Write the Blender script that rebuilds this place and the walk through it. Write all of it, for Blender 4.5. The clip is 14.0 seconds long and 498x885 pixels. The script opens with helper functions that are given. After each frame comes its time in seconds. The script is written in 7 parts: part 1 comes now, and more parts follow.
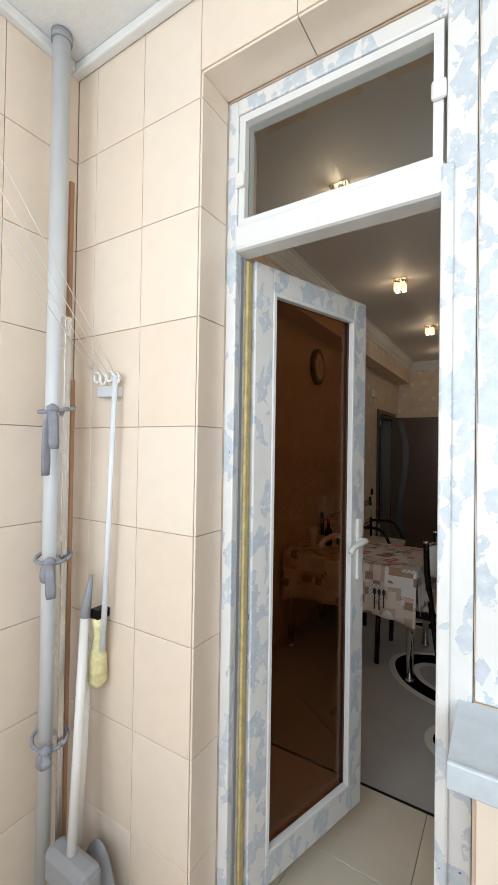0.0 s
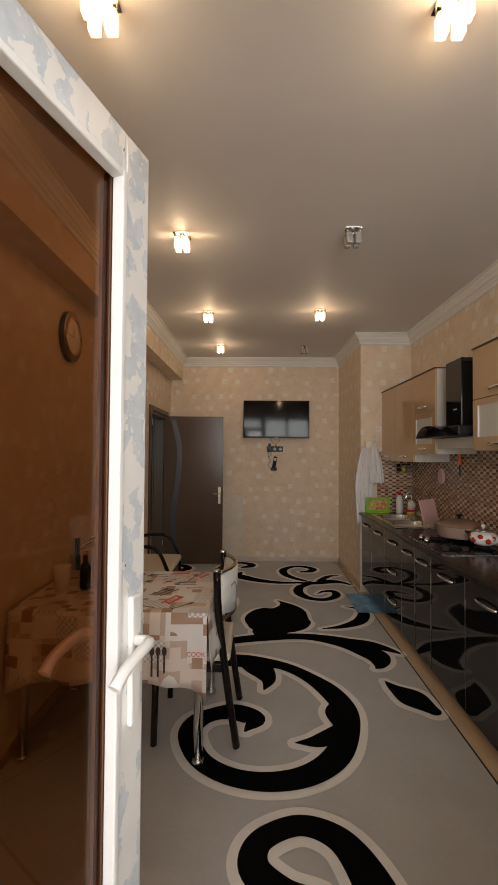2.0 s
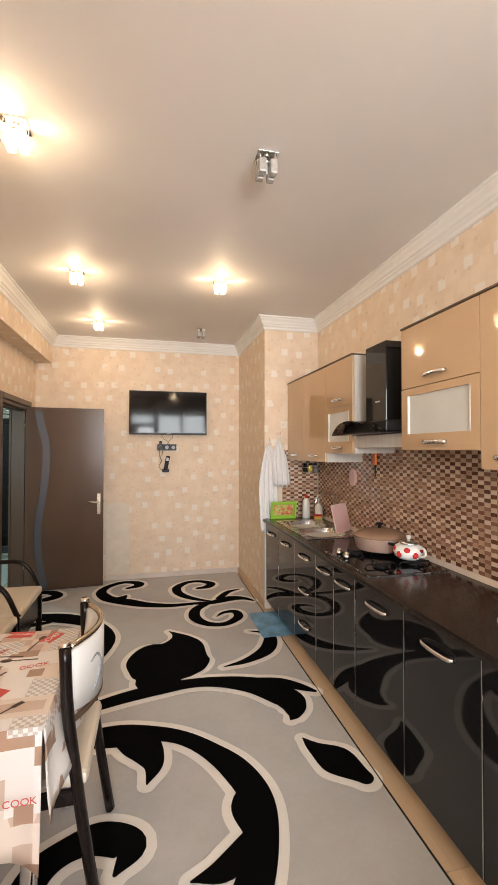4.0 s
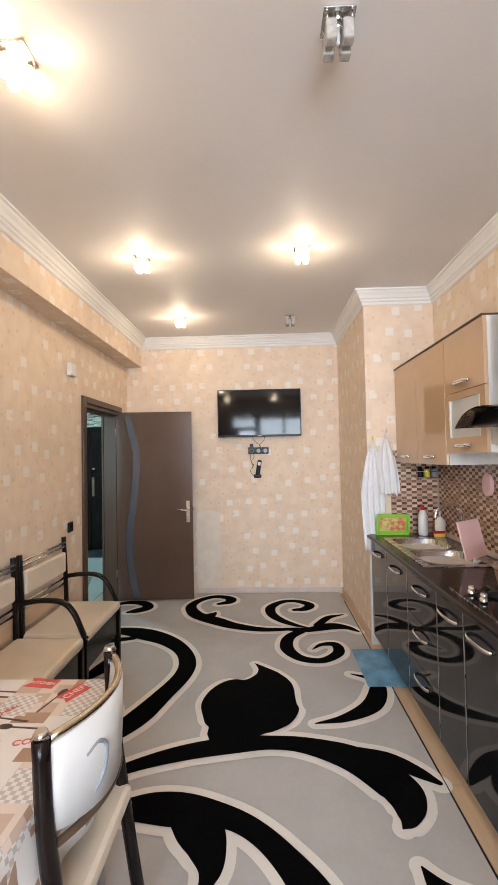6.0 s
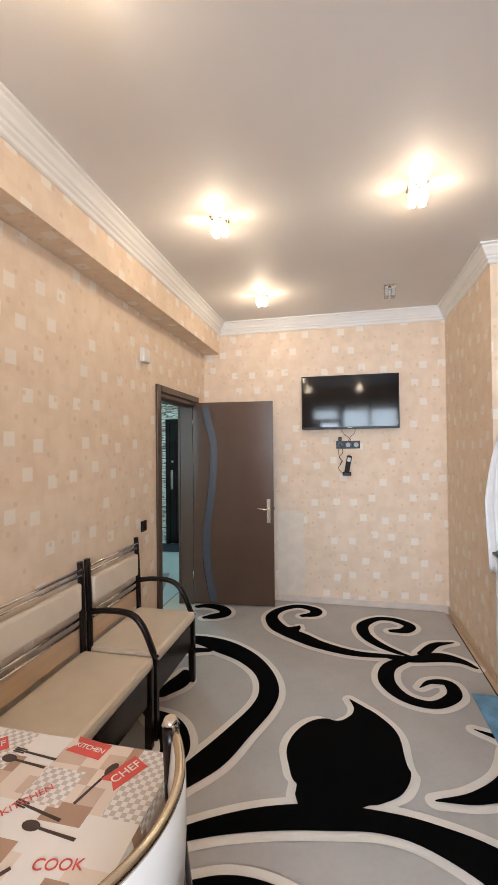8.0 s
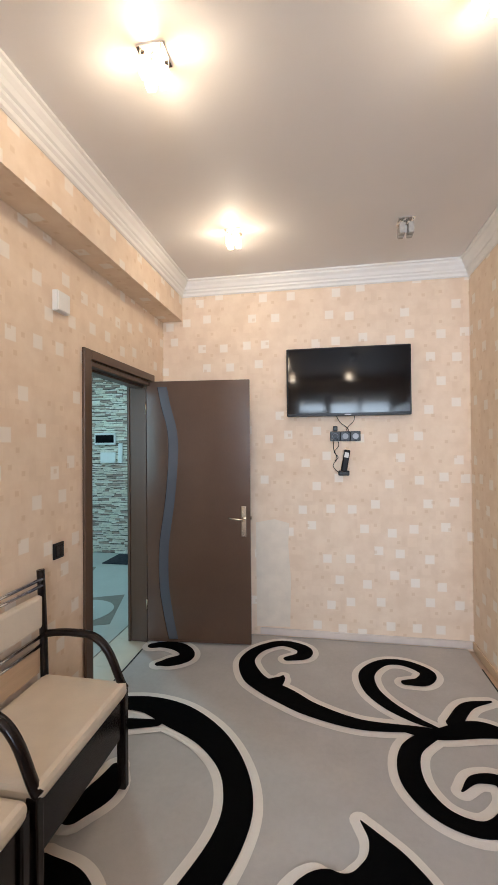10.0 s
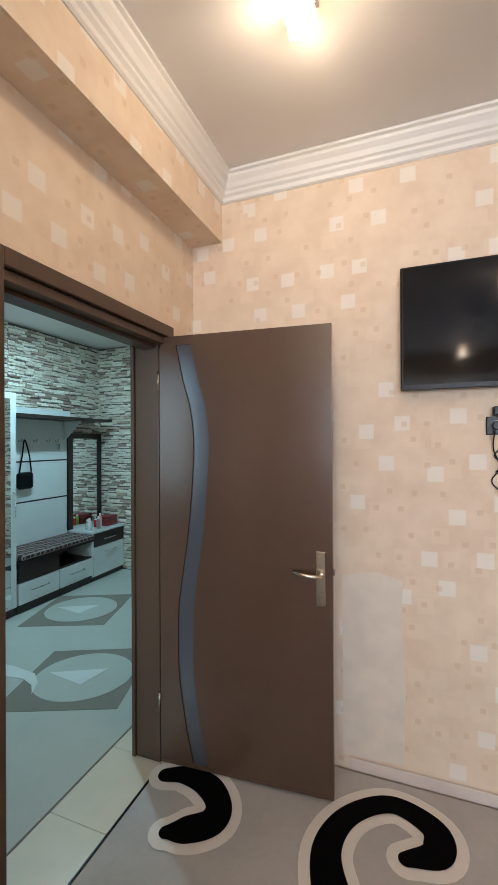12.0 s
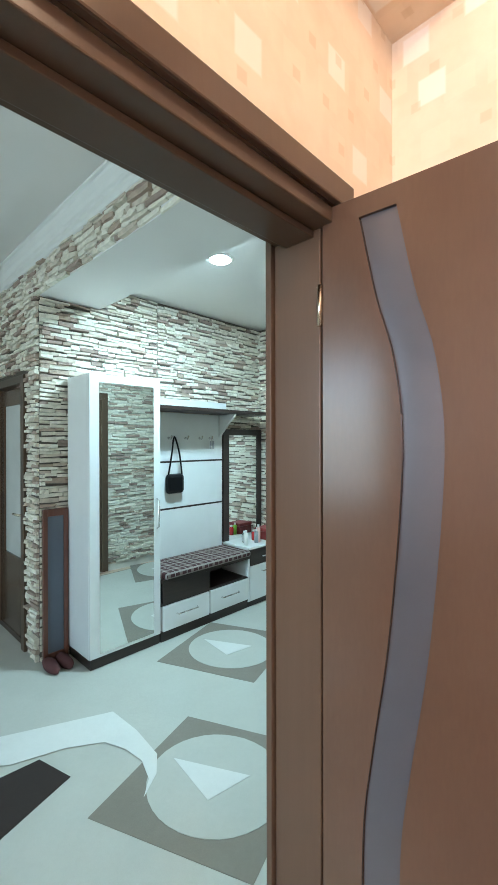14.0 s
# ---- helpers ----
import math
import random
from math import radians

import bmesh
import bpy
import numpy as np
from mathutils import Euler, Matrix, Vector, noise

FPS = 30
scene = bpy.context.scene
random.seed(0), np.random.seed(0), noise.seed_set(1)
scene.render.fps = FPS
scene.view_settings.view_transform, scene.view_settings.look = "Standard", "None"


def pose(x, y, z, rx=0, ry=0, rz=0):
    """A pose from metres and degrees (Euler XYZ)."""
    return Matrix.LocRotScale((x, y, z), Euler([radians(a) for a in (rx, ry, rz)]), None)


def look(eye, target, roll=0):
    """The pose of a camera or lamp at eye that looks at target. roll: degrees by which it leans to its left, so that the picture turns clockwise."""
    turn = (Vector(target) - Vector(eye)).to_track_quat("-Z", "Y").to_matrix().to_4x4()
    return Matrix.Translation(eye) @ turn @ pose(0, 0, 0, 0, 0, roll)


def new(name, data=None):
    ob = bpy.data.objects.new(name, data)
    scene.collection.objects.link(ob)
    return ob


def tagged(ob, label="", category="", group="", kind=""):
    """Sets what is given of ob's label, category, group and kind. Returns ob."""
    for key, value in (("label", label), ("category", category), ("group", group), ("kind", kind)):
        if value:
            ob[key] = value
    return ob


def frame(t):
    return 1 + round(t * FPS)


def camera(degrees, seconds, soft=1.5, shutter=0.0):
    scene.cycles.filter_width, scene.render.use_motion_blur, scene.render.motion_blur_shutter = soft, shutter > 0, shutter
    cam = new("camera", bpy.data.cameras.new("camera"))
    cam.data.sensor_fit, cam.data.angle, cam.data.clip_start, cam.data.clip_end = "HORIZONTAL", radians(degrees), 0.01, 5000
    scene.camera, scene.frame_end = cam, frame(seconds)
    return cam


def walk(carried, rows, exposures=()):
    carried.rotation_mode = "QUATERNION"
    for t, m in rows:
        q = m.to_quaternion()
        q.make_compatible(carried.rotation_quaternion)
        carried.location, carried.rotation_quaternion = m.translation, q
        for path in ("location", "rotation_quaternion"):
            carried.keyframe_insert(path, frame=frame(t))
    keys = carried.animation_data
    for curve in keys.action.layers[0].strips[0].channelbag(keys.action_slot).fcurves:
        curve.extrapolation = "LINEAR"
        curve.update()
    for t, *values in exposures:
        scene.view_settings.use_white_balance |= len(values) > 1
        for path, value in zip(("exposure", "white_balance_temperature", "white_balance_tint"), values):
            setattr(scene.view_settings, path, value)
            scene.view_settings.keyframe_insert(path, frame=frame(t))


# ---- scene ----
cam = camera(61.6, 14.0, soft=1.0)
PATH = [
    (0, (0.099, 0.209, 1.548), (-0.962, 1.904, 1.571), 0.9),
    (0.5, (0.03, 0.408, 1.559), (-0.801, 2.227, 1.588), 0.7),
    (1, (-0.083, 0.609, 1.555), (-0.703, 2.511, 1.595), 0.4),
    (1.5, (-0.151, 0.808, 1.536), (-0.487, 2.78, 1.582), 0.6),
    (2, (-0.182, 1.066, 1.541), (-0.216, 3.065, 1.589), 0.4),
    (2.5, (-0.204, 1.226, 1.56), (0.030, 3.212, 1.601), -0.1),
    (3, (-0.191, 1.367, 1.557), (0.277, 3.311, 1.593), 0.1),
    (5.5, (0.091, 2.292, 1.584), (0.403, 4.267, 1.619), -1.1),
    (6, (0.14, 2.32, 1.553), (0.073, 4.319, 1.61), -1.1),
    (6.5, (0.082, 2.333, 1.568), (-0.197, 4.313, 1.617), -0.9),
    (7, (0.041, 2.447, 1.568), (-0.352, 4.408, 1.611), -0.6),
    (9.5, (-0.01, 3.416, 1.548), (-0.452, 5.366, 1.56), -0.6),
    (10, (-0.081, 3.707, 1.521), (-0.433, 5.676, 1.539), -0.5),
    (10.5, (-0.072, 4.08, 1.537), (-0.425, 6.049, 1.537), -0.3),
    (11, (-0.118, 4.443, 1.539), (-0.476, 6.41, 1.545), -0.3),
    (11.5, (-0.227, 4.749, 1.533), (-0.768, 6.674, 1.537), -0.4),
    (12, (-0.338, 5.071, 1.525), (-1.048, 6.941, 1.529), -0.3),
    (12.5, (-0.47, 5.355, 1.53), (-1.39, 7.131, 1.53), -0.2),
    (13, (-0.674, 5.609, 1.525), (-1.781, 7.274, 1.525), -0.2),
    (13.5, (-0.807, 5.823, 1.514), (-2.059, 7.382, 1.517), -0.0),
    (14, (-0.922, 6.011, 1.525), (-2.313, 7.449, 1.522), -0.1),
]
EXPOSURES = [(0.0, -1.0, 6200, 10), (1.0, -0.95, 6350, 11), (1.5, -0.6, 6700, 14), (2.0, 0.0, 7000, 16), (2.5, 0.75, 7000, 16), (3.0, 1.15, 7000, 16), (5.5, 1.55, 6000, 14), (7.0, 1.57, 5850, 13), (10.0, 1.57, 5650, 13), (11.5, 1.65, 5750, 13), (12.0, 1.5, 5850, 14), (12.5, 1.5, 5900, 14), (13.0, 2.0, 6150, 17), (14.0, 2.55, 6250, 22)]
walk(cam, [(t, look(eye, target, roll)) for t, eye, target, roll in PATH], EXPOSURES)

# ---- world, sun, large lights ----
world = bpy.data.worlds.new("world")
scene.world = world
world.use_nodes = True
wn = world.node_tree.nodes
sky = wn.new("ShaderNodeTexSky")
sky.sky_type = 'NISHITA'
sky.sun_disc = False
sky.sun_elevation = radians(48)
sky.sun_rotation = radians(20)
world.node_tree.links.new(sky.outputs[0], wn["Background"].inputs[0])
wn["Background"].inputs[1].default_value = 0.12


def lamp(name, kind, energy, colour, m, size=0.0, size_y=0.0):
    d = bpy.data.lights.new(name, kind)
    d.energy, d.color = energy, colour
    if kind == 'AREA':
        d.shape, d.size, d.size_y = 'RECTANGLE', size, size_y
    elif kind == 'SUN':
        d.angle = size
    else:
        d.shadow_soft_size = size
    ob = new(name, d)
    ob.matrix_world = m
    return ob


# high sun from the north-east side: the balcony stays in open shade
lamp("sun", 'SUN', 2.5, (1.0, 0.95, 0.86), pose(0, 0, 8, 42, 0, 160), radians(0.6))
# sky light in the balcony's long window
DAY = (0.90, 0.96, 1.0)
lamp("balcony_window_light", 'AREA', 125, DAY, look((0.4, -0.86, 1.85), (0.4, 3, 1.35)), 3.0, 1.5)
# cool fill light, added at an unseen opening south of the hall
lamp("hall_fill_light", 'AREA', 8, (0.60, 0.95, 0.97), look((-2.9, 3.12, 1.7), (-2.9, 9, 1.2)), 1.8, 1.6)
WARM = (1.0, 0.79, 0.52)
LIT = [(-0.655, 2.27), (-0.655, 3.65), (-0.655, 5.09), (-0.64, 6.33), (0.40, 2.29), (0.42, 5.03)]
UNLIT = [(0.40, 3.60), (0.43, 6.40)]
CEIL = 2.905
for lx, ly in LIT:
    lamp("ceiling_lamp_light", 'POINT', 1.6, WARM, pose(lx, ly, CEIL - 0.125), 0.03)
lamp("hall_lamp_light", 'AREA', 9, (0.55, 0.95, 1.0), look((-2.95, 7.84, 2.70), (-2.95, 7.84, 0)), 0.13, 0.13)

# ---- materials ----


class Nodes:
    """A small builder of node materials."""

    def __init__(self, name, rough=0.5, metal=0.0):
        self.m = bpy.data.materials.new(name)
        self.m.use_nodes = True
        self.t = self.m.node_tree
        self.b = self.t.nodes["Principled BSDF"]
        self.b.inputs["Roughness"].default_value = rough
        self.b.inputs["Metallic"].default_value = metal
        self.co = self.t.nodes.new("ShaderNodeTexCoord").outputs["Object"]

    def put(self, sock, v):
        if isinstance(v, bpy.types.NodeSocket):
            self.t.links.new(v, sock)
        else:
            sock.default_value = v

    def math(self, op, a, b=0.0, c=0.0):
        n = self.t.nodes.new("ShaderNodeMath")
        n.operation = op
        for s, v in zip(n.inputs, (a, b, c)):
            self.put(s, v)
        return n.outputs[0]

    def vec(self, op, a, b=(0, 0, 0)):
        n = self.t.nodes.new("ShaderNodeVectorMath")
        n.operation = op
        self.put(n.inputs[0], a)
        self.put(n.inputs[1], b)
        return n.outputs[0]

    def noise(self, scale, detail=4.0, co=None, stretch=(1, 1, 1), rough=0.55):
        n = self.t.nodes.new("ShaderNodeTexNoise")
        self.put(n.inputs["Vector"], self.vec('MULTIPLY', co or self.co, stretch))
        n.inputs["Scale"].default_value, n.inputs["Detail"].default_value = scale, detail
        n.inputs["Roughness"].default_value = rough
        return n.outputs["Fac"]

    def rand(self, v):
        n = self.t.nodes.new("ShaderNodeTexWhiteNoise")
        self.put(n.inputs["Vector"], v)
        return n

    def mix(self, f, a, b):
        n = self.t.nodes.new("ShaderNodeMix")
        n.data_type = 'RGBA'
        for i, v in ((0, f), (6, a), (7, b)):
            self.put(n.inputs[i], (*v, 1) if isinstance(v, tuple) and len(v) == 3 else v)
        return n.outputs[2]

    def ramp(self, v, lo, hi):
        n = self.t.nodes.new("ShaderNodeMapRange")
        self.put(n.inputs[0], v)
        n.inputs[1].default_value, n.inputs[2].default_value = lo, hi
        return n.outputs[0]

    def colour(self, v):
        self.put(self.b.inputs["Base Color"], (*v, 1) if isinstance(v, tuple) and len(v) == 3 else v)
        return self

    def bump(self, h, strength=0.3, dist=0.002):
        n = self.t.nodes.new("ShaderNodeBump")
        n.inputs["Strength"].default_value, n.inputs["Distance"].default_value = strength, dist
        self.put(n.inputs["Height"], h)
        self.t.links.new(n.outputs[0], self.b.inputs["Normal"])
        return self

    def set(self, key, v):
        self.put(self.b.inputs[key], v)
        return self


def shade(c, k):
    return tuple(min(1.0, v * k) for v in c)


def plain(name, c, rough=0.5, metal=0.0, vary=0.12, scale=6.0, grain=180.0, bump=0.12, stretch=(1, 1, 1)):
    """A surface with stains, grain and fine relief."""
    n = Nodes(name, rough, metal)
    big, fine = n.noise(scale, 3, stretch=stretch), n.noise(grain, 2, stretch=stretch)
    f = n.math('ADD', n.math('MULTIPLY', n.ramp(big, 0.3, 0.7), 0.65), n.math('MULTIPLY', fine, 0.35))
    n.colour(n.mix(f, shade(c, 1 - vary), shade(c, 1 + vary)))
    n.set("Roughness", n.math('ADD', n.math('MULTIPLY', big, 0.07), rough - 0.035))
    if bump:
        n.bump(fine, bump, 0.001)
    return n.m


def squares(n, u, v, cell, size, chance, seed):
    """Mask of squares strewn over a grid of cells."""
    p = n.t.nodes.new("ShaderNodeCombineXYZ")
    row = n.math('FLOOR', n.math('DIVIDE', v, cell))
    n.put(p.inputs[0], n.math('ADD', n.math('DIVIDE', u, cell), n.math('MULTIPLY', n.math('FLOORED_MODULO', row, 2.0), 0.5)))
    n.put(p.inputs[1], n.math('DIVIDE', v, cell))
    p.inputs[2].default_value = seed
    q = p.outputs[0]
    fl, fr = n.vec('FLOOR', q), n.vec('FRACTION', q)
    r = n.rand(fl)
    off = n.vec('MULTIPLY', n.vec('SUBTRACT', r.outputs["Color"], (0.5, 0.5, 0.5)), (0.45, 0.45, 0))
    d = n.vec('ABSOLUTE', n.vec('SUBTRACT', n.vec('SUBTRACT', fr, (0.5, 0.5, 0)), off))
    s = n.t.nodes.new("ShaderNodeSeparateXYZ")
    n.put(s.inputs[0], d)
    far = n.math('MAXIMUM', s.outputs[0], s.outputs[1])
    inside = n.ramp(far, size / cell / 2 + 0.015, size / cell / 2 - 0.015)
    return n.math('MULTIPLY', inside, n.math('LESS_THAN', r.outputs["Value"], chance))


def wallpaper():
    n = Nodes("wallpaper", 0.62)
    s = n.t.nodes.new("ShaderNodeSeparateXYZ")
    n.put(s.inputs[0], n.co)
    g = n.t.nodes.new("ShaderNodeSeparateXYZ")
    n.put(g.inputs[0], n.t.nodes.new("ShaderNodeNewGeometry").outputs["Normal"])
    flat = n.math('ABSOLUTE', g.outputs[2])
    u = n.math('ADD', s.outputs[1], n.math('MULTIPLY', s.outputs[0], n.math('SUBTRACT', 1.0, flat)))
    v = n.math('ADD', s.outputs[2], n.math('MULTIPLY', s.outputs[0], flat))
    mottled = n.ramp(n.noise(9, 5), 0.35, 0.65)
    c = n.mix(mottled, (0.76, 0.605, 0.45), (0.83, 0.685, 0.53))
    c = n.mix(n.math('MULTIPLY', squares(n, u, v, 0.105, 0.07, 0.4, 5.0), 0.35), c, (0.86, 0.71, 0.55))
    c = n.mix(n.math('MULTIPLY', squares(n, u, v, 0.19, 0.066, 0.72, 1.0), 0.66), c, (0.89, 0.85, 0.78))
    c = n.mix(n.math('MULTIPLY', squares(n, u, v, 0.105, 0.024, 0.6, 9.0), 0.38), c, (0.62, 0.44, 0.26))
    n.colour(c)
    return n.bump(n.math('ADD', n.noise(260, 3), n.math('MULTIPLY', mottled, 0.4)), 0.25, 0.001).m


def pvc(name, film):
    """White window plastic, with torn remains of grey-blue film where film is above nought."""
    n = Nodes(name, 0.33)
    c = n.mix(n.ramp(n.noise(14, 4), 0.3, 0.8), (0.82, 0.82, 0.80), (0.75, 0.75, 0.73))
    if film:
        # sheets of film torn off in strips across the profile: patches with ragged edges
        warp = n.math('MULTIPLY', n.noise(26, 3), 0.05)
        s = n.t.nodes.new("ShaderNodeSeparateXYZ")
        n.put(s.inputs[0], n.co)
        p = n.t.nodes.new("ShaderNodeCombineXYZ")
        for k, sc in ((0, 30.0), (1, 30.0), (2, 17.0)):
            n.put(p.inputs[k], n.math('MULTIPLY', n.math('ADD', s.outputs[k], warp), sc))
        v = n.t.nodes.new("ShaderNodeTexVoronoi")
        n.put(v.inputs["Vector"], p.outputs[0])
        v.inputs["Scale"].default_value = 1.0
        patch = n.t.nodes.new("ShaderNodeSeparateColor")
        n.put(patch.inputs[0], v.outputs["Color"])
        cut = n.math('MULTIPLY', n.math('LESS_THAN', patch.outputs[0], 0.4 + film), n.ramp(n.noise(48, 4), 0.36, 0.40))
        grey = n.mix(n.ramp(n.noise(38, 3), 0.35, 0.65), (0.54, 0.60, 0.65), (0.64, 0.69, 0.73))
        c = n.mix(cut, c, grey)
        ink = n.math('MULTIPLY', cut, n.ramp(n.noise(70, 1, stretch=(1, 1, 0.8)), 0.78, 0.80))
        c = n.mix(ink, c, (0.03, 0.12, 0.42))
        dirt = n.ramp(n.noise(65, 3, stretch=(1, 1, 0.5)), 0.74, 0.76)
        c = n.mix(dirt, c, (0.10, 0.09, 0.09))
        n.bump(cut, 0.5, 0.001)
    return n.colour(c).m


def wood(name, c, rough=0.35, axis=2, contrast=0.3):
    n = Nodes(name, rough)
    st = [9.0, 9.0, 9.0]
    st[axis] = 0.5
    g = n.noise(4, 6, stretch=tuple(st), rough=0.65)
    f = n.noise(26, 4, stretch=tuple(st))
    h = n.math('ADD', n.math('MULTIPLY', g, 0.7), n.math('MULTIPLY', f, 0.3))
    n.colour(n.mix(n.ramp(h, 0.32, 0.68), shade(c, 1 - contrast), shade(c, 1 + contrast)))
    return n.bump(h, 0.12, 0.001).m


def pile(name, c, c2, rough=0.95, dull=False):
    """Carpet pile."""
    n = Nodes(name, rough)
    fine, mid = n.noise(420, 2), n.noise(38, 4)
    big = n.ramp(n.noise(3.2, 4), 0.35, 0.7)
    f = n.math('ADD', n.math('MULTIPLY', fine, 0.45), n.math('ADD', n.math('MULTIPLY', mid, 0.3), n.math('MULTIPLY', big, 0.25)))
    n.colour(n.mix(f, c, c2))
    n.set("Specular IOR Level", 0.02 if dull else 0.15)
    n.set("Sheen Weight", 0.0 if dull else 0.12)
    return n.bump(n.math('ADD', fine, mid), 0.6, 0.003).m


def pieces(name, colours, rough, seedscale=1.0, island=False, vary=0.1, bump=0.2, scale=12, grain=150):
    """Pieces that differ one from another."""
    n = Nodes(name, rough)
    if island:
        r = n.t.nodes.new("ShaderNodeNewGeometry").outputs["Random Per Island"]
    else:
        r = n.t.nodes.new("ShaderNodeObjectInfo").outputs["Random"]
    rp = n.t.nodes.new("ShaderNodeValToRGB")
    n.put(rp.inputs[0], r)
    el = rp.color_ramp.elements
    rp.color_ramp.interpolation = 'CONSTANT'
    while len(el) < len(colours):
        el.new(0.5)
    for i, c in enumerate(colours):
        el[i].position, el[i].color = i / len(colours), (*c, 1)
    big, fine = n.noise(scale, 4), n.noise(grain, 2)
    dark = n.mix(1.0, rp.outputs[0], rp.outputs[0])
    k = n.math('ADD', n.math('MULTIPLY', big, 2 * vary), 1 - vary)
    n.colour(n.vec('SCALE', dark))
    sc = [x for x in n.t.nodes if x.bl_idname == "ShaderNodeVectorMath" and x.operation == 'SCALE'][-1]
    n.put(sc.inputs["Scale"], k)
    return n.bump(n.math('ADD', fine, big), bump, 0.002).m


def glass(name, c, rough=0.02, ior=1.5, see=0.8):
    """A thin pane: see-through of that colour, with a mirror's share by Fresnel."""
    n = Nodes(name, rough)
    out = n.t.nodes["Material Output"]
    tr, gl = n.t.nodes.new("ShaderNodeBsdfTransparent"), n.t.nodes.new("ShaderNodeBsdfGlossy")
    fr, mx = n.t.nodes.new("ShaderNodeLayerWeight"), n.t.nodes.new("ShaderNodeMixShader")
    tr.inputs[0].default_value = (*shade(c, see), 1)
    gl.inputs["Roughness"].default_value = rough
    fr.inputs["Blend"].default_value = 0.5
    f0 = ((ior - 1) / (ior + 1)) ** 2
    gloss = n.math('ADD', n.math('MULTIPLY', n.math('POWER', fr.outputs["Facing"], 5.0), 0.8), f0)
    for a, b in ((gloss, mx.inputs[0]), (tr.outputs[0], mx.inputs[1]), (gl.outputs[0], mx.inputs[2]), (mx.outputs[0], out.inputs[0])):
        n.t.links.new(a, b)
    return n.m


def glow(name, c, strength):
    n = Nodes(name)
    n.set("Emission Color", (*c, 1)).set("Emission Strength", strength)
    return n.m


def cloth_print():
    """Oilcloth printed with a patchwork of beige, white and brown."""
    n = Nodes("oilcloth", 0.28)
    u = n.vec('MULTIPLY', n.co, (19.0, 19.0, 19.0))
    r1 = n.rand(n.vec('FLOOR', u)).outputs["Value"]
    r2 = n.rand(n.vec('FLOOR', n.vec('ADD', n.vec('MULTIPLY', n.co, (9.3, 9.3, 9.3)), (3.3, 7.7, 1.2)))).outputs["Value"]
    c = n.mix(n.math('GREATER_THAN', r1, 0.45), (0.60, 0.46, 0.37), (0.76, 0.66, 0.58))
    c = n.mix(n.math('GREATER_THAN', r2, 0.55), c, (0.82, 0.79, 0.76))
    c = n.mix(n.math('LESS_THAN', r1, 0.16), c, (0.42, 0.27, 0.19))
    ch = n.t.nodes.new("ShaderNodeTexChecker")
    n.put(ch.inputs["Vector"], n.co)
    ch.inputs["Scale"].default_value = 75
    ch.inputs[1].default_value, ch.inputs[2].default_value = (0.80, 0.78, 0.76, 1), (0.55, 0.50, 0.47, 1)
    c = n.mix(n.math('LESS_THAN', r2, 0.2), c, ch.outputs[0])
    n.colour(c)
    return n.bump(n.noise(30, 3), 0.15, 0.002).m


def plaid():
    n = Nodes("plaid", 0.9)
    s = n.t.nodes.new("ShaderNodeSeparateXYZ")
    n.put(s.inputs[0], n.co)
    a = n.math('LESS_THAN', n.math('FRACT', n.math('MULTIPLY', s.outputs[0], 9.0)), 0.24)
    b = n.math('LESS_THAN', n.math('FRACT', n.math('MULTIPLY', s.outputs[1], 9.0)), 0.24)
    a2 = n.math('LESS_THAN', n.math('FRACT', n.math('ADD', n.math('MULTIPLY', s.outputs[0], 9.0), 0.4)), 0.07)
    b2 = n.math('LESS_THAN', n.math('FRACT', n.math('ADD', n.math('MULTIPLY', s.outputs[1], 9.0), 0.4)), 0.07)
    c = n.mix(n.math('MULTIPLY', n.math('ADD', a, b), 0.5), (0.06, 0.018, 0.02), (0.34, 0.28, 0.25))
    c = n.mix(n.math('MAXIMUM', a2, b2), c, (0.30, 0.26, 0.24))
    n.colour(c)
    return n.bump(n.noise(300, 2), 0.5, 0.002).m


WALLPAPER = wallpaper()
CEILING = plain("ceiling_paint", (0.82, 0.785, 0.76), 0.6, vary=0.03, scale=1.5, bump=0.05)
PLASTER = plain("cornice_plaster", (0.84, 0.83, 0.80), 0.5, vary=0.03, bump=0.05)
PVC, PVC_FILM = pvc("white_pvc", 0.0), pvc("white_pvc_with_film", 0.02)
GREY_FILM = plain("grey_film", (0.55, 0.60, 0.64), 0.3, vary=0.1, scale=20)
FOAM = plain("mounting_foam", (0.62, 0.50, 0.22), 0.85, vary=0.25, scale=30, bump=0.8, grain=60)
GROUT = plain("grout", (0.58, 0.44, 0.33), 0.9, vary=0.1)
TILE = pieces("beige_tile", [(0.83, 0.71, 0.58), (0.81, 0.69, 0.56), (0.84, 0.73, 0.61)], 0.22, vary=0.05, bump=0.03, scale=16)
FLOOR_TILE = pieces("floor_tile", [(0.74, 0.67, 0.54), (0.72, 0.65, 0.52), (0.76, 0.69, 0.57)], 0.18, vary=0.06, bump=0.03)
LAMINATE = wood("laminate", (0.62, 0.45, 0.29), 0.35, 1, 0.1)


def laminate_brown():
    """Smooth dark brown foil with a faint cloudy tone and fine grain."""
    n = Nodes("dark_brown_laminate", 0.22)
    f = n.math('ADD', n.math('MULTIPLY', n.noise(3.5, 5), 0.7), n.math('MULTIPLY', n.noise(160, 3, stretch=(1, 1, 0.2)), 0.3))
    n.colour(n.mix(f, (0.085, 0.050, 0.033), (0.125, 0.076, 0.051)))
    n.set("Roughness", n.math('ADD', n.math('MULTIPLY', n.noise(7, 4), 0.10), 0.17))
    return n.bump(n.noise(5, 2), 0.05, 0.002).m


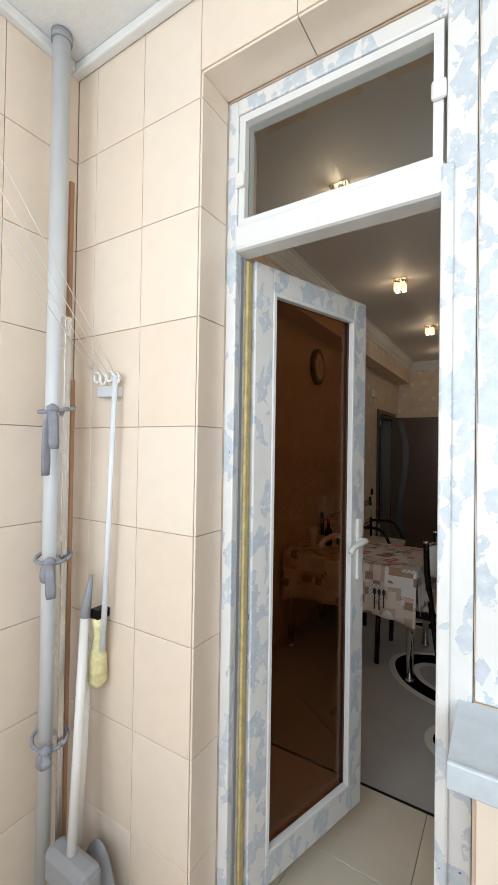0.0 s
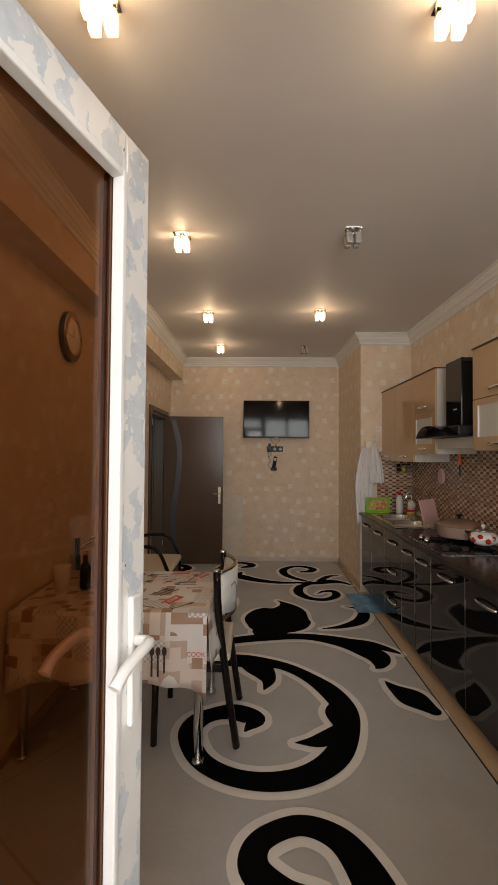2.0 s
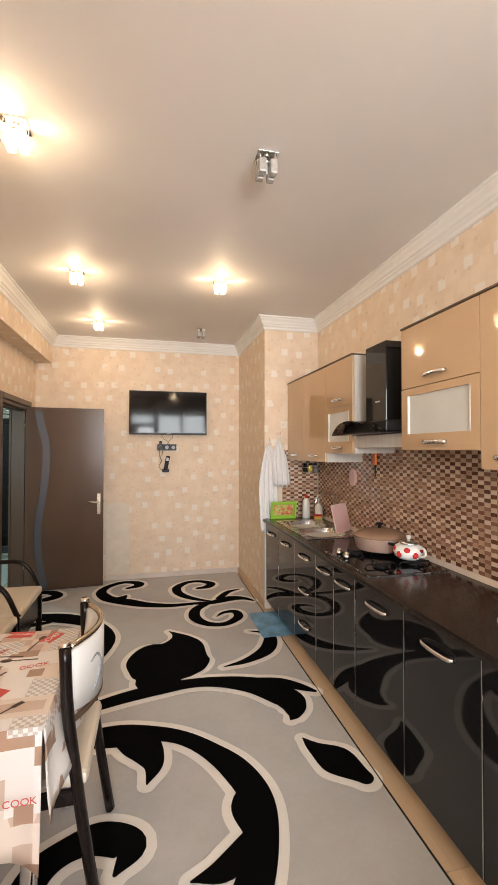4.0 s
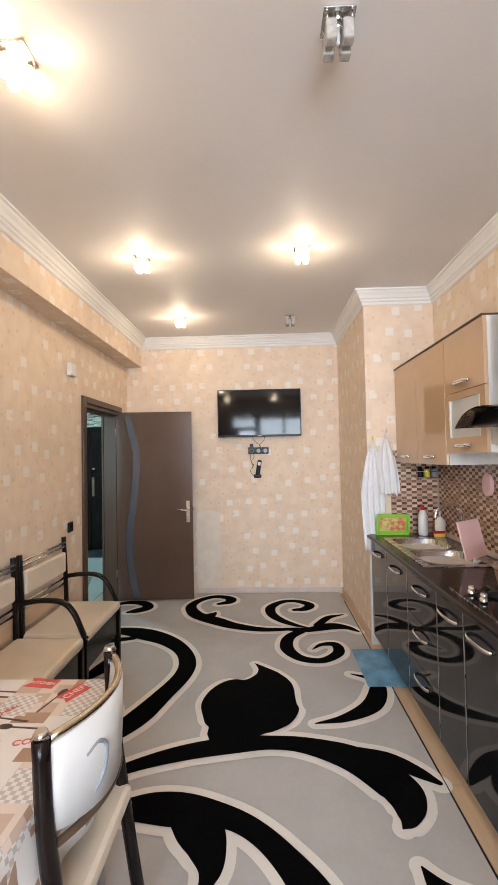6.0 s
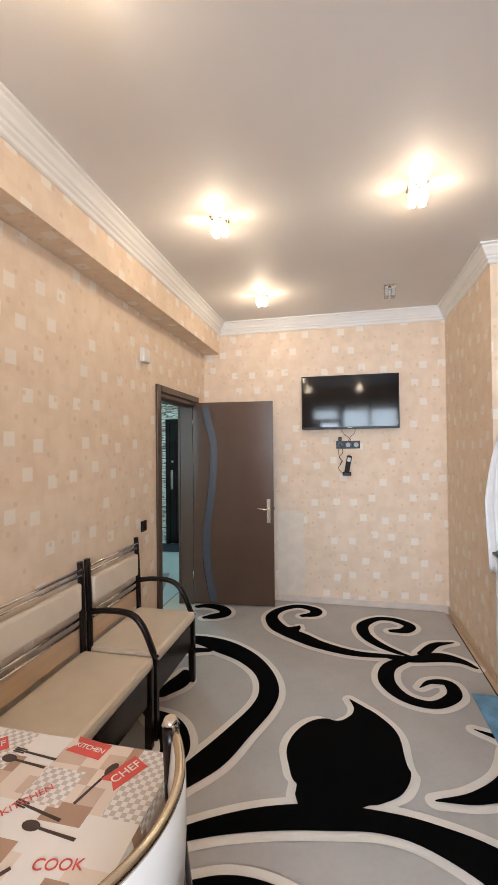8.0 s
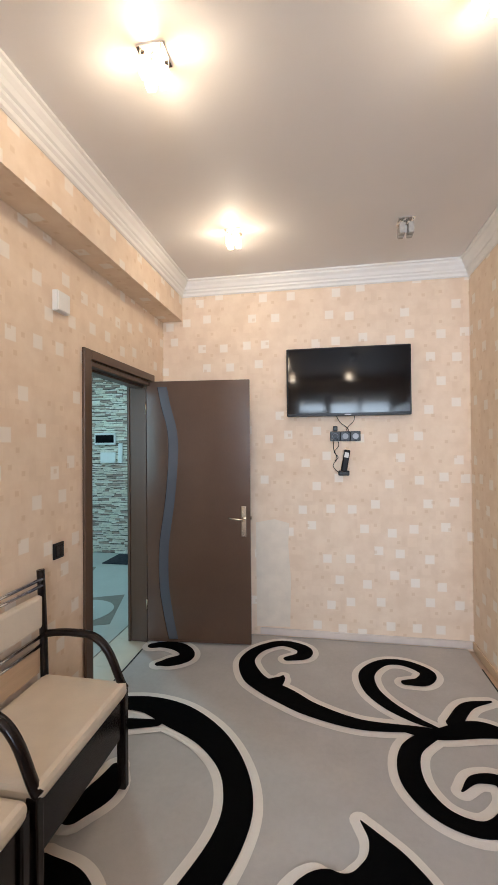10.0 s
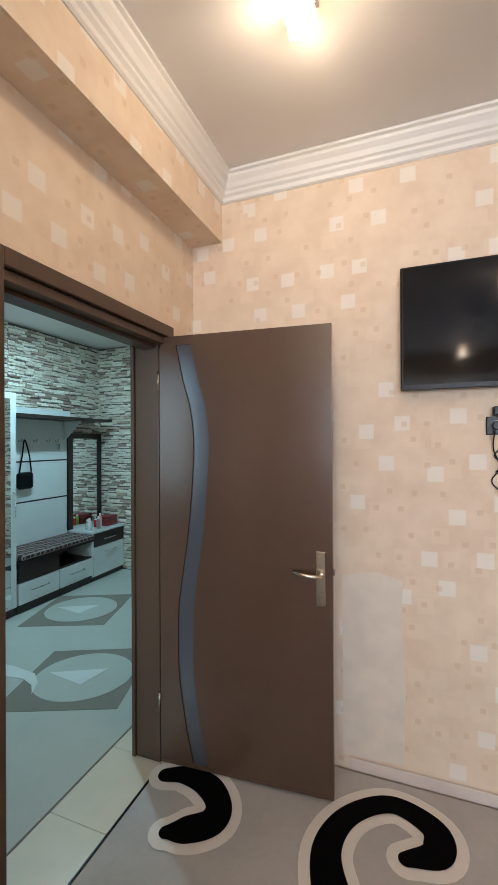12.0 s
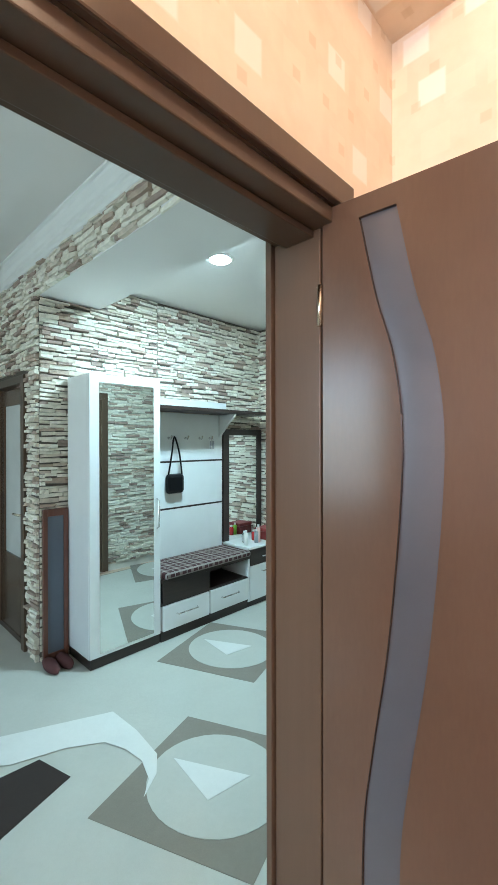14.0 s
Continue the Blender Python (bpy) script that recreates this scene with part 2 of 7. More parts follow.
DOOR_WOOD = laminate_brown()
TRIM_WOOD = wood("dark_brown_trim", (0.105, 0.066, 0.043), 0.3, 2, 0.05)
BLACK_GLOSS = plain("black_gloss_front", (0.012, 0.012, 0.013), 0.05, vary=0.1, bump=0.0)
WORKTOP = plain("dark_worktop", (0.016, 0.012, 0.011), 0.17, vary=0.4, scale=20, grain=300, bump=0.05)
WORKTOP.node_tree.nodes["Principled BSDF"].inputs["Specular IOR Level"].default_value = 0.25
BEIGE_GLOSS = plain("beige_gloss_front", (0.57, 0.39, 0.235), 0.055, vary=0.03, bump=0.0)
CARCASS = wood("pale_carcass", (0.70, 0.66, 0.60), 0.45, 2, 0.1)
CHROME = plain("chrome", (0.80, 0.80, 0.80), 0.14, 1.0, vary=0.04, bump=0.0)
STEEL = plain("brushed_steel", (0.62, 0.62, 0.61), 0.27, 1.0, vary=0.08, stretch=(1, 12, 1))
BRASSY = plain("satin_nickel", (0.66, 0.58, 0.46), 0.22, 1.0, vary=0.05)
BLACK = plain("black_plastic", (0.008, 0.008, 0.009), 0.3, vary=0.2)
BLACK_MATT = plain("black_lacquer", (0.012, 0.008, 0.007), 0.22, vary=0.25)
for dull, gloss in ((BLACK, 0.2), (BLACK_MATT, 0.28), (TRIM_WOOD, 0.3), (BLACK_GLOSS, 0.45)):
    dull.node_tree.nodes["Principled BSDF"].inputs["Specular IOR Level"].default_value = gloss
SCREEN = plain("screen_glass", (0.004, 0.004, 0.005), 0.07, vary=0.0, bump=0.0)
SCREEN.node_tree.nodes["Principled BSDF"].inputs["Specular IOR Level"].default_value = 0.3
WHITE = plain("white_plastic", (0.80, 0.79, 0.76), 0.3, vary=0.04)
CREAM = plain("cream_leatherette", (0.74, 0.65, 0.53), 0.42, vary=0.07, scale=9, grain=140, bump=0.25)
FABRIC = plain("white_cotton", (0.80, 0.79, 0.78), 0.9, vary=0.05, scale=14, bump=0.4)
PINK = plain("pink_plastic", (0.78, 0.50, 0.46), 0.35, vary=0.05)
GREEN = plain("green_plastic", (0.32, 0.62, 0.06), 0.35, vary=0.08)
ORANGE = plain("orange_plastic", (0.90, 0.20, 0.02), 0.35, vary=0.05)
RED = plain("red_enamel", (0.62, 0.03, 0.03), 0.25, vary=0.1)
YELLOW = plain("yellow_plastic", (0.80, 0.62, 0.10), 0.5, vary=0.1)
POTBEIGE = plain("beige_granite_pot", (0.52, 0.36, 0.28), 0.3, vary=0.12, grain=260)
LID = plain("brown_lid", (0.28, 0.17, 0.11), 0.15, vary=0.1)
GREYPIPE = plain("grey_pipe", (0.62, 0.64, 0.65), 0.35, vary=0.06)
GREY = plain("grey_plastic", (0.30, 0.31, 0.33), 0.4, vary=0.1)
GREYCLOTH = plain("grey_rag", (0.28, 0.29, 0.33), 0.95, vary=0.2, scale=30, bump=0.5)
BLUEMAT = plain("blue_picture_mat", (0.16, 0.36, 0.55), 0.5, vary=0.6, scale=7, bump=0.3)
RIBBON = plain("red_print", (0.66, 0.09, 0.07), 0.3, vary=0.05)
INK = plain("dark_print", (0.06, 0.04, 0.035), 0.3, vary=0.1)
PALE_INK = plain("white_print", (0.82, 0.80, 0.77), 0.3, vary=0.02)
OILCLOTH, PLAID = cloth_print(), plaid()
CARPET_GREY = pile("carpet_grey", (0.38, 0.365, 0.35), (0.62, 0.595, 0.57))
CARPET_BLACK = pile("carpet_black", (0.002, 0.002, 0.002), (0.006, 0.006, 0.006), dull=True)
CARPET_WHITE = pile("carpet_white", (0.72, 0.68, 0.62), (0.92, 0.88, 0.82))
HALL_PALE = pile("hall_carpet_pale", (0.44, 0.44, 0.39), (0.57, 0.57, 0.51))
HALL_BROWN = pile("hall_carpet_brown", (0.20, 0.175, 0.14), (0.29, 0.26, 0.215))
HALL_WHITE = pile("hall_carpet_white", (0.62, 0.62, 0.58), (0.78, 0.78, 0.74))
HALL_DARK = pile("hall_carpet_dark", (0.02, 0.014, 0.012), (0.05, 0.035, 0.03))
STONES = [(0.82, 0.76, 0.65), (0.76, 0.69, 0.57), (0.86, 0.81, 0.71), (0.50, 0.38, 0.30), (0.80, 0.73, 0.62), (0.40, 0.29, 0.24), (0.75, 0.68, 0.57), (0.66, 0.56, 0.46), (0.84, 0.78, 0.67)]
STONE = pieces("ledge_stone", STONES, 0.85, island=True, vary=0.3, bump=0.8, scale=30, grain=90)
STONE_ONE = pieces("ledge_stone_piece", STONES, 0.85, vary=0.3, bump=0.8, scale=30, grain=90)
STONE_BACK = plain("stone_joint", (0.15, 0.125, 0.10), 0.95)
MIRROR = plain("mirror_silver", (0.86, 0.90, 0.89), 0.015, 1.0, vary=0.0, bump=0.0)
HALLWHITE = plain("white_gloss_board", (0.80, 0.81, 0.80), 0.22, vary=0.03)
WENGE = wood("wenge_board", (0.035, 0.022, 0.018), 0.35, 1, 0.25)
TINT = glass("tinted_pane", (0.80, 0.58, 0.40), 0.01, 1.42, 0.80)
CLEAR = glass("clear_pane", (0.95, 0.97, 0.96), 0.01, 1.45, 0.95)
SMOKE = glass("smoked_glass", (0.28, 0.26, 0.26), 0.02, 1.5, 1.0)
FROST = plain("frosted_glass", (0.62, 0.63, 0.60), 0.25, vary=0.05)
CRYSTAL = plain("lamp_crystal", (0.42, 0.40, 0.37), 0.07, vary=0.25, scale=60, bump=0.0)
LIT_CRYSTAL = glow("lit_crystal", (1.0, 0.62, 0.28), 3.0)
BULB = glow("lit_bulb", (1.0, 0.78, 0.48), 60.0)
DISC = glow("lit_disc", (0.75, 0.97, 1.0), 14.0)
DAYGLOW = glow("bright_daylight", (0.9, 0.96, 1.0), 2.2)

# ---- building helpers ----
ORIGIN = {}


def box(bm, x0, x1, y0, y1, z0, z1, bev=0.0, seg=2):
    vs = [bm.verts.new((x, y, z)) for z in (z0, z1) for y in (y0, y1) for x in (x0, x1)]
    fs = [bm.faces.new([vs[i] for i in q]) for q in ((0, 2, 3, 1), (4, 5, 7, 6), (0, 1, 5, 4), (1, 3, 7, 5), (3, 2, 6, 7), (2, 0, 4, 6))]
    if bev:
        bmesh.ops.bevel(bm, geom=list({e for f in fs for e in f.edges}), offset=bev, segments=seg, profile=0.5, affect='EDGES')
    return bm


def boxes(*rows, bev=0.0):
    bm = bmesh.new()
    for r in rows:
        box(bm, *r, bev=bev)
    return bm


def tube(points, r, n=10, bm=None, flat=1.0):
    """A round bar along points; r is one radius, or one a point."""
    bm = bm or bmesh.new()
    pts = [Vector(p) for p in points]
    rs = r if isinstance(r, (list, tuple)) else [r] * len(pts)
    rings = []
    side = None
    for i, p in enumerate(pts):
        d = (pts[min(i + 1, len(pts) - 1)] - pts[max(i - 1, 0)]).normalized()
        if side is None:
            side = d.cross(Vector((0, 0, 1)) if abs(d.z) < 0.9 else Vector((1, 0, 0))).normalized()
        side = (side - d * side.dot(d)).normalized()
        up = d.cross(side)
        rings.append([bm.verts.new(p + rs[i] * (math.cos(a) * side + flat * math.sin(a) * up)) for a in [2 * math.pi * k / n for k in range(n)]])
    for a, b in zip(rings, rings[1:]):
        for k in range(n):
            f = bm.faces.new((a[k], a[(k + 1) % n], b[(k + 1) % n], b[k]))
            f.smooth = True
    bm.faces.new(rings[0][::-1])
    bm.faces.new(rings[-1])
    return bm


def lathe(profile, cx, cy, n=28, bm=None):
    """A turned body round the upright through (cx, cy); profile: rows of radius, height."""
    bm = bm or bmesh.new()
    rings = [[bm.verts.new((cx + r * math.cos(2 * math.pi * k / n), cy + r * math.sin(2 * math.pi * k / n), z)) for k in range(n)] for r, z in profile]
    for a, b in zip(rings, rings[1:]):
        for k in range(n):
            f = bm.faces.new((a[k], a[(k + 1) % n], b[(k + 1) % n], b[k]))
            f.smooth = True
    if profile[0][0] > 1e-4:
        bm.faces.new(rings[0][::-1])
    if profile[-1][0] > 1e-4:
        bm.faces.new(rings[-1])
    return bm


def spline(ctrl, steps=10):
    """Catmull-Rom through the control rows."""
    c = [np.array(p, float) for p in ctrl]
    c = [2 * c[0] - c[1]] + c + [2 * c[-1] - c[-2]]
    out = []
    for a, b, d, e in zip(c, c[1:], c[2:], c[3:]):
        for k in range(steps):
            t = k / steps
            out.append(0.5 * (2 * b + (d - a) * t + (2 * a - 5 * b + 4 * d - e) * t * t + (3 * b - a - 3 * d + e) * t ** 3))
    return out + [c[-2]]


def extruded(profile, axis, a0, a1, bm=None):
    """A closed profile of (u, v) pushed along x ('x': u=y, v=z), y ('y': u=x, v=z) or z ('z': u=x, v=y)."""
    bm = bm or bmesh.new()
    def at(u, v, a):
        return {'x': (a, u, v), 'y': (u, a, v), 'z': (u, v, a)}[axis]
    lo = [bm.verts.new(at(u, v, a0)) for u, v in profile]
    hi = [bm.verts.new(at(u, v, a1)) for u, v in profile]
    n = len(profile)
    for k in range(n):
        bm.faces.new((lo[k], lo[(k + 1) % n], hi[(k + 1) % n], hi[k]))
    bm.faces.new(lo[::-1])
    bm.faces.new(hi)
    return bm


def as_mesh(name, bm, material):
    bmesh.ops.recalc_face_normals(bm, faces=bm.faces[:])
    me = bpy.data.meshes.new(name)
    bm.to_mesh(me)
    bm.free()
    me.materials.append(material)
    return me


def part(name, bm, material, parent, label=""):
    """One mesh under a thing or under a part; bm is in the thing's building coordinates."""
    top = parent
    while top.parent:
        top = top.parent
    bmesh.ops.translate(bm, verts=bm.verts[:], vec=-ORIGIN.get(top, Vector()))
    ob = new(name, as_mesh(name, bm, material))
    ob.parent = parent
    return tagged(ob, label)


def thing(name, label, category, group="", at=(0, 0, 0), kind=""):
    ob = new(name)
    ob.empty_display_size = 0.05
    ob.location = at
    ORIGIN[ob] = Vector(at)
    return tagged(ob, label, category, group, kind)


def single(name, bm, material, label="", category="", group="", kind=""):
    """A thing that is one mesh, with its origin at its base."""
    lo = Vector([min(v.co[i] for v in bm.verts) for i in range(3)])
    hi = Vector([max(v.co[i] for v in bm.verts) for i in range(3)])
    o = Vector(((lo.x + hi.x) / 2, (lo.y + hi.y) / 2, lo.z))
    bmesh.ops.translate(bm, verts=bm.verts[:], vec=-o)
    ob = new(name, as_mesh(name, bm, material))
    ob.location = o
    ORIGIN[ob] = o
    return tagged(ob, label, category, group, kind)


def structure(name, bm, material, label=""):
    ob = new(name, as_mesh(name, bm, material))
    return tagged(ob, label, "", "", "structure")


def wall_x(x0, x1, y0, y1, z0, z1, holes=()):
    """A wall along y, with holes (ya, yb, za, zb) in order of y."""
    bm, y = bmesh.new(), y0
    for a, b, c, d in holes:
        if a > y:
            box(bm, x0, x1, y, a, z0, z1)
        if c > z0:
            box(bm, x0, x1, a, b, z0, c)
        if d < z1:
            box(bm, x0, x1, a, b, d, z1)
        y = b
    box(bm, x0, x1, y, y1, z0, z1)
    return bm


def wall_y(y0, y1, x0, x1, z0, z1, holes=()):
    bm = wall_x(y0, y1, x0, x1, z0, z1, holes)
    for v in bm.verts:
        v.co.x, v.co.y = v.co.y, v.co.x
    return bm


def lettering(text, size, m, material, parent, name="lettering"):
    cu = bpy.data.curves.new("lettering", 'FONT')
    cu.body, cu.size, cu.align_x, cu.align_y, cu.extrude = text, size, 'CENTER', 'CENTER', 0.0004
    tmp = new("lettering", cu)
    bpy.context.view_layer.update()
    me = bpy.data.meshes.new_from_object(tmp)
    bpy.data.objects.remove(tmp)
    me.materials.clear()
    me.materials.append(material)
    top = parent
    while top.parent:
        top = top.parent
    me.transform(Matrix.Translation(-ORIGIN.get(top, Vector())) @ m)
    ob = new(name, me)
    ob.parent = parent
    return tagged(ob, "printed word " + text)

# ---- the large structure ----
XW, XE, YS, YN = -1.42, 1.58, 1.42, 7.075       # kitchen: inner faces
STEP_X, STEP_Y = 1.005, 5.83                     # the pier beside the sink
BF = 0.08                                        # balcony floor
structure("floor", boxes((XW - 0.16, XE + 0.2, 1.12, YN + 0.15, -0.12, -0.022)), GROUT)
structure("ground", boxes((-400, 400, -400, 400, -9.2, -9.0)), plain("far_ground", (0.16, 0.15, 0.12), 0.95, vary=0.3, scale=0.05))
structure("ceiling", boxes((XW - 0.16, XE + 0.2, 1.12, YN + 0.15, CEIL, CEIL + 0.12)), CEILING)
structure("wall_west", wall_x(XW - 0.16, XW, YS - 0.30, YN + 0.15, -0.12, CEIL, [(5.885, 6.838, -0.12, 2.055)]), WALLPAPER)
structure("wall_north", boxes((XW, XE + 0.2, YN, YN + 0.15, -0.12, CEIL)), WALLPAPER)
structure("wall_east", boxes((XE, XE + 0.2, YS - 0.3, YN, -0.12, CEIL)), WALLPAPER)
structure("wall_pier", boxes((STEP_X, XE, STEP_Y, YN, -0.02, CEIL)), WALLPAPER)
structure("beam", boxes((XW, -1.245, YS, YN, 2.58, CEIL)), WALLPAPER)
structure("wall_south", wall_y(1.25, YS, XW, XE, -0.12, CEIL, [(-0.645, 0.035, 0.06, 2.605), (0.036, 1.30, 1.0, 2.605)]), WALLPAPER)

# cornice: a stepped plaster profile, d out from the wall and h below the ceiling
STEPS = [(d * 0.64, h * 0.9) for d, h in [(0, 0), (0.125, 0), (0.125, 0.014), (0.105, 0.02), (0.10, 0.034), (0.075, 0.055), (0.062, 0.078), (0.046, 0.086), (0.044, 0.10), (0.026, 0.112), (0.022, 0.132), (0.008, 0.140), (0, 0.140)]]


def cornice_run(path, top, steps):
    """A moulding along a plan polyline, whose room side lies on its left, mitred at the corners."""
    bm = bmesh.new()
    pts = [Vector((*p, 0)) for p in path]
    rows = []
    for i, p in enumerate(pts):
        ns = []
        for a, b in ((i - 1, i), (i, i + 1)):
            if 0 <= a and b < len(pts):
                d = (pts[b] - pts[a]).normalized()
                ns.append(Vector((-d.y, d.x, 0)))
        n = ns[0] if len(ns) == 1 else (ns[0] + ns[1]) / (1 + ns[0].dot(ns[1]))
        rows.append([bm.verts.new((p.x + n.x * d, p.y + n.y * d, top - h)) for d, h in steps])
    for a, b in zip(rows, rows[1:]):
        for k in range(len(steps)):
            bm.faces.new((a[k], a[(k + 1) % len(steps)], b[(k + 1) % len(steps)], b[k]))
    bm.faces.new(rows[0])
    bm.faces.new(rows[-1][::-1])
    return bm


ROOM = [(XE, YS), (XE, STEP_Y), (STEP_X, STEP_Y), (STEP_X, YN), (-1.245, YN), (-1.245, YS)]
structure("cornice", cornice_run(ROOM, CEIL - 0.001, STEPS), PLASTER)
structure("baseboard_north", boxes((-0.6, STEP_X, YN - 0.014, YN - 0.001, 0.0, 0.055), bev=0.003), plain("painted_skirting", (0.66, 0.58, 0.52), 0.45))
structure("baseboard_pier", boxes((STEP_X - 0.014, STEP_X - 0.001, STEP_Y, YN - 0.02, 0.0, 0.06), bev=0.003), LAMINATE)
structure("baseboard_west", boxes((XW + 0.001, XW + 0.014, YS + 0.05, 5.85, 0.0, 0.06), bev=0.003), LAMINATE)

# faded patch of bare plaster low on the north wall
rim = [(-0.63, 0.06), (-0.36, 0.07), (-0.35, 0.45), (-0.37, 0.72), (-0.36, 0.90), (-0.48, 0.93), (-0.63, 0.90)]
structure("trim_patch", extruded(rim, 'y', YN - 0.002, YN - 0.0005), plain("worn_wallpaper", (0.76, 0.68, 0.57), 0.7, vary=0.1, scale=10, bump=0.4))

# ---- balcony ----
BX0, BX1, BY0, BY1, BC = -1.20, 2.2, -0.80, 1.12, 2.86
structure("balcony_floor", boxes((BX0 - 0.15, BX1 + 0.15, BY0 - 0.15, BY1, BF - 0.15, BF)), plain("balcony_floor_tile", (0.5, 0.42, 0.34), 0.4))
structure("wall_balcony_north", wall_y(1.125, 1.249, BX0 - 0.15, BX1 + 0.15, -0.12, 3.0, [(-0.651, 1.305, 0.06, 2.612)]), GROUT)
structure("wall_balcony_parapet", boxes((0.042, 1.305, 1.125, 1.249, 0.06, 0.985)), GROUT)
structure("wall_balcony_west", boxes((BX0 - 0.15, BX0 - 0.006, BY0 - 0.15, 1.125, -0.12, 3.0)), GROUT)
structure("wall_balcony_east", boxes((BX1, BX1 + 0.15, BY0 - 0.15, 1.125, -0.12, 3.0)), plain("beige_render", (0.7, 0.6, 0.48), 0.7))
structure("wall_balcony_south", wall_y(BY0 - 0.15, BY0, BX0 - 0.006, BX1, -0.12, 3.0, [(-1.12, 1.92, 1.05, 2.65)]), plain("beige_wall", (0.72, 0.62, 0.50), 0.7))

# ceiling panels of pressed white board with a rim
PANEL = plain("embossed_panel", (0.80, 0.80, 0.78), 0.5, vary=0.04, scale=60, grain=90, bump=0.9)
bm = boxes((BX0 - 0.15, BX1 + 0.15, BY0 - 0.15, 1.25, BC + 0.012, BC + 0.1))
for i in range(6):
    for j in range(4):
        box(bm, BX0 + 0.6 * i + 0.003, BX0 + 0.6 * i + 0.597, 1.12 - 0.5 * j - 0.497, 1.12 - 0.5 * j - 0.003, BC, BC + 0.014, bev=0.004, seg=1)
structure("balcony_ceiling", bm, PANEL)
bm = boxes((BX0, BX1, 1.085, 1.118, BC - 0.035, BC - 0.001), (BX0, BX0 + 0.03, BY0, 1.085, BC - 0.035, BC - 0.001), bev=0.006)
structure("balcony_cornice", bm, PVC)

# ---- hall ----
HX, HY = -3.98, 9.33
structure("hall_floor", boxes((-6.0, XW - 0.16, 3.0, HY + 0.15, -0.12, -0.022)), GROUT)
structure("hall_ceiling", boxes((-6.0, XW - 0.16, 3.0, 7.08, 2.90, 3.0), (-6.0, XW - 0.16, 7.52, HY + 0.15, 2.72, 3.0)), CEILING)
structure("hall_beam", boxes((HX - 0.15, XW - 0.16, 7.08, 7.52, 2.54, 3.0)), CEILING)
structure("hall_wall_west", boxes((HX - 0.15, HX, 7.08, HY + 0.15, -0.12, 3.0)), STONE_BACK)
structure("hall_wall_north", boxes((HX, XW - 0.16, HY, HY + 0.15, -0.12, 3.0)), STONE_BACK)
structure("hall_wall_side", wall_y(7.08, 7.23, -6.0, HX - 0.15, -0.12, 3.0, [(-5.0, -4.2, 0.0, 2.02)]), STONE_BACK)
structure("hall_wall_end", boxes((-6.15, -6.0, 3.0, 7.23, -0.12, 3.0)), plain("hall_paint", (0.70, 0.68, 0.62), 0.7))
# this opening is out of view, made up for the hall's fill light
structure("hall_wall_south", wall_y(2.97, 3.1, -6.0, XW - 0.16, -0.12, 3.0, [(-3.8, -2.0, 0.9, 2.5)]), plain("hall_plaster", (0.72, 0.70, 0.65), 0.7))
structure("hall_wall_east", boxes((XW - 0.165, XW - 0.161, 7.0, HY, -0.02, 2.9), (XW - 0.165, XW - 0.161, 3.1, 5.8, -0.02, 2.9)), plain("hall_stucco", (0.72, 0.69, 0.62), 0.7))
structure("hall_cornice", cornice_run([(XW - 0.17, 7.079), (-5.9, 7.079)], 2.899, [(d * 1.1, h * 1.15) for d, h in STEPS]), PLASTER)

# ---- the walkable surfaces ----
# carpet with carved swirls: a grey pile, white outlines and black strokes standing a little proud
carpet = thing("carpet", "grey carpet with black swirls outlined in white", "carpet", at=(0, 4.5, 0))
EDGE = 0.955
part("carpet_ground", boxes((XW + 0.015, EDGE, 2.16, YN - 0.016, -0.012, -0.002), (XW - 0.018, XW + 0.015, 5.925, 6.785, -0.012, -0.002)), CARPET_GREY, carpet)
for edge in ((XW - 0.028, XW - 0.018, 5.925, 6.785), (EDGE, EDGE + 0.008, 2.15, YN - 0.3), (-1.0, EDGE, 2.148, 2.16)):
    part("binding", boxes((*edge, -0.014, 0.002), bev=0.002), BLACK, carpet, "dark stitched carpet edge")
STROKES_FAR = [
    [(-0.35, 6.70, 0.06), (-0.245, 6.76, 0.11), (-0.25, 6.865, 0.11), (-0.41, 6.925, 0.09), (-0.57, 6.81, 0.09), (-0.63, 6.63, 0.11), (-0.56, 6.44, 0.14), (-0.46, 6.34, 0.15), (-0.33, 6.255, 0.16), (-0.16, 6.145, 0.13), (0.1, 6.06, 0.09), (0.4, 6.07, 0.05), (0.53, 6.08, 0.01)],
    [(0.42, 6.52, 0.06), (0.53, 6.55, 0.10), (0.58, 6.66, 0.10), (0.46, 6.765, 0.085), (0.31, 6.75, 0.08), (0.19, 6.6, 0.1), (0.19, 6.42, 0.1), (0.27, 6.27, 0.09), (0.4, 6.15, 0.06), (0.53, 6.08, 0.01)],
]
STROKES_FAR.append([(-0.41, 6.38, 0.13), (-0.37, 6.44, 0.06), (-0.36, 6.48, 0.005)])
STROKES_RIGHT = [
    [(0.25, 6.07, 0.02), (0.47, 6.04, 0.08), (0.71, 6.12, 0.14), (0.85, 6.09, 0.08), (0.93, 6.01, 0.03)],
    [(0.6, 6.15, 0.08), (0.72, 6.32, 0.07), (0.87, 6.39, 0.02)],
    [(0.47, 6.05, 0.08), (0.33, 5.9, 0.1), (0.3, 5.7, 0.11), (0.39, 5.54, 0.09), (0.55, 5.5, 0.08), (0.69, 5.62, 0.09), (0.69, 5.76, 0.08), (0.58, 5.76, 0.05), (0.5, 5.68, 0.01)],
    [(0.72, 5.31, 0.01), (0.85, 5.24, 0.06), (0.86, 5.12, 0.11), (0.77, 4.94, 0.12), (0.59, 4.82, 0.07), (0.41, 4.77, 0.01)],
    [(0.70, 3.94, 0.01), (0.735, 3.86, 0.09), (0.81, 3.75, 0.20), (0.89, 3.62, 0.09)],
]
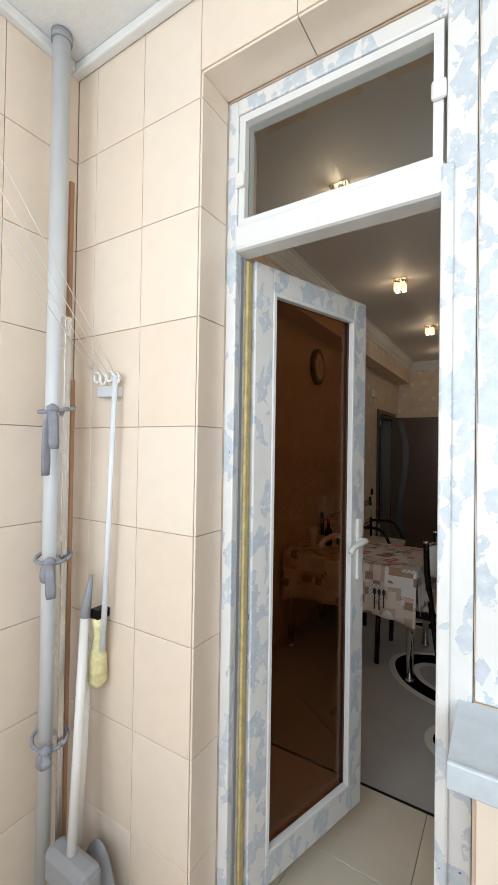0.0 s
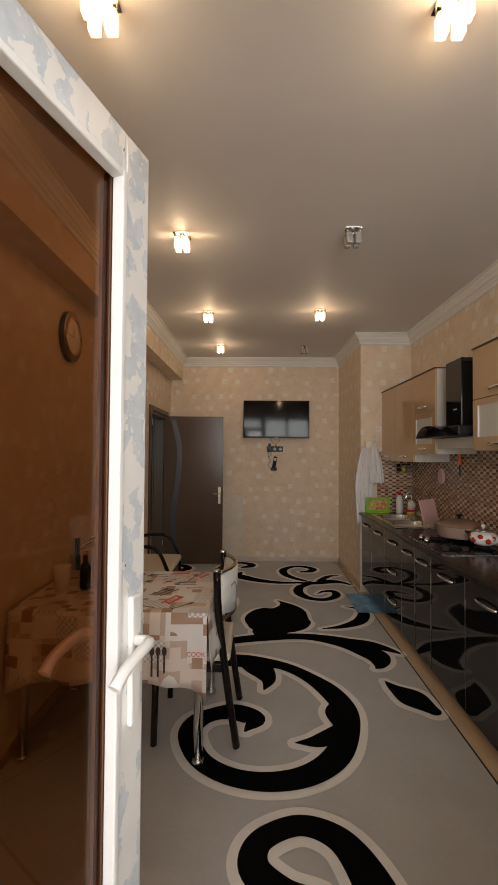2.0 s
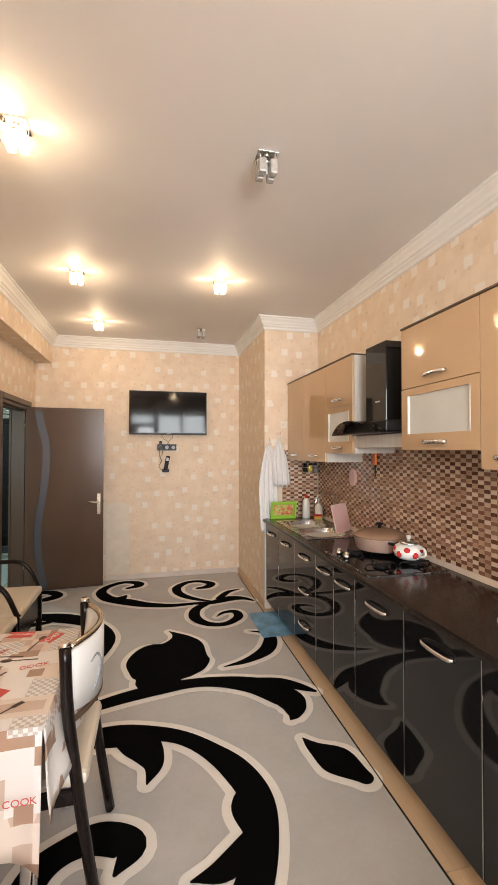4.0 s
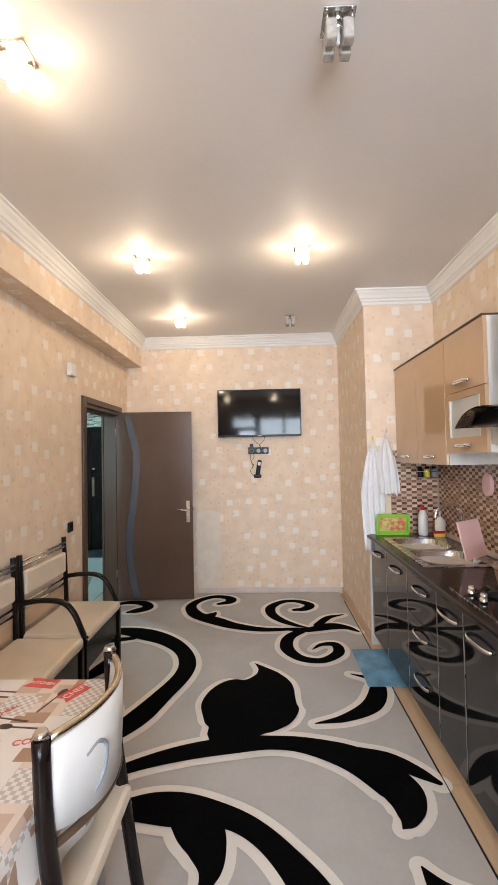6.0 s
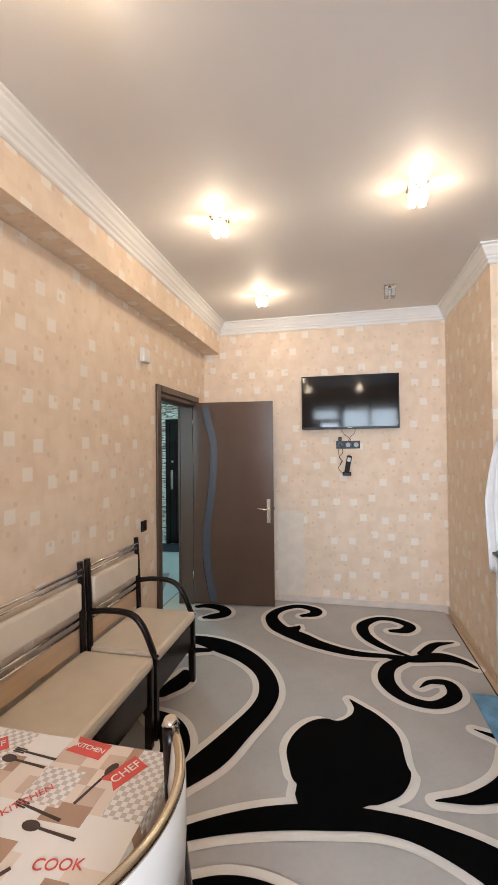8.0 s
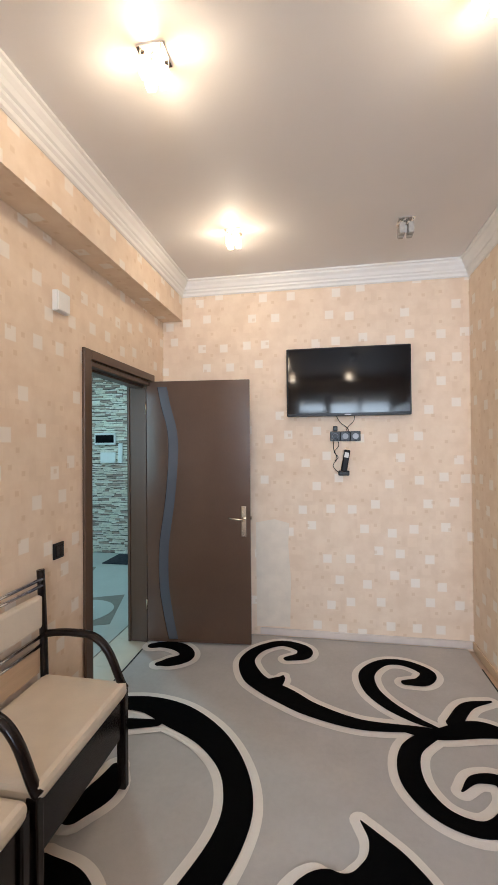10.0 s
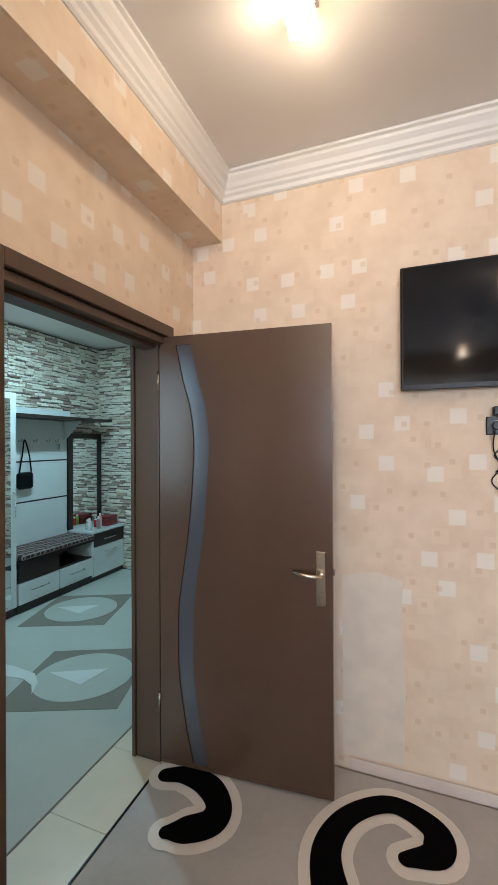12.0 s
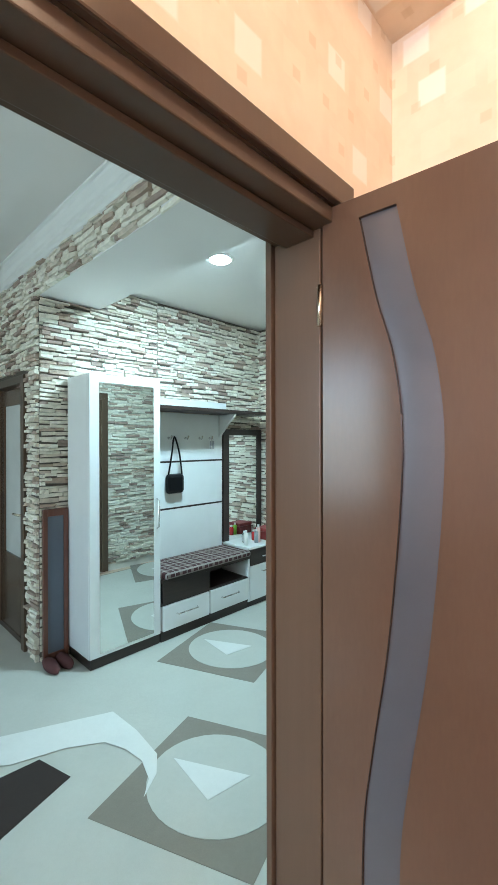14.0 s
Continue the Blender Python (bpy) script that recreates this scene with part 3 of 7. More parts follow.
STROKES_MID = [
    [(0.05, 5.46, 0.005), (0.105, 5.38, 0.07), (0.135, 5.29, 0.20), (0.13, 5.18, 0.38), (0.06, 5.04, 0.585), (0.0, 4.88, 0.585), (-0.04, 4.76, 0.43), (-0.055, 4.70, 0.30)],
    [(-0.75, 4.32, 0.05), (-0.51, 4.45, 0.09), (-0.29, 4.535, 0.12), (-0.05, 4.59, 0.13), (0.16, 4.61, 0.11), (0.35, 4.585, 0.13), (0.57, 4.49, 0.19), (0.72, 4.33, 0.21), (0.745, 4.23, 0.17), (0.72, 4.14, 0.085), (0.685, 4.10, 0.01)],
    [(0.60, 4.54, 0.08), (0.74, 4.49, 0.10), (0.85, 4.41, 0.08), (0.93, 4.34, 0.03)],
]
STROKES_LEFT = [
    [(-1.34, 6.02, 0.12), (-1.12, 6.04, 0.15), (-0.91, 5.97, 0.20), (-0.69, 5.84, 0.165), (-0.53, 5.66, 0.13), (-0.455, 5.46, 0.13), (-0.465, 5.27, 0.13), (-0.55, 5.03, 0.14), (-0.64, 4.81, 0.16), (-0.76, 4.62, 0.12)],
    [(-1.23, 6.485, 0.06), (-1.165, 6.52, 0.12), (-1.085, 6.585, 0.125), (-1.09, 6.67, 0.11), (-1.18, 6.745, 0.12), (-1.30, 6.76, 0.10), (-1.38, 6.73, 0.08)],
    [(-1.36, 5.84, 0.09), (-1.2, 5.85, 0.10), (-1.0, 5.89, 0.06)],
    [(-1.07, 5.56, 0.05), (-1.06, 5.43, 0.14), (-1.12, 5.29, 0.1)],
    [(-1.12, 5.09, 0.07), (-0.98, 5.02, 0.15), (-0.885, 4.92, 0.16), (-0.84, 4.79, 0.15), (-0.90, 4.66, 0.12)],
]
STROKES_NEAR = [
    [(-0.23, 3.41, 0.02), (-0.18, 3.51, 0.13), (-0.30, 3.575, 0.15), (-0.42, 3.55, 0.12), (-0.51, 3.48, 0.13), (-0.535, 3.36, 0.12), (-0.455, 3.19, 0.11), (-0.30, 3.085, 0.11), (-0.11, 3.055, 0.12), (0.08, 3.10, 0.13), (0.235, 3.225, 0.14), (0.33, 3.42, 0.14), (0.36, 3.62, 0.15), (0.30, 3.81, 0.15), (0.19, 3.97, 0.115), (0.07, 4.085, 0.105), (-0.06, 4.15, 0.12), (-0.24, 4.18, 0.18), (-0.40, 4.19, 0.16), (-0.57, 4.17, 0.07)],
    [(-0.20, 4.16, 0.2), (-0.15, 4.08, 0.2), (-0.11, 4.0, 0.155), (-0.09, 3.91, 0.09), (-0.12, 3.81, 0.01)],
    [(0.35, 3.75, 0.01), (0.28, 3.6, 0.08), (0.32, 3.48, 0.12)],
    [(0.31, 3.44, 0.1), (0.17, 3.34, 0.1), (0.04, 3.32, 0.01)],
    [(0.04, 2.53, 0.1), (-0.08, 2.56, 0.12), (-0.18, 2.65, 0.12), (-0.15, 2.76, 0.1), (0.01, 2.83, 0.1), (0.16, 2.77, 0.12), (0.24, 2.62, 0.15), (0.26, 2.46, 0.16), (0.22, 2.25, 0.05)],
]


def stroke(ctrl, grow, z, lift):
    """A tapering ribbon of pile with rounded ends, wider by grow on each side."""
    rows = spline(ctrl, 7)
    bm = bmesh.new()
    left, right = [], []
    for i, p in enumerate(rows):
        d = rows[min(i + 1, len(rows) - 1)] - rows[max(i - 1, 0)]
        d = d[:2] / (np.linalg.norm(d[:2]) + 1e-9)
        n = np.array((-d[1], d[0]))
        w = max(p[2], 0.004) / 2 + grow
        zz = z + lift * i
        left.append((*(p[:2] + n * w), zz))
        right.append((*(p[:2] - n * w), zz))
    def cap(p, d, w):
        return [(p[0] + w * (math.cos(a) * d[0] - math.sin(a) * d[1]), p[1] + w * (math.cos(a) * d[1] + math.sin(a) * d[0])) for a in [math.pi * (0.5 - k / 8) for k in range(1, 8)]]
    d1 = rows[-1] - rows[-2]
    d1 = d1[:2] / np.linalg.norm(d1[:2])
    d0 = rows[0] - rows[1]
    d0 = d0[:2] / np.linalg.norm(d0[:2])
    lv, rv = [bm.verts.new(v) for v in left], [bm.verts.new(v) for v in right]
    for a, b, c, e in zip(lv, lv[1:], rv[1:], rv):
        bm.faces.new((a, b, c, e))
    e1 = [bm.verts.new((*q, left[-1][2])) for q in cap(rows[-1], d1, max(rows[-1][2], 0.004) / 2 + grow)]
    e0 = [bm.verts.new((*q, left[0][2])) for q in cap(rows[0], d0, max(rows[0][2], 0.004) / 2 + grow)]
    bm.faces.new([lv[-1]] + e1 + [rv[-1]])
    bm.faces.new([rv[0]] + e0 + [lv[0]])
    return bm


for k, s in enumerate(STROKES_FAR + STROKES_RIGHT + STROKES_MID + STROKES_LEFT + STROKES_NEAR):
    white = part("white_outline", stroke(s, 0.042, 0.0005 + 0.00012 * k, 0.000004), CARPET_WHITE, carpet, "cream outline of cut pile")
    black = part("black_swirl", stroke(s, 0.0, 0.0036 + 0.00012 * k, 0.000004), CARPET_BLACK, carpet, "black swirl of cut pile")

# bath mat before the sink
mat_ = thing("floor_mat", "small blue printed rubber mat before the sink", "mat", at=(0.93, 5.35, 0.008))
part("mat_sheet", boxes((0.80, 1.12, 5.14, 5.66, 0.008, 0.015), bev=0.003), BLUEMAT, mat_)

# ---- kitchen: door, wall things, lamps ----
def interior_door():
    d = thing("door_1", "dark brown laminate door standing wide open", "door", at=(-1.40, 6.84, 0), kind="structure")
    y0, y1, top, x0, x1 = 5.855, 6.845, 2.09, XW + 0.001, XW + 0.02
    fr = part("door_frame", boxes((x0, x1, y0, y0 + 0.075, 0, top), (x0, x1, y0 + 0.075, y1, top - 0.055, top), bev=0.004), TRIM_WOOD, d, "dark brown architrave")
    part("jamb", boxes((XW - 0.165, XW - 0.001, y0 + 0.035, y0 + 0.065, 0, 2.03), (XW - 0.165, XW - 0.032, y1 - 0.058, y1 - 0.008, 0, 2.0), (XW - 0.165, XW - 0.001, y0 + 0.065, y1 - 0.008, 2.0, 2.034), bev=0.003), TRIM_WOOD, d)
    part("stop", boxes((XW - 0.13, XW - 0.05, y0 + 0.066, y0 + 0.082, 0, 1.985), (XW - 0.13, XW - 0.05, y0 + 0.066, y1 - 0.057, 1.984, 1.999), bev=0.002), TRIM_WOOD, d)
    part("outer_trim", boxes((XW - 0.185, XW - 0.166, y0, y0 + 0.07, 0, top), (XW - 0.185, XW - 0.166, y1 - 0.07, y1, 0, top), (XW - 0.185, XW - 0.166, y0 + 0.07, y1 - 0.07, top - 0.07, top), bev=0.003), TRIM_WOOD, d)
    # leaf with a groove along an S curve, in which a satin strip lies
    X0, X1, F = -1.447, -0.637, 6.846
    turned = Matrix.Translation((X1, F, 0)) @ pose(0, 0, 0, 0, 0, 4.3) @ Matrix.Translation((-X1, -F, 0))

    def swung(bm):
        bmesh.ops.transform(bm, matrix=turned, verts=bm.verts[:])
        return bm

    curve = spline([(1.99, -1.345), (1.82, -1.31), (1.68, -1.272), (1.49, -1.257), (1.15, -1.282), (0.90, -1.317), (0.72, -1.338), (0.45, -1.337), (0.22, -1.305), (0.03, -1.266)], 5)
    curve = [p + np.array((0.0, 0.022)) for p in curve]
    bm = boxes((X0, X1, F + 0.012, F + 0.042, 0.012, 2.033))
    half = 0.039
    def face(xa, xb):
        return [bm.verts.new((xa, F, 0)), bm.verts.new((xb, F, 0))]
    zs = [2.033] + [p[0] for p in curve]
    lft = [-1.323 - half] + [p[1] - half for p in curve]
    rgt = [-1.323 + half] + [p[1] + half for p in curve]
    for edge, far in ((lft, X0), (rgt, X1)):
        outer = [bm.verts.new((far, F, z)) for z in zs]
        inner = [bm.verts.new((e, F, z)) for e, z in zip(edge, zs)]
        deep = [bm.verts.new((e, F + 0.0125, z)) for e, z in zip(edge, zs)]
        rim = [bm.verts.new((far, F + 0.0125, z)) for z in zs]
        for a in range(len(zs) - 1):
            for p, q in ((outer, inner), (inner, deep), (outer, rim)):
                bm.faces.new((p[a], p[a + 1], q[a + 1], q[a]))
        bm.faces.new((outer[0], inner[0], deep[0], rim[0]))
    box(bm, -1.323 - half, -1.323 + half, F, F + 0.0125, 1.99, 2.033)
    box(bm, X0, X1, F, F + 0.0125, 0.012, 0.029)
    lf = part("door_leaf", swung(bm), DOOR_WOOD, d, "smooth dark brown door leaf with an S-shaped groove")
    bm = bmesh.new()
    rows = [(bm.verts.new((p[1] - half + 0.001, F + 0.0085, p[0])), bm.verts.new((p[1], F + 0.0081, p[0])), bm.verts.new((p[1] + half - 0.001, F + 0.0085, p[0]))) for p in curve]
    for a, b in zip(rows, rows[1:]):
        for k in (0, 1):
            f = bm.faces.new((a[k], b[k], b[k + 1], a[k + 1]))
            f.smooth = True
    part("glass_strip", swung(bm), plain("satin_strip", (0.14, 0.145, 0.165), 0.26, 0.5, vary=0.05, bump=0.0), lf, "curved satin grey strip")
    h = part("handle_plate", swung(boxes((-0.706, -0.664, F - 0.009, F - 0.0005, 0.83, 1.065), bev=0.004)), BRASSY, lf, "nickel handle plate")
    part("lever", swung(tube([(-0.685, F - 0.008, 0.965), (-0.685, F - 0.045, 0.965), (-0.70, F - 0.052, 0.967), (-0.75, F - 0.054, 0.972), (-0.80, F - 0.05, 0.982)], [0.011, 0.010, 0.010, 0.009, 0.007])), BRASSY, h, "nickel lever")
    part("keyhole", swung(tube([(-0.685, F - 0.0125, 0.875), (-0.685, F - 0.008, 0.875)], 0.009, 14)), BRASSY, h)
    part("latch", swung(boxes((-0.637, -0.628, F + 0.012, F + 0.03, 0.96, 0.985), bev=0.002)), BRASSY, lf)
    for z in (0.25, 1.78):
        part("hinge", tube([(XW - 0.03, 6.782, z), (XW - 0.03, 6.782, z + 0.09)], 0.006), BRASSY, d, "nickel hinge")
    return d


interior_door()


def television():
    tv = thing("television", "black flat television hung on the wall", "television", at=(0.1, 7.05, 1.75))
    part("casing", boxes((-0.365, 0.572, 7.0, 7.045, 1.75, 2.283), bev=0.006), BLACK, tv)
    part("back_box", boxes((-0.15, 0.35, 7.044, 7.074, 1.82, 2.2), bev=0.004), BLACK, tv)
    part("screen", boxes((-0.353, 0.560, 6.9975, 7.001, 1.772, 2.272)), SCREEN, tv, "dark glossy screen")
    part("chin", boxes((-0.36, 0.567, 6.9965, 7.001, 1.752, 1.768), bev=0.001), BLACK, tv)
    part("badge", boxes((0.08, 0.13, 6.9955, 6.9966, 1.757, 1.763)), GREYPIPE, tv)


television()

so = thing("wall_socket", "black triple socket with a plug in it", "socket", at=(0.09, YN, 1.55))
for k in range(3):
    m_ = part("socket_frame", boxes((-0.03 + 0.078 * k, 0.047 + 0.078 * k, YN - 0.014, YN - 0.001, 1.555, 1.632), bev=0.004), BLACK, so)
    part("socket_well", tube([(0.009 + 0.078 * k, YN - 0.0165, 1.593), (0.009 + 0.078 * k, YN - 0.012, 1.593)], 0.023, 18), GREY, m_)
part("plug", tube([(0.009, YN - 0.06, 1.593), (0.009, YN - 0.016, 1.593)], [0.018, 0.021], 14), BLACK, so)
ad = single("power_adapter", boxes((-0.008, 0.026, YN - 0.05, YN - 0.0145, 1.634, 1.672), bev=0.005), BLACK, "small black power adapter above the socket", "adapter")
ph = thing("wall_phone", "black cordless handset in a wall cradle", "telephone", at=(0.08, YN, 1.27))
part("cradle", boxes((0.03, 0.115, YN - 0.035, YN - 0.001, 1.285, 1.325), bev=0.008), BLACK, ph)
bm = boxes((-0.024, 0.024, -0.014, 0.014, 0.0, 0.175), bev=0.01)
bmesh.ops.transform(bm, matrix=pose(0.07, YN - 0.032, 1.315, 4, 10, 0), verts=bm.verts[:])
hs = part("handset", bm, BLACK, ph)
bm = boxes((-0.016, 0.016, -0.0165, -0.0135, 0.115, 0.155))
bmesh.ops.transform(bm, matrix=pose(0.07, YN - 0.032, 1.315, 4, 10, 0), verts=bm.verts[:])
part("display", bm, GREYPIPE, hs)
for k, pts in enumerate(([(0.02, YN - 0.012, 1.75), (0.05, YN - 0.02, 1.70), (0.10, YN - 0.015, 1.66), (0.12, YN - 0.02, 1.62)], [(0.16, YN - 0.012, 1.76), (0.15, YN - 0.018, 1.71), (0.11, YN - 0.016, 1.67), (0.09, YN - 0.02, 1.63)], [(0.0, YN - 0.04, 1.585), (-0.005, YN - 0.02, 1.50), (0.02, YN - 0.015, 1.42), (-0.01, YN - 0.012, 1.36), (0.04, YN - 0.02, 1.30)], [(0.02, YN - 0.04, 1.585), (0.035, YN - 0.02, 1.52), (0.0, YN - 0.015, 1.47), (0.03, YN - 0.02, 1.43), (0.005, YN - 0.012, 1.40)])):
    single("cable", tube(spline(pts, 6), 0.0028, 6), BLACK, "thin black cable hanging on the wall", "cable", "cables under the television")

sw = thing("light_switch", "black double light switch on the wall", "switch", at=(XW, 5.63, 0.96))
part("switch_frame", boxes((XW + 0.001, XW + 0.012, 5.59, 5.67, 0.96, 1.04), bev=0.003), BLACK, sw)
for k in (0, 1):
    part("rocker", boxes((XW + 0.011, XW + 0.016, 5.600 + 0.031 * k, 5.629 + 0.031 * k, 0.972, 1.028), bev=0.002), BLACK_MATT, sw)
jb = thing("junction_box", "white square box high on the wall", "box", at=(XW, 5.645, 2.22))
part("box_body", boxes((XW + 0.001, XW + 0.03, 5.595, 5.70, 2.215, 2.32), bev=0.004), WHITE, jb)
part("box_lid", boxes((XW + 0.0295, XW + 0.036, 5.60, 5.695, 2.22, 2.315), bev=0.002), WHITE, jb)

ck = thing("wall_clock", "dark oval wall clock with a brass rim", "clock", at=(XW, 3.77, 2.15))
def disc_x(x0, x1, y, z, ry, rz, n=36):
    return extruded([(y + ry * math.cos(2 * math.pi * k / n), z + rz * math.sin(2 * math.pi * k / n)) for k in range(n)], 'x', x0, x1)
part("case", disc_x(XW + 0.001, XW + 0.035, 3.77, 2.29, 0.135, 0.165), plain("clock_wood", (0.05, 0.025, 0.015), 0.2), ck)
part("rim", tube([(XW + 0.036, 3.77 + 0.10 * math.cos(a), 2.29 + 0.12 * math.sin(a)) for a in [2 * math.pi * k / 32 for k in range(33)]], 0.009, 8), plain("brass", (0.7, 0.5, 0.2), 0.2, 1.0), ck, "brass rim")
part("dial", disc_x(XW + 0.034, XW + 0.038, 3.77, 2.29, 0.095, 0.115), WHITE, ck)
part("hour_hand", boxes((XW + 0.0385, XW + 0.0395, 3.766, 3.774, 2.29, 2.345)), BLACK, ck)
part("minute_hand", boxes((XW + 0.0397, XW + 0.0405, 3.70, 3.77, 2.287, 2.293)), BLACK, ck)


def ceiling_lamp(lx, ly, lit):
    c = thing("ceiling_lamp", "square crystal ceiling lamp, " + ("switched on" if lit else "switched off") + ", on a chrome plate", "lamp", "crystal ceiling lamps", (lx, ly, CEIL))
    part("base_plate", boxes((lx - 0.05, lx + 0.05, ly - 0.05, ly + 0.05, CEIL - 0.008, CEIL - 0.0005), bev=0.002), CHROME, c, "chrome plate")
    part("socket", tube([(lx, ly, CEIL - 0.008), (lx, ly, CEIL - 0.035)], 0.014, 12), CHROME, c)
    for dx in (-1, 1):
        for dy in (-1, 1):
            x, y = lx + dx * 0.026, ly + dy * 0.026
            part("crystal", boxes((x - 0.017, x + 0.017, y - 0.017, y + 0.017, CEIL - 0.095, CEIL - 0.03), bev=0.005), LIT_CRYSTAL if lit else CRYSTAL, c, "clear cut crystal block")
            part("pin", tube([(x + dx * 0.012, y + dy * 0.012, CEIL - 0.03), (x + dx * 0.012, y + dy * 0.012, CEIL - 0.008)], 0.0025, 6), CHROME, c)
    part("bulb", lathe([(0.001, CEIL - 0.08), (0.007, CEIL - 0.076), (0.008, CEIL - 0.05), (0.006, CEIL - 0.035)], lx, ly, 10), BULB if lit else FROST, c)


for lx, ly in LIT:
    ceiling_lamp(lx, ly, True)
for lx, ly in UNLIT:
    ceiling_lamp(lx, ly, False)

# ---- kitchen: the fitted units along the east wall ----
CT, CF = 0.885, 1.0          # worktop height, cabinet front


def base_unit(y0, y1, drawers, wide):
    c = thing("base_cabinet", "glossy black base cabinet " + ("with drawers" if drawers else "with a door") + " under the worktop", "cabinet", "base cabinets", ((CF + XE) / 2, (y0 + y1) / 2, 0))
    part("body", boxes((CF + 0.02, XE - 0.004, y0 + 0.001, y1 - 0.001, 0.10, CT - 0.032)), CARCASS, c)
    n = 3 if drawers else 1
    lo, hi = 0.095, CT - 0.04
    for k in range(n):
        a, b = lo + (hi - lo) * k / n + 0.0015, lo + (hi - lo) * (k + 1) / n - 0.0015
        f = part("drawer_front" if drawers else "cabinet_door", boxes((CF, CF + 0.018, y0 + 0.003, y1 - 0.003, a, b), bev=0.0015), BLACK_GLOSS, c, "mirror-gloss black front")
        m, z = (y0 + y1) / 2, b - 0.07
        L = min(0.09, (y1 - y0) * 0.36)
        bar = [(CF - 0.001, m - L, z), (CF - 0.018, m - L + 0.012, z), (CF - 0.026, m - L * 0.4, z), (CF - 0.027, m + L * 0.4, z), (CF - 0.018, m + L - 0.012, z), (CF - 0.001, m + L, z)]
        part("handle", tube(spline(bar, 4), 0.006, 8, flat=1.5), CHROME, f, "bowed chrome handle")
    part("edge_strip", boxes((CF - 0.002, CF + 0.018, y0 - 0.0025, y0 + 0.0025, 0.095, CT - 0.04)), STEEL, c, "bright edge strip")
    for y in (y0 + 0.04, y1 - 0.04):
        part("foot", boxes((CF + 0.07, CF + 0.11, y - 0.02, y + 0.02, 0.0, 0.10), bev=0.004), LAMINATE, c)


UNITS = [(1.46, 1.86, 0), (1.86, 2.25, 0), (2.25, 2.637, 0), (2.637, 3.003, 0), (3.003, 3.458, 0), (3.458, 3.918, 0), (3.918, 4.20, 0), (4.20, 4.484, 0), (4.484, 4.92, 1), (4.92, 5.35, 0), (5.35, 5.76, 0)]
for y0, y1, d in UNITS:
    base_unit(y0, y1, d, 0)
single("end_panel", boxes((CF - 0.012, XE - 0.004, 5.765, 5.79, 0.0, CT - 0.034), bev=0.002), CARCASS, "pale upright end panel of the kitchen units", "panel")

wt = thing("worktop", "dark glossy brown worktop along the wall", "worktop", at=(1.28, 3.6, CT - 0.03))
SX0, SX1, SY0, SY1 = 1.07, 1.50, 4.78, 5.58
TOP = [(0.975, CT - 0.028), (0.972, CT - 0.014), (0.978, CT - 0.004), (0.99, CT), (SX0, CT), (SX0, CT - 0.03), (0.985, CT - 0.03)]
part("slab", extruded(TOP, 'y', 1.45, STEP_Y - 0.003, boxes((SX1, XE - 0.002, 1.45, STEP_Y - 0.003, CT - 0.03, CT), (SX0, SX1, 1.45, SY0, CT - 0.03, CT), (SX0, SX1, SY1, STEP_Y - 0.003, CT - 0.03, CT))), WORKTOP, wt)
part("splash_strip", extruded([(XE - 0.03, CT + 0.0005), (XE - 0.009, CT + 0.0005), (XE - 0.009, CT + 0.028), (XE - 0.016, CT + 0.026), (XE - 0.028, CT + 0.006)], 'y', 1.45, STEP_Y - 0.02), plain("beige_strip", (0.62, 0.54, 0.46), 0.4), wt, "beige splash strip")


def sink():
    s = thing("kitchen_sink", "round-cornered stainless steel double sink in the worktop", "sink", at=(1.28, 5.18, CT))
    part("rim", boxes((SX0 - 0.02, SX1 + 0.01, SY0 - 0.02, SY0 + 0.025, CT + 0.0005, CT + 0.006), (SX0 - 0.02, SX1 + 0.01, SY1 - 0.025, SY1 + 0.02, CT + 0.0005, CT + 0.006), (SX0 - 0.02, SX0 + 0.03, SY0 + 0.025, SY1 - 0.025, CT + 0.0005, CT + 0.006), (SX1 - 0.07, SX1 + 0.01, SY0 + 0.025, SY1 - 0.025, CT + 0.0005, CT + 0.006), (SX0 + 0.03, SX1 - 0.07, 5.16, 5.20, CT - 0.004, CT + 0.005), bev=0.002), STEEL, s)
    for cy in (4.985, 5.375):
        n = 28
        def ring(k, z):
            return [(1.265 + 0.165 * k * math.copysign(abs(math.cos(a)) ** 0.6, math.cos(a)), cy + 0.18 * k * math.copysign(abs(math.sin(a)) ** 0.6, math.sin(a)), z) for a in [2 * math.pi * q / n for q in range(n)]]
        bm = bmesh.new()
        rings = [[bm.verts.new(p) for p in ring(k, z)] for k, z in ((1.02, CT + 0.006), (1.0, CT), (0.95, CT - 0.12), (0.85, CT - 0.15), (0.2, CT - 0.155))]
        for a, b in zip(rings, rings[1:]):
            for q in range(n):
                bm.faces.new((a[q], a[(q + 1) % n], b[(q + 1) % n], b[q])).smooth = True
        bm.faces.new(rings[-1])
        part("bowl", bm, STEEL, s, "steel bowl")
    part("tap", tube(spline([(1.47, 5.18, CT + 0.005), (1.47, 5.18, CT + 0.22), (1.44, 5.17, CT + 0.29), (1.36, 5.15, CT + 0.31), (1.28, 5.13, CT + 0.27), (1.26, 5.125, CT + 0.22)], 5), 0.012, 10), CHROME, s, "tall chrome tap")
    part("tap_lever", tube([(1.47, 5.18, CT + 0.06), (1.45, 5.10, CT + 0.09)], [0.009, 0.006], 8), CHROME, s)


sink()


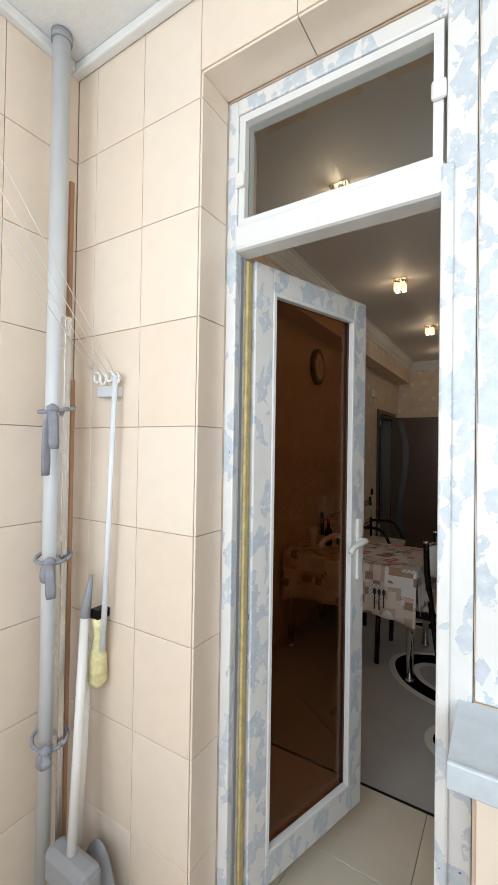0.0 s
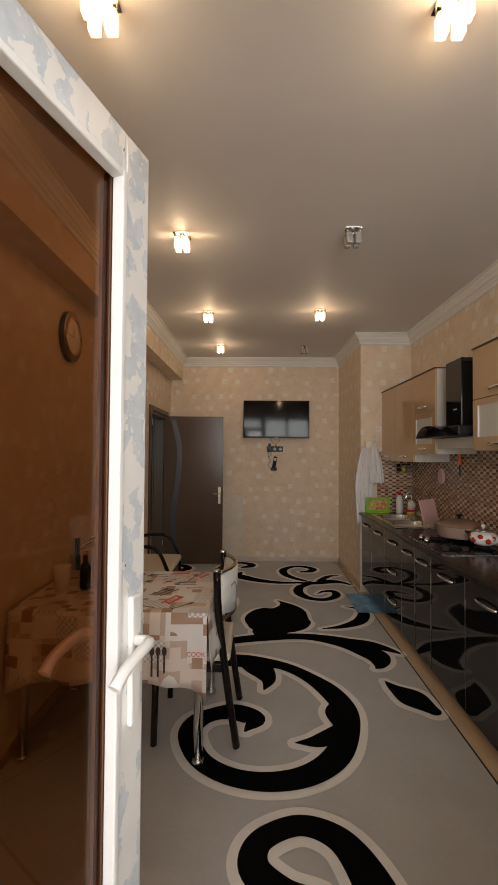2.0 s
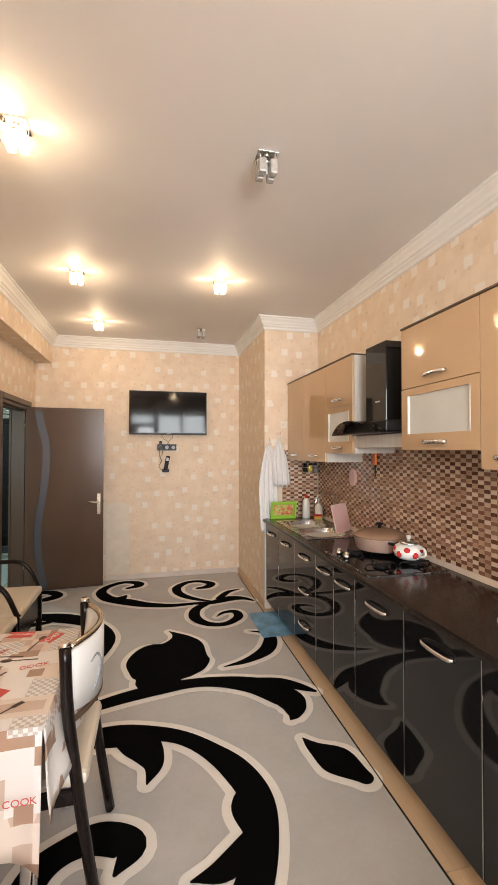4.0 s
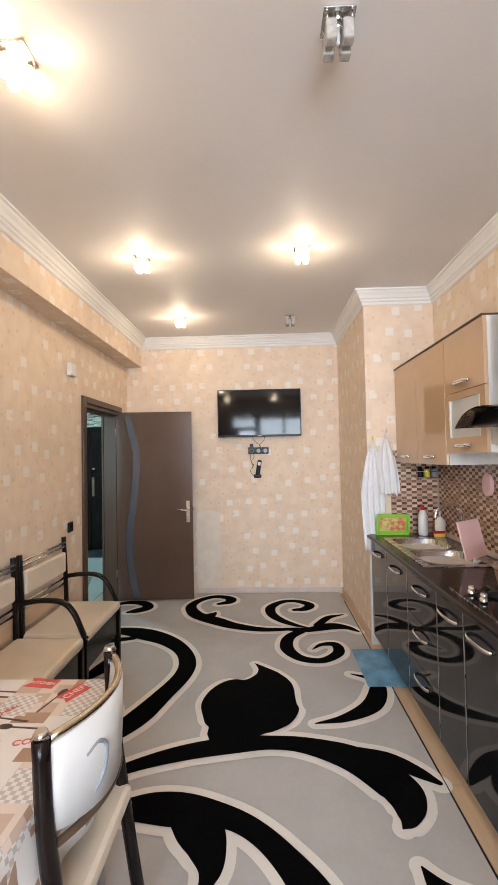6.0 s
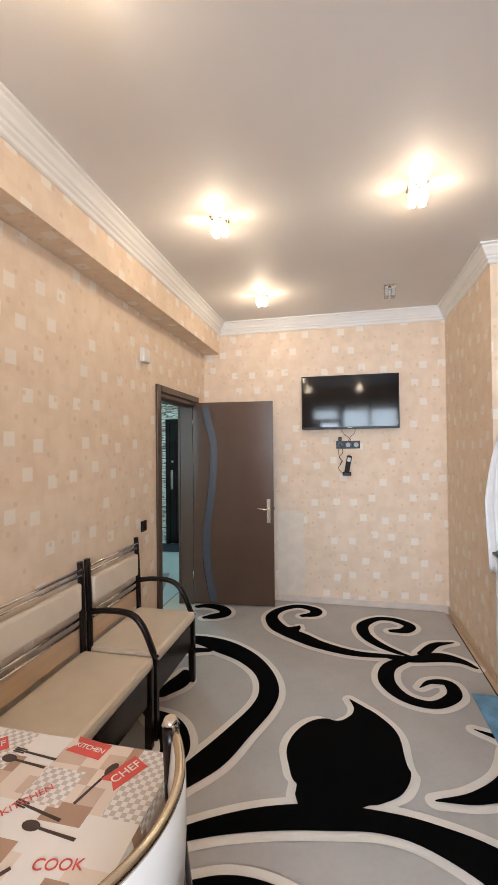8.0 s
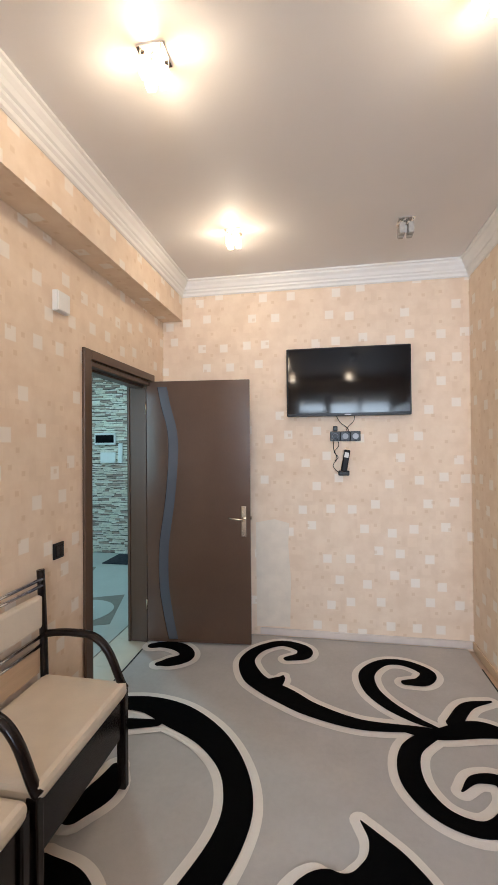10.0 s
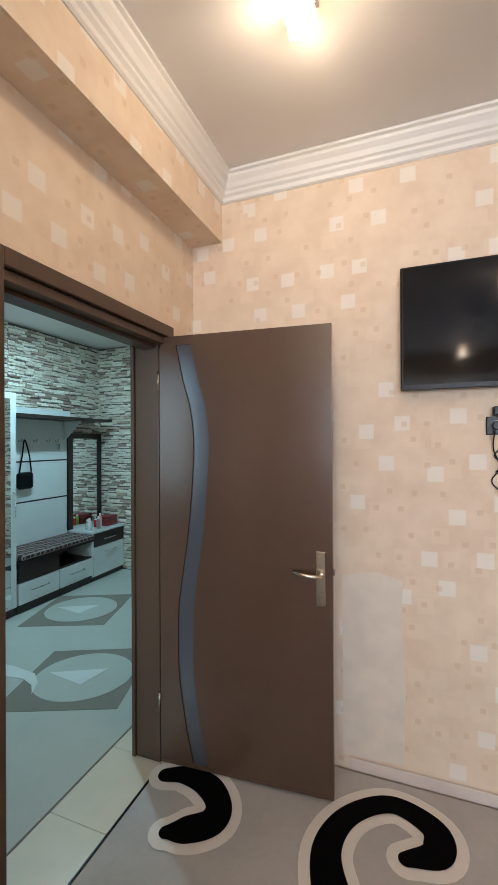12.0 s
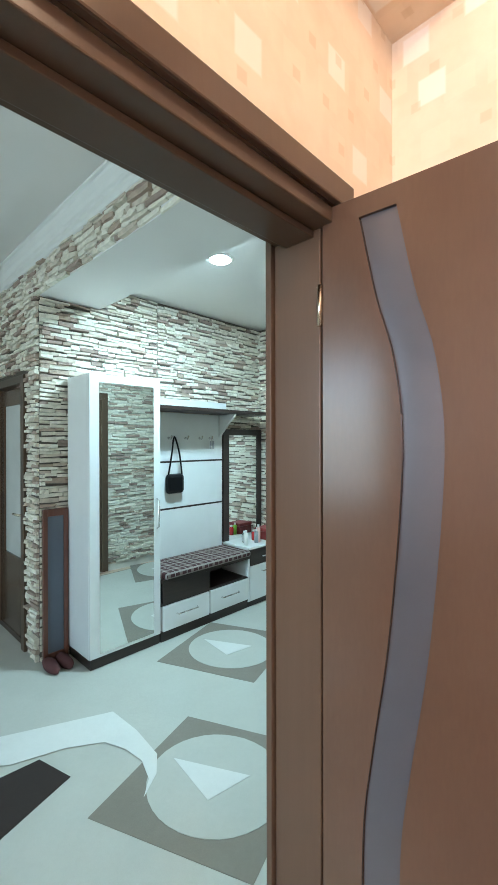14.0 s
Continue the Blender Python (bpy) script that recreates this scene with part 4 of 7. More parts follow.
def hob():
    h = thing("gas_hob", "black glass gas hob with silver knobs in the worktop", "hob", at=(1.27, 4.1, CT))
    x0, x1, y0, y1 = 1.03, 1.51, 3.80, 4.40
    part("glass_plate", boxes((x0, x1, y0, y1, CT + 0.0005, CT + 0.009), bev=0.002), SCREEN, h)
    part("rim", boxes((x0 - 0.004, x0, y0, y1, CT + 0.0005, CT + 0.007), (x0, x1, y0 - 0.004, y0, CT + 0.0005, CT + 0.007)), STEEL, h, "thin steel rim")
    for k in range(4):
        part("knob", lathe([(0.017, CT + 0.009), (0.017, CT + 0.02), (0.014, CT + 0.033), (0.0, CT + 0.034)], 1.075 + 0.028 * (k % 2), 4.17 + 0.052 * k, 16), CHROME, h, "silver knob")
    for bx, by in ((1.18, 3.95), (1.18, 4.25), (1.40, 3.95), (1.40, 4.25)):
        b = part("burner", lathe([(0.045, CT + 0.009), (0.045, CT + 0.018), (0.03, CT + 0.022), (0.03, CT + 0.028), (0.0, CT + 0.03)], bx, by, 20), BLACK, h)
        part("grate", tube([(bx - 0.10, by, CT + 0.01), (bx - 0.09, by, CT + 0.026), (bx + 0.09, by, CT + 0.026), (bx + 0.10, by, CT + 0.01)], 0.005, 6, tube([(bx, by - 0.10, CT + 0.01), (bx, by - 0.09, CT + 0.026), (bx, by + 0.09, CT + 0.026), (bx, by + 0.10, CT + 0.01)], 0.005, 6)), BLACK, b, "cast iron grate")


hob()
GZ = CT + 0.030
pt = thing("saucepan", "wide beige granite pan with a brown lid on the hob", "pan", at=(1.36, 4.27, GZ))
part("pan_body", lathe([(0.13, GZ), (0.15, GZ + 0.01), (0.165, GZ + 0.085), (0.170, GZ + 0.09)], 1.36, 4.27, 36), POTBEIGE, pt)
li = part("lid", lathe([(0.172, GZ + 0.088), (0.172, GZ + 0.096), (0.13, GZ + 0.118), (0.05, GZ + 0.135), (0.0, GZ + 0.137)], 1.36, 4.27, 36), LID, pt, "domed brown glass lid")
part("lid_knob", lathe([(0.012, GZ + 0.136), (0.012, GZ + 0.155), (0.026, GZ + 0.16), (0.024, GZ + 0.172), (0.0, GZ + 0.174)], 1.36, 4.27, 16), BLACK, li)
for s_ in (-1, 1):
    part("side_handle", tube(spline([(1.33, 4.27 + s_ * 0.16, GZ + 0.07), (1.335, 4.27 + s_ * 0.205, GZ + 0.072), (1.385, 4.27 + s_ * 0.205, GZ + 0.072), (1.39, 4.27 + s_ * 0.16, GZ + 0.07)], 4), 0.009, 8), BLACK, pt)
tp = thing("teapot", "white enamel teapot with red flowers on the hob", "teapot", at=(1.400, 4.010, GZ))
part("pot_body", lathe([(0.055, GZ), (0.078, GZ + 0.015), (0.088, GZ + 0.045), (0.078, GZ + 0.075), (0.05, GZ + 0.09)], 1.400, 4.010, 28), WHITE, tp)
l2 = part("lid", lathe([(0.055, GZ + 0.089), (0.05, GZ + 0.10), (0.02, GZ + 0.112), (0.0, GZ + 0.113)], 1.400, 4.010, 24), STEEL, tp, "steel lid")
part("lid_knob", lathe([(0.006, GZ + 0.112), (0.014, GZ + 0.124), (0.012, GZ + 0.137), (0.0, GZ + 0.14)], 1.400, 4.010, 14), WHITE, l2)
part("spout", tube(spline([(1.380, 4.090, GZ + 0.03), (1.370, 4.130, GZ + 0.05), (1.365, 4.155, GZ + 0.085)], 4), [0.018] * 3 + [0.014] * 3 + [0.01] * 3, 10), plain("gilded", (0.7, 0.5, 0.3), 0.3, 0.8), tp)
part("pot_handle", tube(spline([(1.415, 3.930, GZ + 0.075), (1.420, 3.890, GZ + 0.08), (1.420, 3.880, GZ + 0.045), (1.415, 3.930, GZ + 0.025)], 4), 0.007, 8), WHITE, tp)
random.seed(3)
for k in range(9):
    a, z = math.pi * (0.55 + k / 5.5), GZ + (0.035 if k % 2 else 0.06)
    r = 0.0885 if k % 2 else 0.084
    part("flower", tube([(1.400 + (r - 0.004) * math.cos(a), 4.010 + (r - 0.004) * math.sin(a), z), (1.400 + (r + 0.0025) * math.cos(a), 4.010 + (r + 0.0025) * math.sin(a), z)], [0.020, 0.013], 7), RED, tp, "red painted flower")


def kettle():
    x, y = 1.36, 2.93
    k = thing("electric_kettle", "cream electric kettle on its round base", "kettle", at=(x, y, CT))
    part("base", lathe([(0.085, CT + 0.0005), (0.088, CT + 0.012), (0.075, CT + 0.02), (0.0, CT + 0.021)], x, y, 30), WHITE, k)
    part("jug", lathe([(0.075, CT + 0.022), (0.083, CT + 0.03), (0.076, CT + 0.12), (0.062, CT + 0.215), (0.058, CT + 0.225)], x, y, 32), plain("cream_plastic", (0.80, 0.74, 0.63), 0.25, vary=0.03), k)
    part("lid", lathe([(0.058, CT + 0.225), (0.05, CT + 0.237), (0.02, CT + 0.242), (0.0, CT + 0.243)], x, y, 28), WHITE, k)
    part("handle", tube(spline([(x - 0.01, y + 0.06, CT + 0.215), (x - 0.02, y + 0.12, CT + 0.215), (x - 0.022, y + 0.128, CT + 0.17), (x - 0.02, y + 0.115, CT + 0.09), (x - 0.01, y + 0.085, CT + 0.06)], 5), 0.013, 10), WHITE, k)
    part("spout", extruded([(x - 0.02, y - 0.05), (x, y - 0.095), (x + 0.02, y - 0.05)], 'z', CT + 0.185, CT + 0.226), WHITE, k)


kettle()
sp = thing("appliance_plug", "cream plug and coiled cord lying on the worktop", "plug", at=(1.33, 3.14, CT))
part("plug", tube([(1.32, 3.16, CT + 0.02), (1.36, 3.19, CT + 0.022)], [0.02, 0.014], 12), WHITE, sp)
part("cord", tube(spline([(1.35, 3.00, CT + 0.006), (1.24, 3.06, CT + 0.006), (1.21, 3.14, CT + 0.006), (1.27, 3.20, CT + 0.006), (1.31, 3.15, CT + 0.007), (1.25, 3.10, CT + 0.014), (1.30, 3.04, CT + 0.006)], 6), 0.0035, 6), WHITE, sp)
so2 = thing("wall_socket", "black single socket on the mosaic splashback", "socket", at=(XE - 0.01, 3.385, 1.0))
part("socket_frame", boxes((XE - 0.03, XE - 0.0105, 3.345, 3.425, 1.0, 1.085), bev=0.004), BLACK, so2)
part("socket_well", tube([(XE - 0.033, 3.385, 1.043), (XE - 0.028, 3.385, 1.043)], 0.022, 16), GREY, so2)

# upper cabinets
UF = 1.245


def upper_unit(y0, y1, z0, z1, flaps):
    c = thing("wall_cabinet", "glossy beige wall cabinet " + ("with two flaps, the lower one glazed" if flaps else "with one tall door"), "cabinet", "wall cabinets", ((UF + XE) / 2, (y0 + y1) / 2, z0))
    part("body", boxes((UF + 0.019, XE - 0.004, y0 + 0.001, y1 - 0.001, z0, z1)), CARCASS, c, "pale wood-grain carcass")
    def bar(z, p, m):
        L = 0.075
        part("handle", tube(spline([(UF - 0.001, m - L, z), (UF - 0.02, m - L + 0.008, z), (UF - 0.024, m, z), (UF - 0.02, m + L - 0.008, z), (UF - 0.001, m + L, z)], 3), 0.008, 8, flat=1.4), CHROME, p, "chrome bow handle")
    m = (y0 + y1) / 2
    if flaps:
        zm = z0 + (z1 - z0) * 0.5
        a = part("flap", boxes((UF, UF + 0.018, y0 + 0.002, y1 - 0.002, zm + 0.002, z1), bev=0.002), BEIGE_GLOSS, c)
        bar(zm + 0.05, a, m)
        fr = 0.055
        b = part("glazed_flap", boxes((UF, UF + 0.018, y0 + 0.002, y0 + fr, z0, zm - 0.002), (UF, UF + 0.018, y1 - fr, y1 - 0.002, z0, zm - 0.002), (UF, UF + 0.018, y0 + fr, y1 - fr, z0, z0 + 0.085), (UF, UF + 0.018, y0 + fr, y1 - fr, zm - 0.04, zm - 0.002)), BEIGE_GLOSS, c)
        part("pane", boxes((UF + 0.008, UF + 0.012, y0 + fr, y1 - fr, z0 + 0.085, zm - 0.04)), FROST, b, "frosted pane")
        for ya, yb in ((y1 - fr - 0.01, y1 - fr), (y0 + fr, y0 + fr + 0.006)):
            part("pane_rim", boxes((UF - 0.001, UF + 0.014, ya, yb, z0 + 0.085, zm - 0.04)), PVC, b)
        bar(z0 + 0.04, b, m)
    else:
        a = part("cabinet_door", boxes((UF, UF + 0.018, y0 + 0.002, y1 - 0.002, z0, z1), bev=0.002), BEIGE_GLOSS, c)
        bar(z0 + 0.05, a, m)
    part("top_trim", boxes((UF - 0.008, XE - 0.004, y0 + 0.0005, y1 - 0.0005, z1 + 0.001, z1 + 0.011), bev=0.002), TRIM_WOOD, c, "brown top strip")


for y0, y1, z0, fl in ((1.60, 1.94, 1.485, 0), (1.94, 2.275, 1.485, 0), (2.275, 2.61, 1.485, 0), (2.61, 2.94, 1.485, 0), (2.94, 3.27, 1.485, 0), (3.27, 3.84, 1.565, 1), (4.42, 4.88, 1.54, 1), (4.88, 5.36, 1.465, 0), (5.36, 5.822, 1.465, 0)):
    upper_unit(y0, y1, z0, 2.225, fl)
single("cabinet_rail", boxes((UF + 0.02, XE - 0.004, 3.845, 4.415, 1.58, 1.66), bev=0.002), CARCASS, "pale board behind the cooker hood", "board")


def hood():
    h = thing("cooker_hood", "black cooker hood with a curved smoked glass canopy", "hood", at=(1.35, 4.13, 1.66))
    part("chimney", boxes((1.26, XE - 0.005, 4.02, 4.26, 1.735, 2.225), bev=0.004), BLACK_GLOSS, h, "square black chimney")
    part("hood_body", boxes((1.16, XE - 0.005, 3.86, 4.40, 1.665, 1.735), bev=0.008), BLACK, h)
    bm = bmesh.new()
    n = 18
    rows = []
    for k in range(n + 1):
        y = 3.845 + 0.57 * k / n
        u = (k / n - 0.5) * 2
        z = 1.745 - 0.075 * u * u
        rows.append([bm.verts.new((1.06 + 0.03 * u * u, y, z - 0.01)), bm.verts.new((1.57, y, z + 0.004)), bm.verts.new((1.57, y, z + 0.01)), bm.verts.new((1.06 + 0.03 * u * u, y, z - 0.004))])
    for a, b in zip(rows, rows[1:]):
        for q in range(4):
            bm.faces.new((a[q], b[q], b[(q + 1) % 4], a[(q + 1) % 4]))
    bm.faces.new(rows[0])
    bm.faces.new(rows[-1])
    part("glass_canopy", bm, SMOKE, h, "bowed smoked glass")
    part("badge", boxes((1.2585, 1.2602, 4.09, 4.14, 1.86, 1.868)), GREYPIPE, h)


hood()

# small things by the sink
def hanging(name, label, cx, cy, z0, z1, w0, w1, mat, ry=0.03, wave=5, hook=ORANGE, cat="apron"):
    """A cloth hung from a hook on the pier's south face, gathered at the top and falling in folds."""
    t = thing(name, label, cat, at=(cx, cy, z0))
    bm = bmesh.new()
    rows = []
    n, m = 30, 16
    for j in range(m + 1):
        f = j / m
        z = z1 + (z0 - z1) * f
        w = w0 + (w1 - w0) * min(1, f * 2.2) ** 0.7
        rows.append([bm.verts.new((cx + w * (k / n - 0.5) + 0.012 * math.sin(4 * f + cx * 9), cy - 0.004 - ry * (0.35 + 0.65 * f) * (1 + math.sin(k / n * wave * 6.28 + 1.5 * f + cx * 20)) * 0.5 - 0.02 * f, z + 0.012 * math.sin(k * 0.7) * f)) for k in range(n + 1)])
    for a, b in zip(rows, rows[1:]):
        for k in range(n):
            bm.faces.new((a[k], a[k + 1], b[k + 1], b[k])).smooth = True
    o = part("cloth", bm, mat, t)
    md = o.modifiers.new("thick", 'SOLIDIFY')
    md.thickness = 0.004
    part("strap", tube(spline([(cx - w0 / 2, cy - 0.012, z1), (cx, cy - 0.012, z1 + 0.07), (cx + w0 / 2, cy - 0.012, z1)], 4), 0.005, 6), mat, t)
    part("hook", tube([(cx, cy - 0.001, z1 + 0.055), (cx, cy - 0.02, z1 + 0.055), (cx, cy - 0.022, z1 + 0.085)], 0.006, 8), hook, t)


hanging("apron", "white cotton apron hung on a wall hook", 1.045, STEP_Y - 0.012, 0.74, 1.60, 0.05, 0.19, FABRIC, 0.04, 4, YELLOW)
hanging("hand_towel", "white towel with pink stripes on a hook", 1.16, STEP_Y - 0.012, 1.20, 1.66, 0.03, 0.16, FABRIC, 0.04, 3, PINK, "towel")


def leaning(name, label, bm_, mat, m, cat):
    bmesh.ops.transform(bm_, matrix=m, verts=bm_.verts[:])
    return single(name, bm_, mat, label, cat)


tr = thing("serving_tray", "green plastic tray with a fruit picture leaning on the wall", "tray", at=(1.17, 5.76, CT))
mt = pose(1.17, 5.765, CT + 0.004, 14, 0, 0)
bm = boxes((-0.13, 0.13, -0.008, 0.004, 0, 0.17), bev=0.004)
for r_ in ((-0.13, 0.13, -0.03, -0.006, 0, 0.014), (-0.13, 0.13, -0.03, -0.006, 0.156, 0.17), (-0.13, -0.115, -0.03, -0.006, 0.014, 0.156), (0.115, 0.13, -0.03, -0.006, 0.014, 0.156)):
    box(bm, *r_, bev=0.003)
bmesh.ops.transform(bm, matrix=mt, verts=bm.verts[:])
part("tray_body", bm, GREEN, tr)
bm = boxes((-0.10, 0.10, -0.0095, -0.0085, 0.03, 0.14))
bmesh.ops.transform(bm, matrix=mt, verts=bm.verts[:])
nd = Nodes("fruit_print", 0.4)
nd.colour(nd.mix(nd.ramp(nd.noise(28, 2), 0.4, 0.6), (0.75, 0.16, 0.10), (0.62, 0.66, 0.22)))
part("fruit_picture", bm, nd.m, tr, "printed red and yellow fruit")
bm = boxes((-0.12, 0.12, -0.005, 0.005, 0, 0.23), bev=0.005)
leaning("chopping_board", "pink plastic chopping board leaning on the splashback", bm, PINK, pose(1.43, 4.93, CT + 0.010, -14, 0, 35) , "board")
bt = thing("detergent_bottle", "white detergent bottle with a red cap", "bottle", at=(1.44, 5.70, CT))
part("bottle_body", lathe([(0.034, CT + 0.0005), (0.036, CT + 0.01), (0.036, CT + 0.15), (0.028, CT + 0.18), (0.014, CT + 0.20)], 1.40, 5.71, 20), WHITE, bt)
part("cap", lathe([(0.015, CT + 0.2), (0.015, CT + 0.235), (0.0, CT + 0.236)], 1.40, 5.71, 14), RED, bt)
bt2 = thing("soap_dispenser", "clear white soap bottle beside the tap", "bottle", at=(1.52, 5.64, CT))
part("bottle_body", lathe([(0.038, CT + 0.0005), (0.04, CT + 0.012), (0.04, CT + 0.12), (0.016, CT + 0.15)], 1.515, 5.66, 18), WHITE, bt2)
part("pump", tube([(1.515, 5.66, CT + 0.148), (1.515, 5.66, CT + 0.20), (1.47, 5.65, CT + 0.205)], 0.007, 8), WHITE, bt2)
single("sponge", boxes((1.44, 1.53, 5.605, 5.66 - 0.045, CT + 0.0065, CT + 0.05), bev=0.006), RED, "red sponge on the edge of the sink", "sponge")
single("sponge", boxes((1.445, 1.525, 5.598, 5.604, CT + 0.0065, CT + 0.03), bev=0.002), YELLOW, "yellow cloth on the edge of the sink", "sponge")
rk = thing("wall_rack", "chrome wire rack with small jars in the corner", "rack", at=(1.5, 5.79, 1.33))
part("wire", tube([(1.38, 5.80, 1.34), (1.38, 5.71, 1.34), (1.55, 5.71, 1.34), (1.55, 5.80, 1.34)], 0.005, 6, tube([(1.38, 5.81, 1.39), (1.38, 5.71, 1.39), (1.55, 5.71, 1.39), (1.55, 5.81, 1.39)], 0.004, 6)), CHROME, rk)
part("shelf", boxes((1.38, 1.55, 5.71, 5.815, 1.335, 1.339)), STEEL, rk)
for k, m_ in enumerate((BLACK, YELLOW, GREY)):
    s_ = thing("spice_jar", ("black", "yellow", "grey")[k] + " spice jar on the wire rack", "jar", "spice jars", (1.41 + 0.055 * k, 5.76, 1.34))
    part("jar", lathe([(0.02, 1.34), (0.022, 1.345), (0.022, 1.40), (0.016, 1.41)], 1.41 + 0.055 * k, 5.76, 14), m_, s_)
    part("lid", lathe([(0.018, 1.41), (0.018, 1.428), (0.0, 1.429)], 1.41 + 0.055 * k, 5.76, 14), BLACK, s_)
lg = thing("gas_lighter", "orange gas lighter hung under the cabinet", "lighter", at=(1.55, 4.66, 1.36))
part("grip", boxes((1.545, 1.565, 4.645, 4.685, 1.45, 1.545), bev=0.006), ORANGE, lg)
part("nozzle", tube([(1.555, 4.66, 1.45), (1.555, 4.655, 1.36)], 0.005, 8), BLACK, lg)
single("spoon_rest", extruded([(5.02 + 0.05 * math.cos(a), 1.33 + 0.07 * math.sin(a)) for a in [2 * math.pi * k / 20 for k in range(20)]], 'x', XE - 0.035, XE - 0.011), PINK, "pink oval pot holder hung on the splashback", "holder")

# ---- kitchen: table, chairs ----
TZ, TX0, TX1, TY0, TY1 = 0.755, XW + 0.02, -0.415, 3.125, 3.825
tb = thing("dining_table", "dining table with chrome legs against the wall", "table", at=((TX0 + TX1) / 2, (TY0 + TY1) / 2, 0))
part("tabletop", boxes((TX0 + 0.008, TX1 - 0.008, TY0 + 0.008, TY1 - 0.008, TZ - 0.035, TZ - 0.005), bev=0.006), CARCASS, tb)
part("apron_rail", boxes((TX0 + 0.06, TX1 - 0.06, TY0 + 0.05, TY0 + 0.07, TZ - 0.10, TZ - 0.036), (TX0 + 0.06, TX1 - 0.06, TY1 - 0.07, TY1 - 0.05, TZ - 0.10, TZ - 0.036)), BLACK_MATT, tb)
for lx in (TX0 + 0.06, TX1 - 0.045):
    for ly in (TY0 + 0.045, TY1 - 0.045):
        lg_ = part("leg", tube([(lx, ly, 0.02), (lx, ly, TZ - 0.036)], 0.024, 16), CHROME, tb, "chrome leg")
        part("glide", lathe([(0.026, 0.0045), (0.032, 0.012), (0.026, 0.026), (0.0, 0.027)], lx, ly, 16), STEEL, lg_)


def tablecloth():
    t = thing("tablecloth", "oilcloth printed with a brown and white patchwork and kitchen words", "tablecloth", at=((TX0 + TX1) / 2, (TY0 + TY1) / 2, TZ))
    bm = boxes((TX0, TX1, TY0, TY1, TZ - 0.004, TZ))
    o = part("top_sheet", bm, OILCLOTH, t)
    def skirt(p, q, n_out, drop):
        bm = bmesh.new()
        p, q, n_out = Vector(p), Vector(q), Vector(n_out)
        L = (q - p).length
        m, rows = int(L / 0.025), []
        for j in range(9):
            f = j / 8
            row = []
            for k in range(m + 1):
                u = k / m
                fold = 0.018 * f * math.sin(u * L * 26 + p.x * 5) + 0.03 * f * f
                end = min(u, 1 - u) * L
                low = drop + 0.07 * max(0, 1 - end / 0.14) ** 1.5
                c = p + (q - p) * u + n_out * (fold + 0.012 * math.sin(math.pi * min(1, f * 4) / 2))
                row.append(bm.verts.new((c.x, c.y, TZ - 0.002 - low * f)))
            rows.append(row)
        for a, b in zip(rows, rows[1:]):
            for k in range(m):
                bm.faces.new((a[k], a[k + 1], b[k + 1], b[k])).smooth = True
        s = part("hanging_side", bm, OILCLOTH, t)
        md = s.modifiers.new("thick", 'SOLIDIFY')
        md.thickness = 0.002
    skirt((TX0, TY0, TZ), (TX1, TY0, TZ), (0, -1, 0), 0.33)
    skirt((TX1, TY0, TZ), (TX1, TY1, TZ), (1, 0, 0), 0.22)
    skirt((TX1, TY1, TZ), (TX0, TY1, TZ), (0, 1, 0), 0.22)
    # prints: ribbons with words, and cutlery
    def ribbon(x, y, a, w, text):
        m = pose(x, y, TZ + 0.0012, 0, 0, a)
        bm = extruded([(-w / 2, -0.028), (w / 2, -0.028), (w / 2 + 0.0, 0.028), (-w / 2, 0.028), (-w / 2 + 0.014, 0.0)], 'z', -0.0006, 0.0)
        bmesh.ops.transform(bm, matrix=m, verts=bm.verts[:])
        part("printed_ribbon", bm, RIBBON, t, "red printed ribbon")
        lettering(text, 0.034 if len(text) < 5 else 0.022, m @ pose(0.004, 0, 0.0006), PALE_INK, t)
    ribbon(-0.62, 3.30, 62, 0.13, "CHEF")
    ribbon(-0.52, 3.74, 62, 0.10, "CHEF")
    ribbon(-0.93, 3.74, 45, 0.10, "CHEF")
    ribbon(-0.66, 3.80, -8, 0.11, "KITCHEN")
    ribbon(-0.86, 3.36, 60, 0.12, "KITCHEN")
    lettering("COOK", 0.034, pose(-0.53, 3.50, TZ + 0.0012, 0, 0, 12), RIBBON, t)
    lettering("KITCHEN", 0.027, pose(-0.70, 3.62, TZ + 0.0012, 0, 0, 55), RIBBON, t)
    lettering("COOK", 0.03, pose(TX1 - 0.05, TY0 - 0.037, 0.57, 90, 0, 0), RIBBON, t)
    def cutlery(x, y, a, kind):
        m = pose(x, y, TZ + 0.0010, 0, 0, a)
        bm = extruded([(-0.004, -0.07), (0.004, -0.07), (0.003, 0.03), (-0.003, 0.03)], 'z', -0.0005, 0.0)
        if kind == "spoon":
            extruded([(0.013 * math.cos(q), 0.045 + 0.022 * math.sin(q)) for q in [2 * math.pi * k / 12 for k in range(12)]], 'z', -0.0005, 0.0002, bm)
        elif kind == "fork":
            for k in (-1, 0, 1):
                extruded([(0.006 * k - 0.002, 0.03), (0.006 * k + 0.002, 0.03), (0.006 * k + 0.002, 0.065), (0.006 * k - 0.002, 0.065)], 'z', -0.0005, 0.0002, bm)
        else:
            extruded([(-0.006, 0.03), (0.006, 0.03), (0.004, 0.075), (-0.004, 0.075)], 'z', -0.0005, 0.0002, bm)
        bmesh.ops.transform(bm, matrix=m, verts=bm.verts[:])
        part("printed_" + kind, bm, INK, t, "dark printed " + kind)
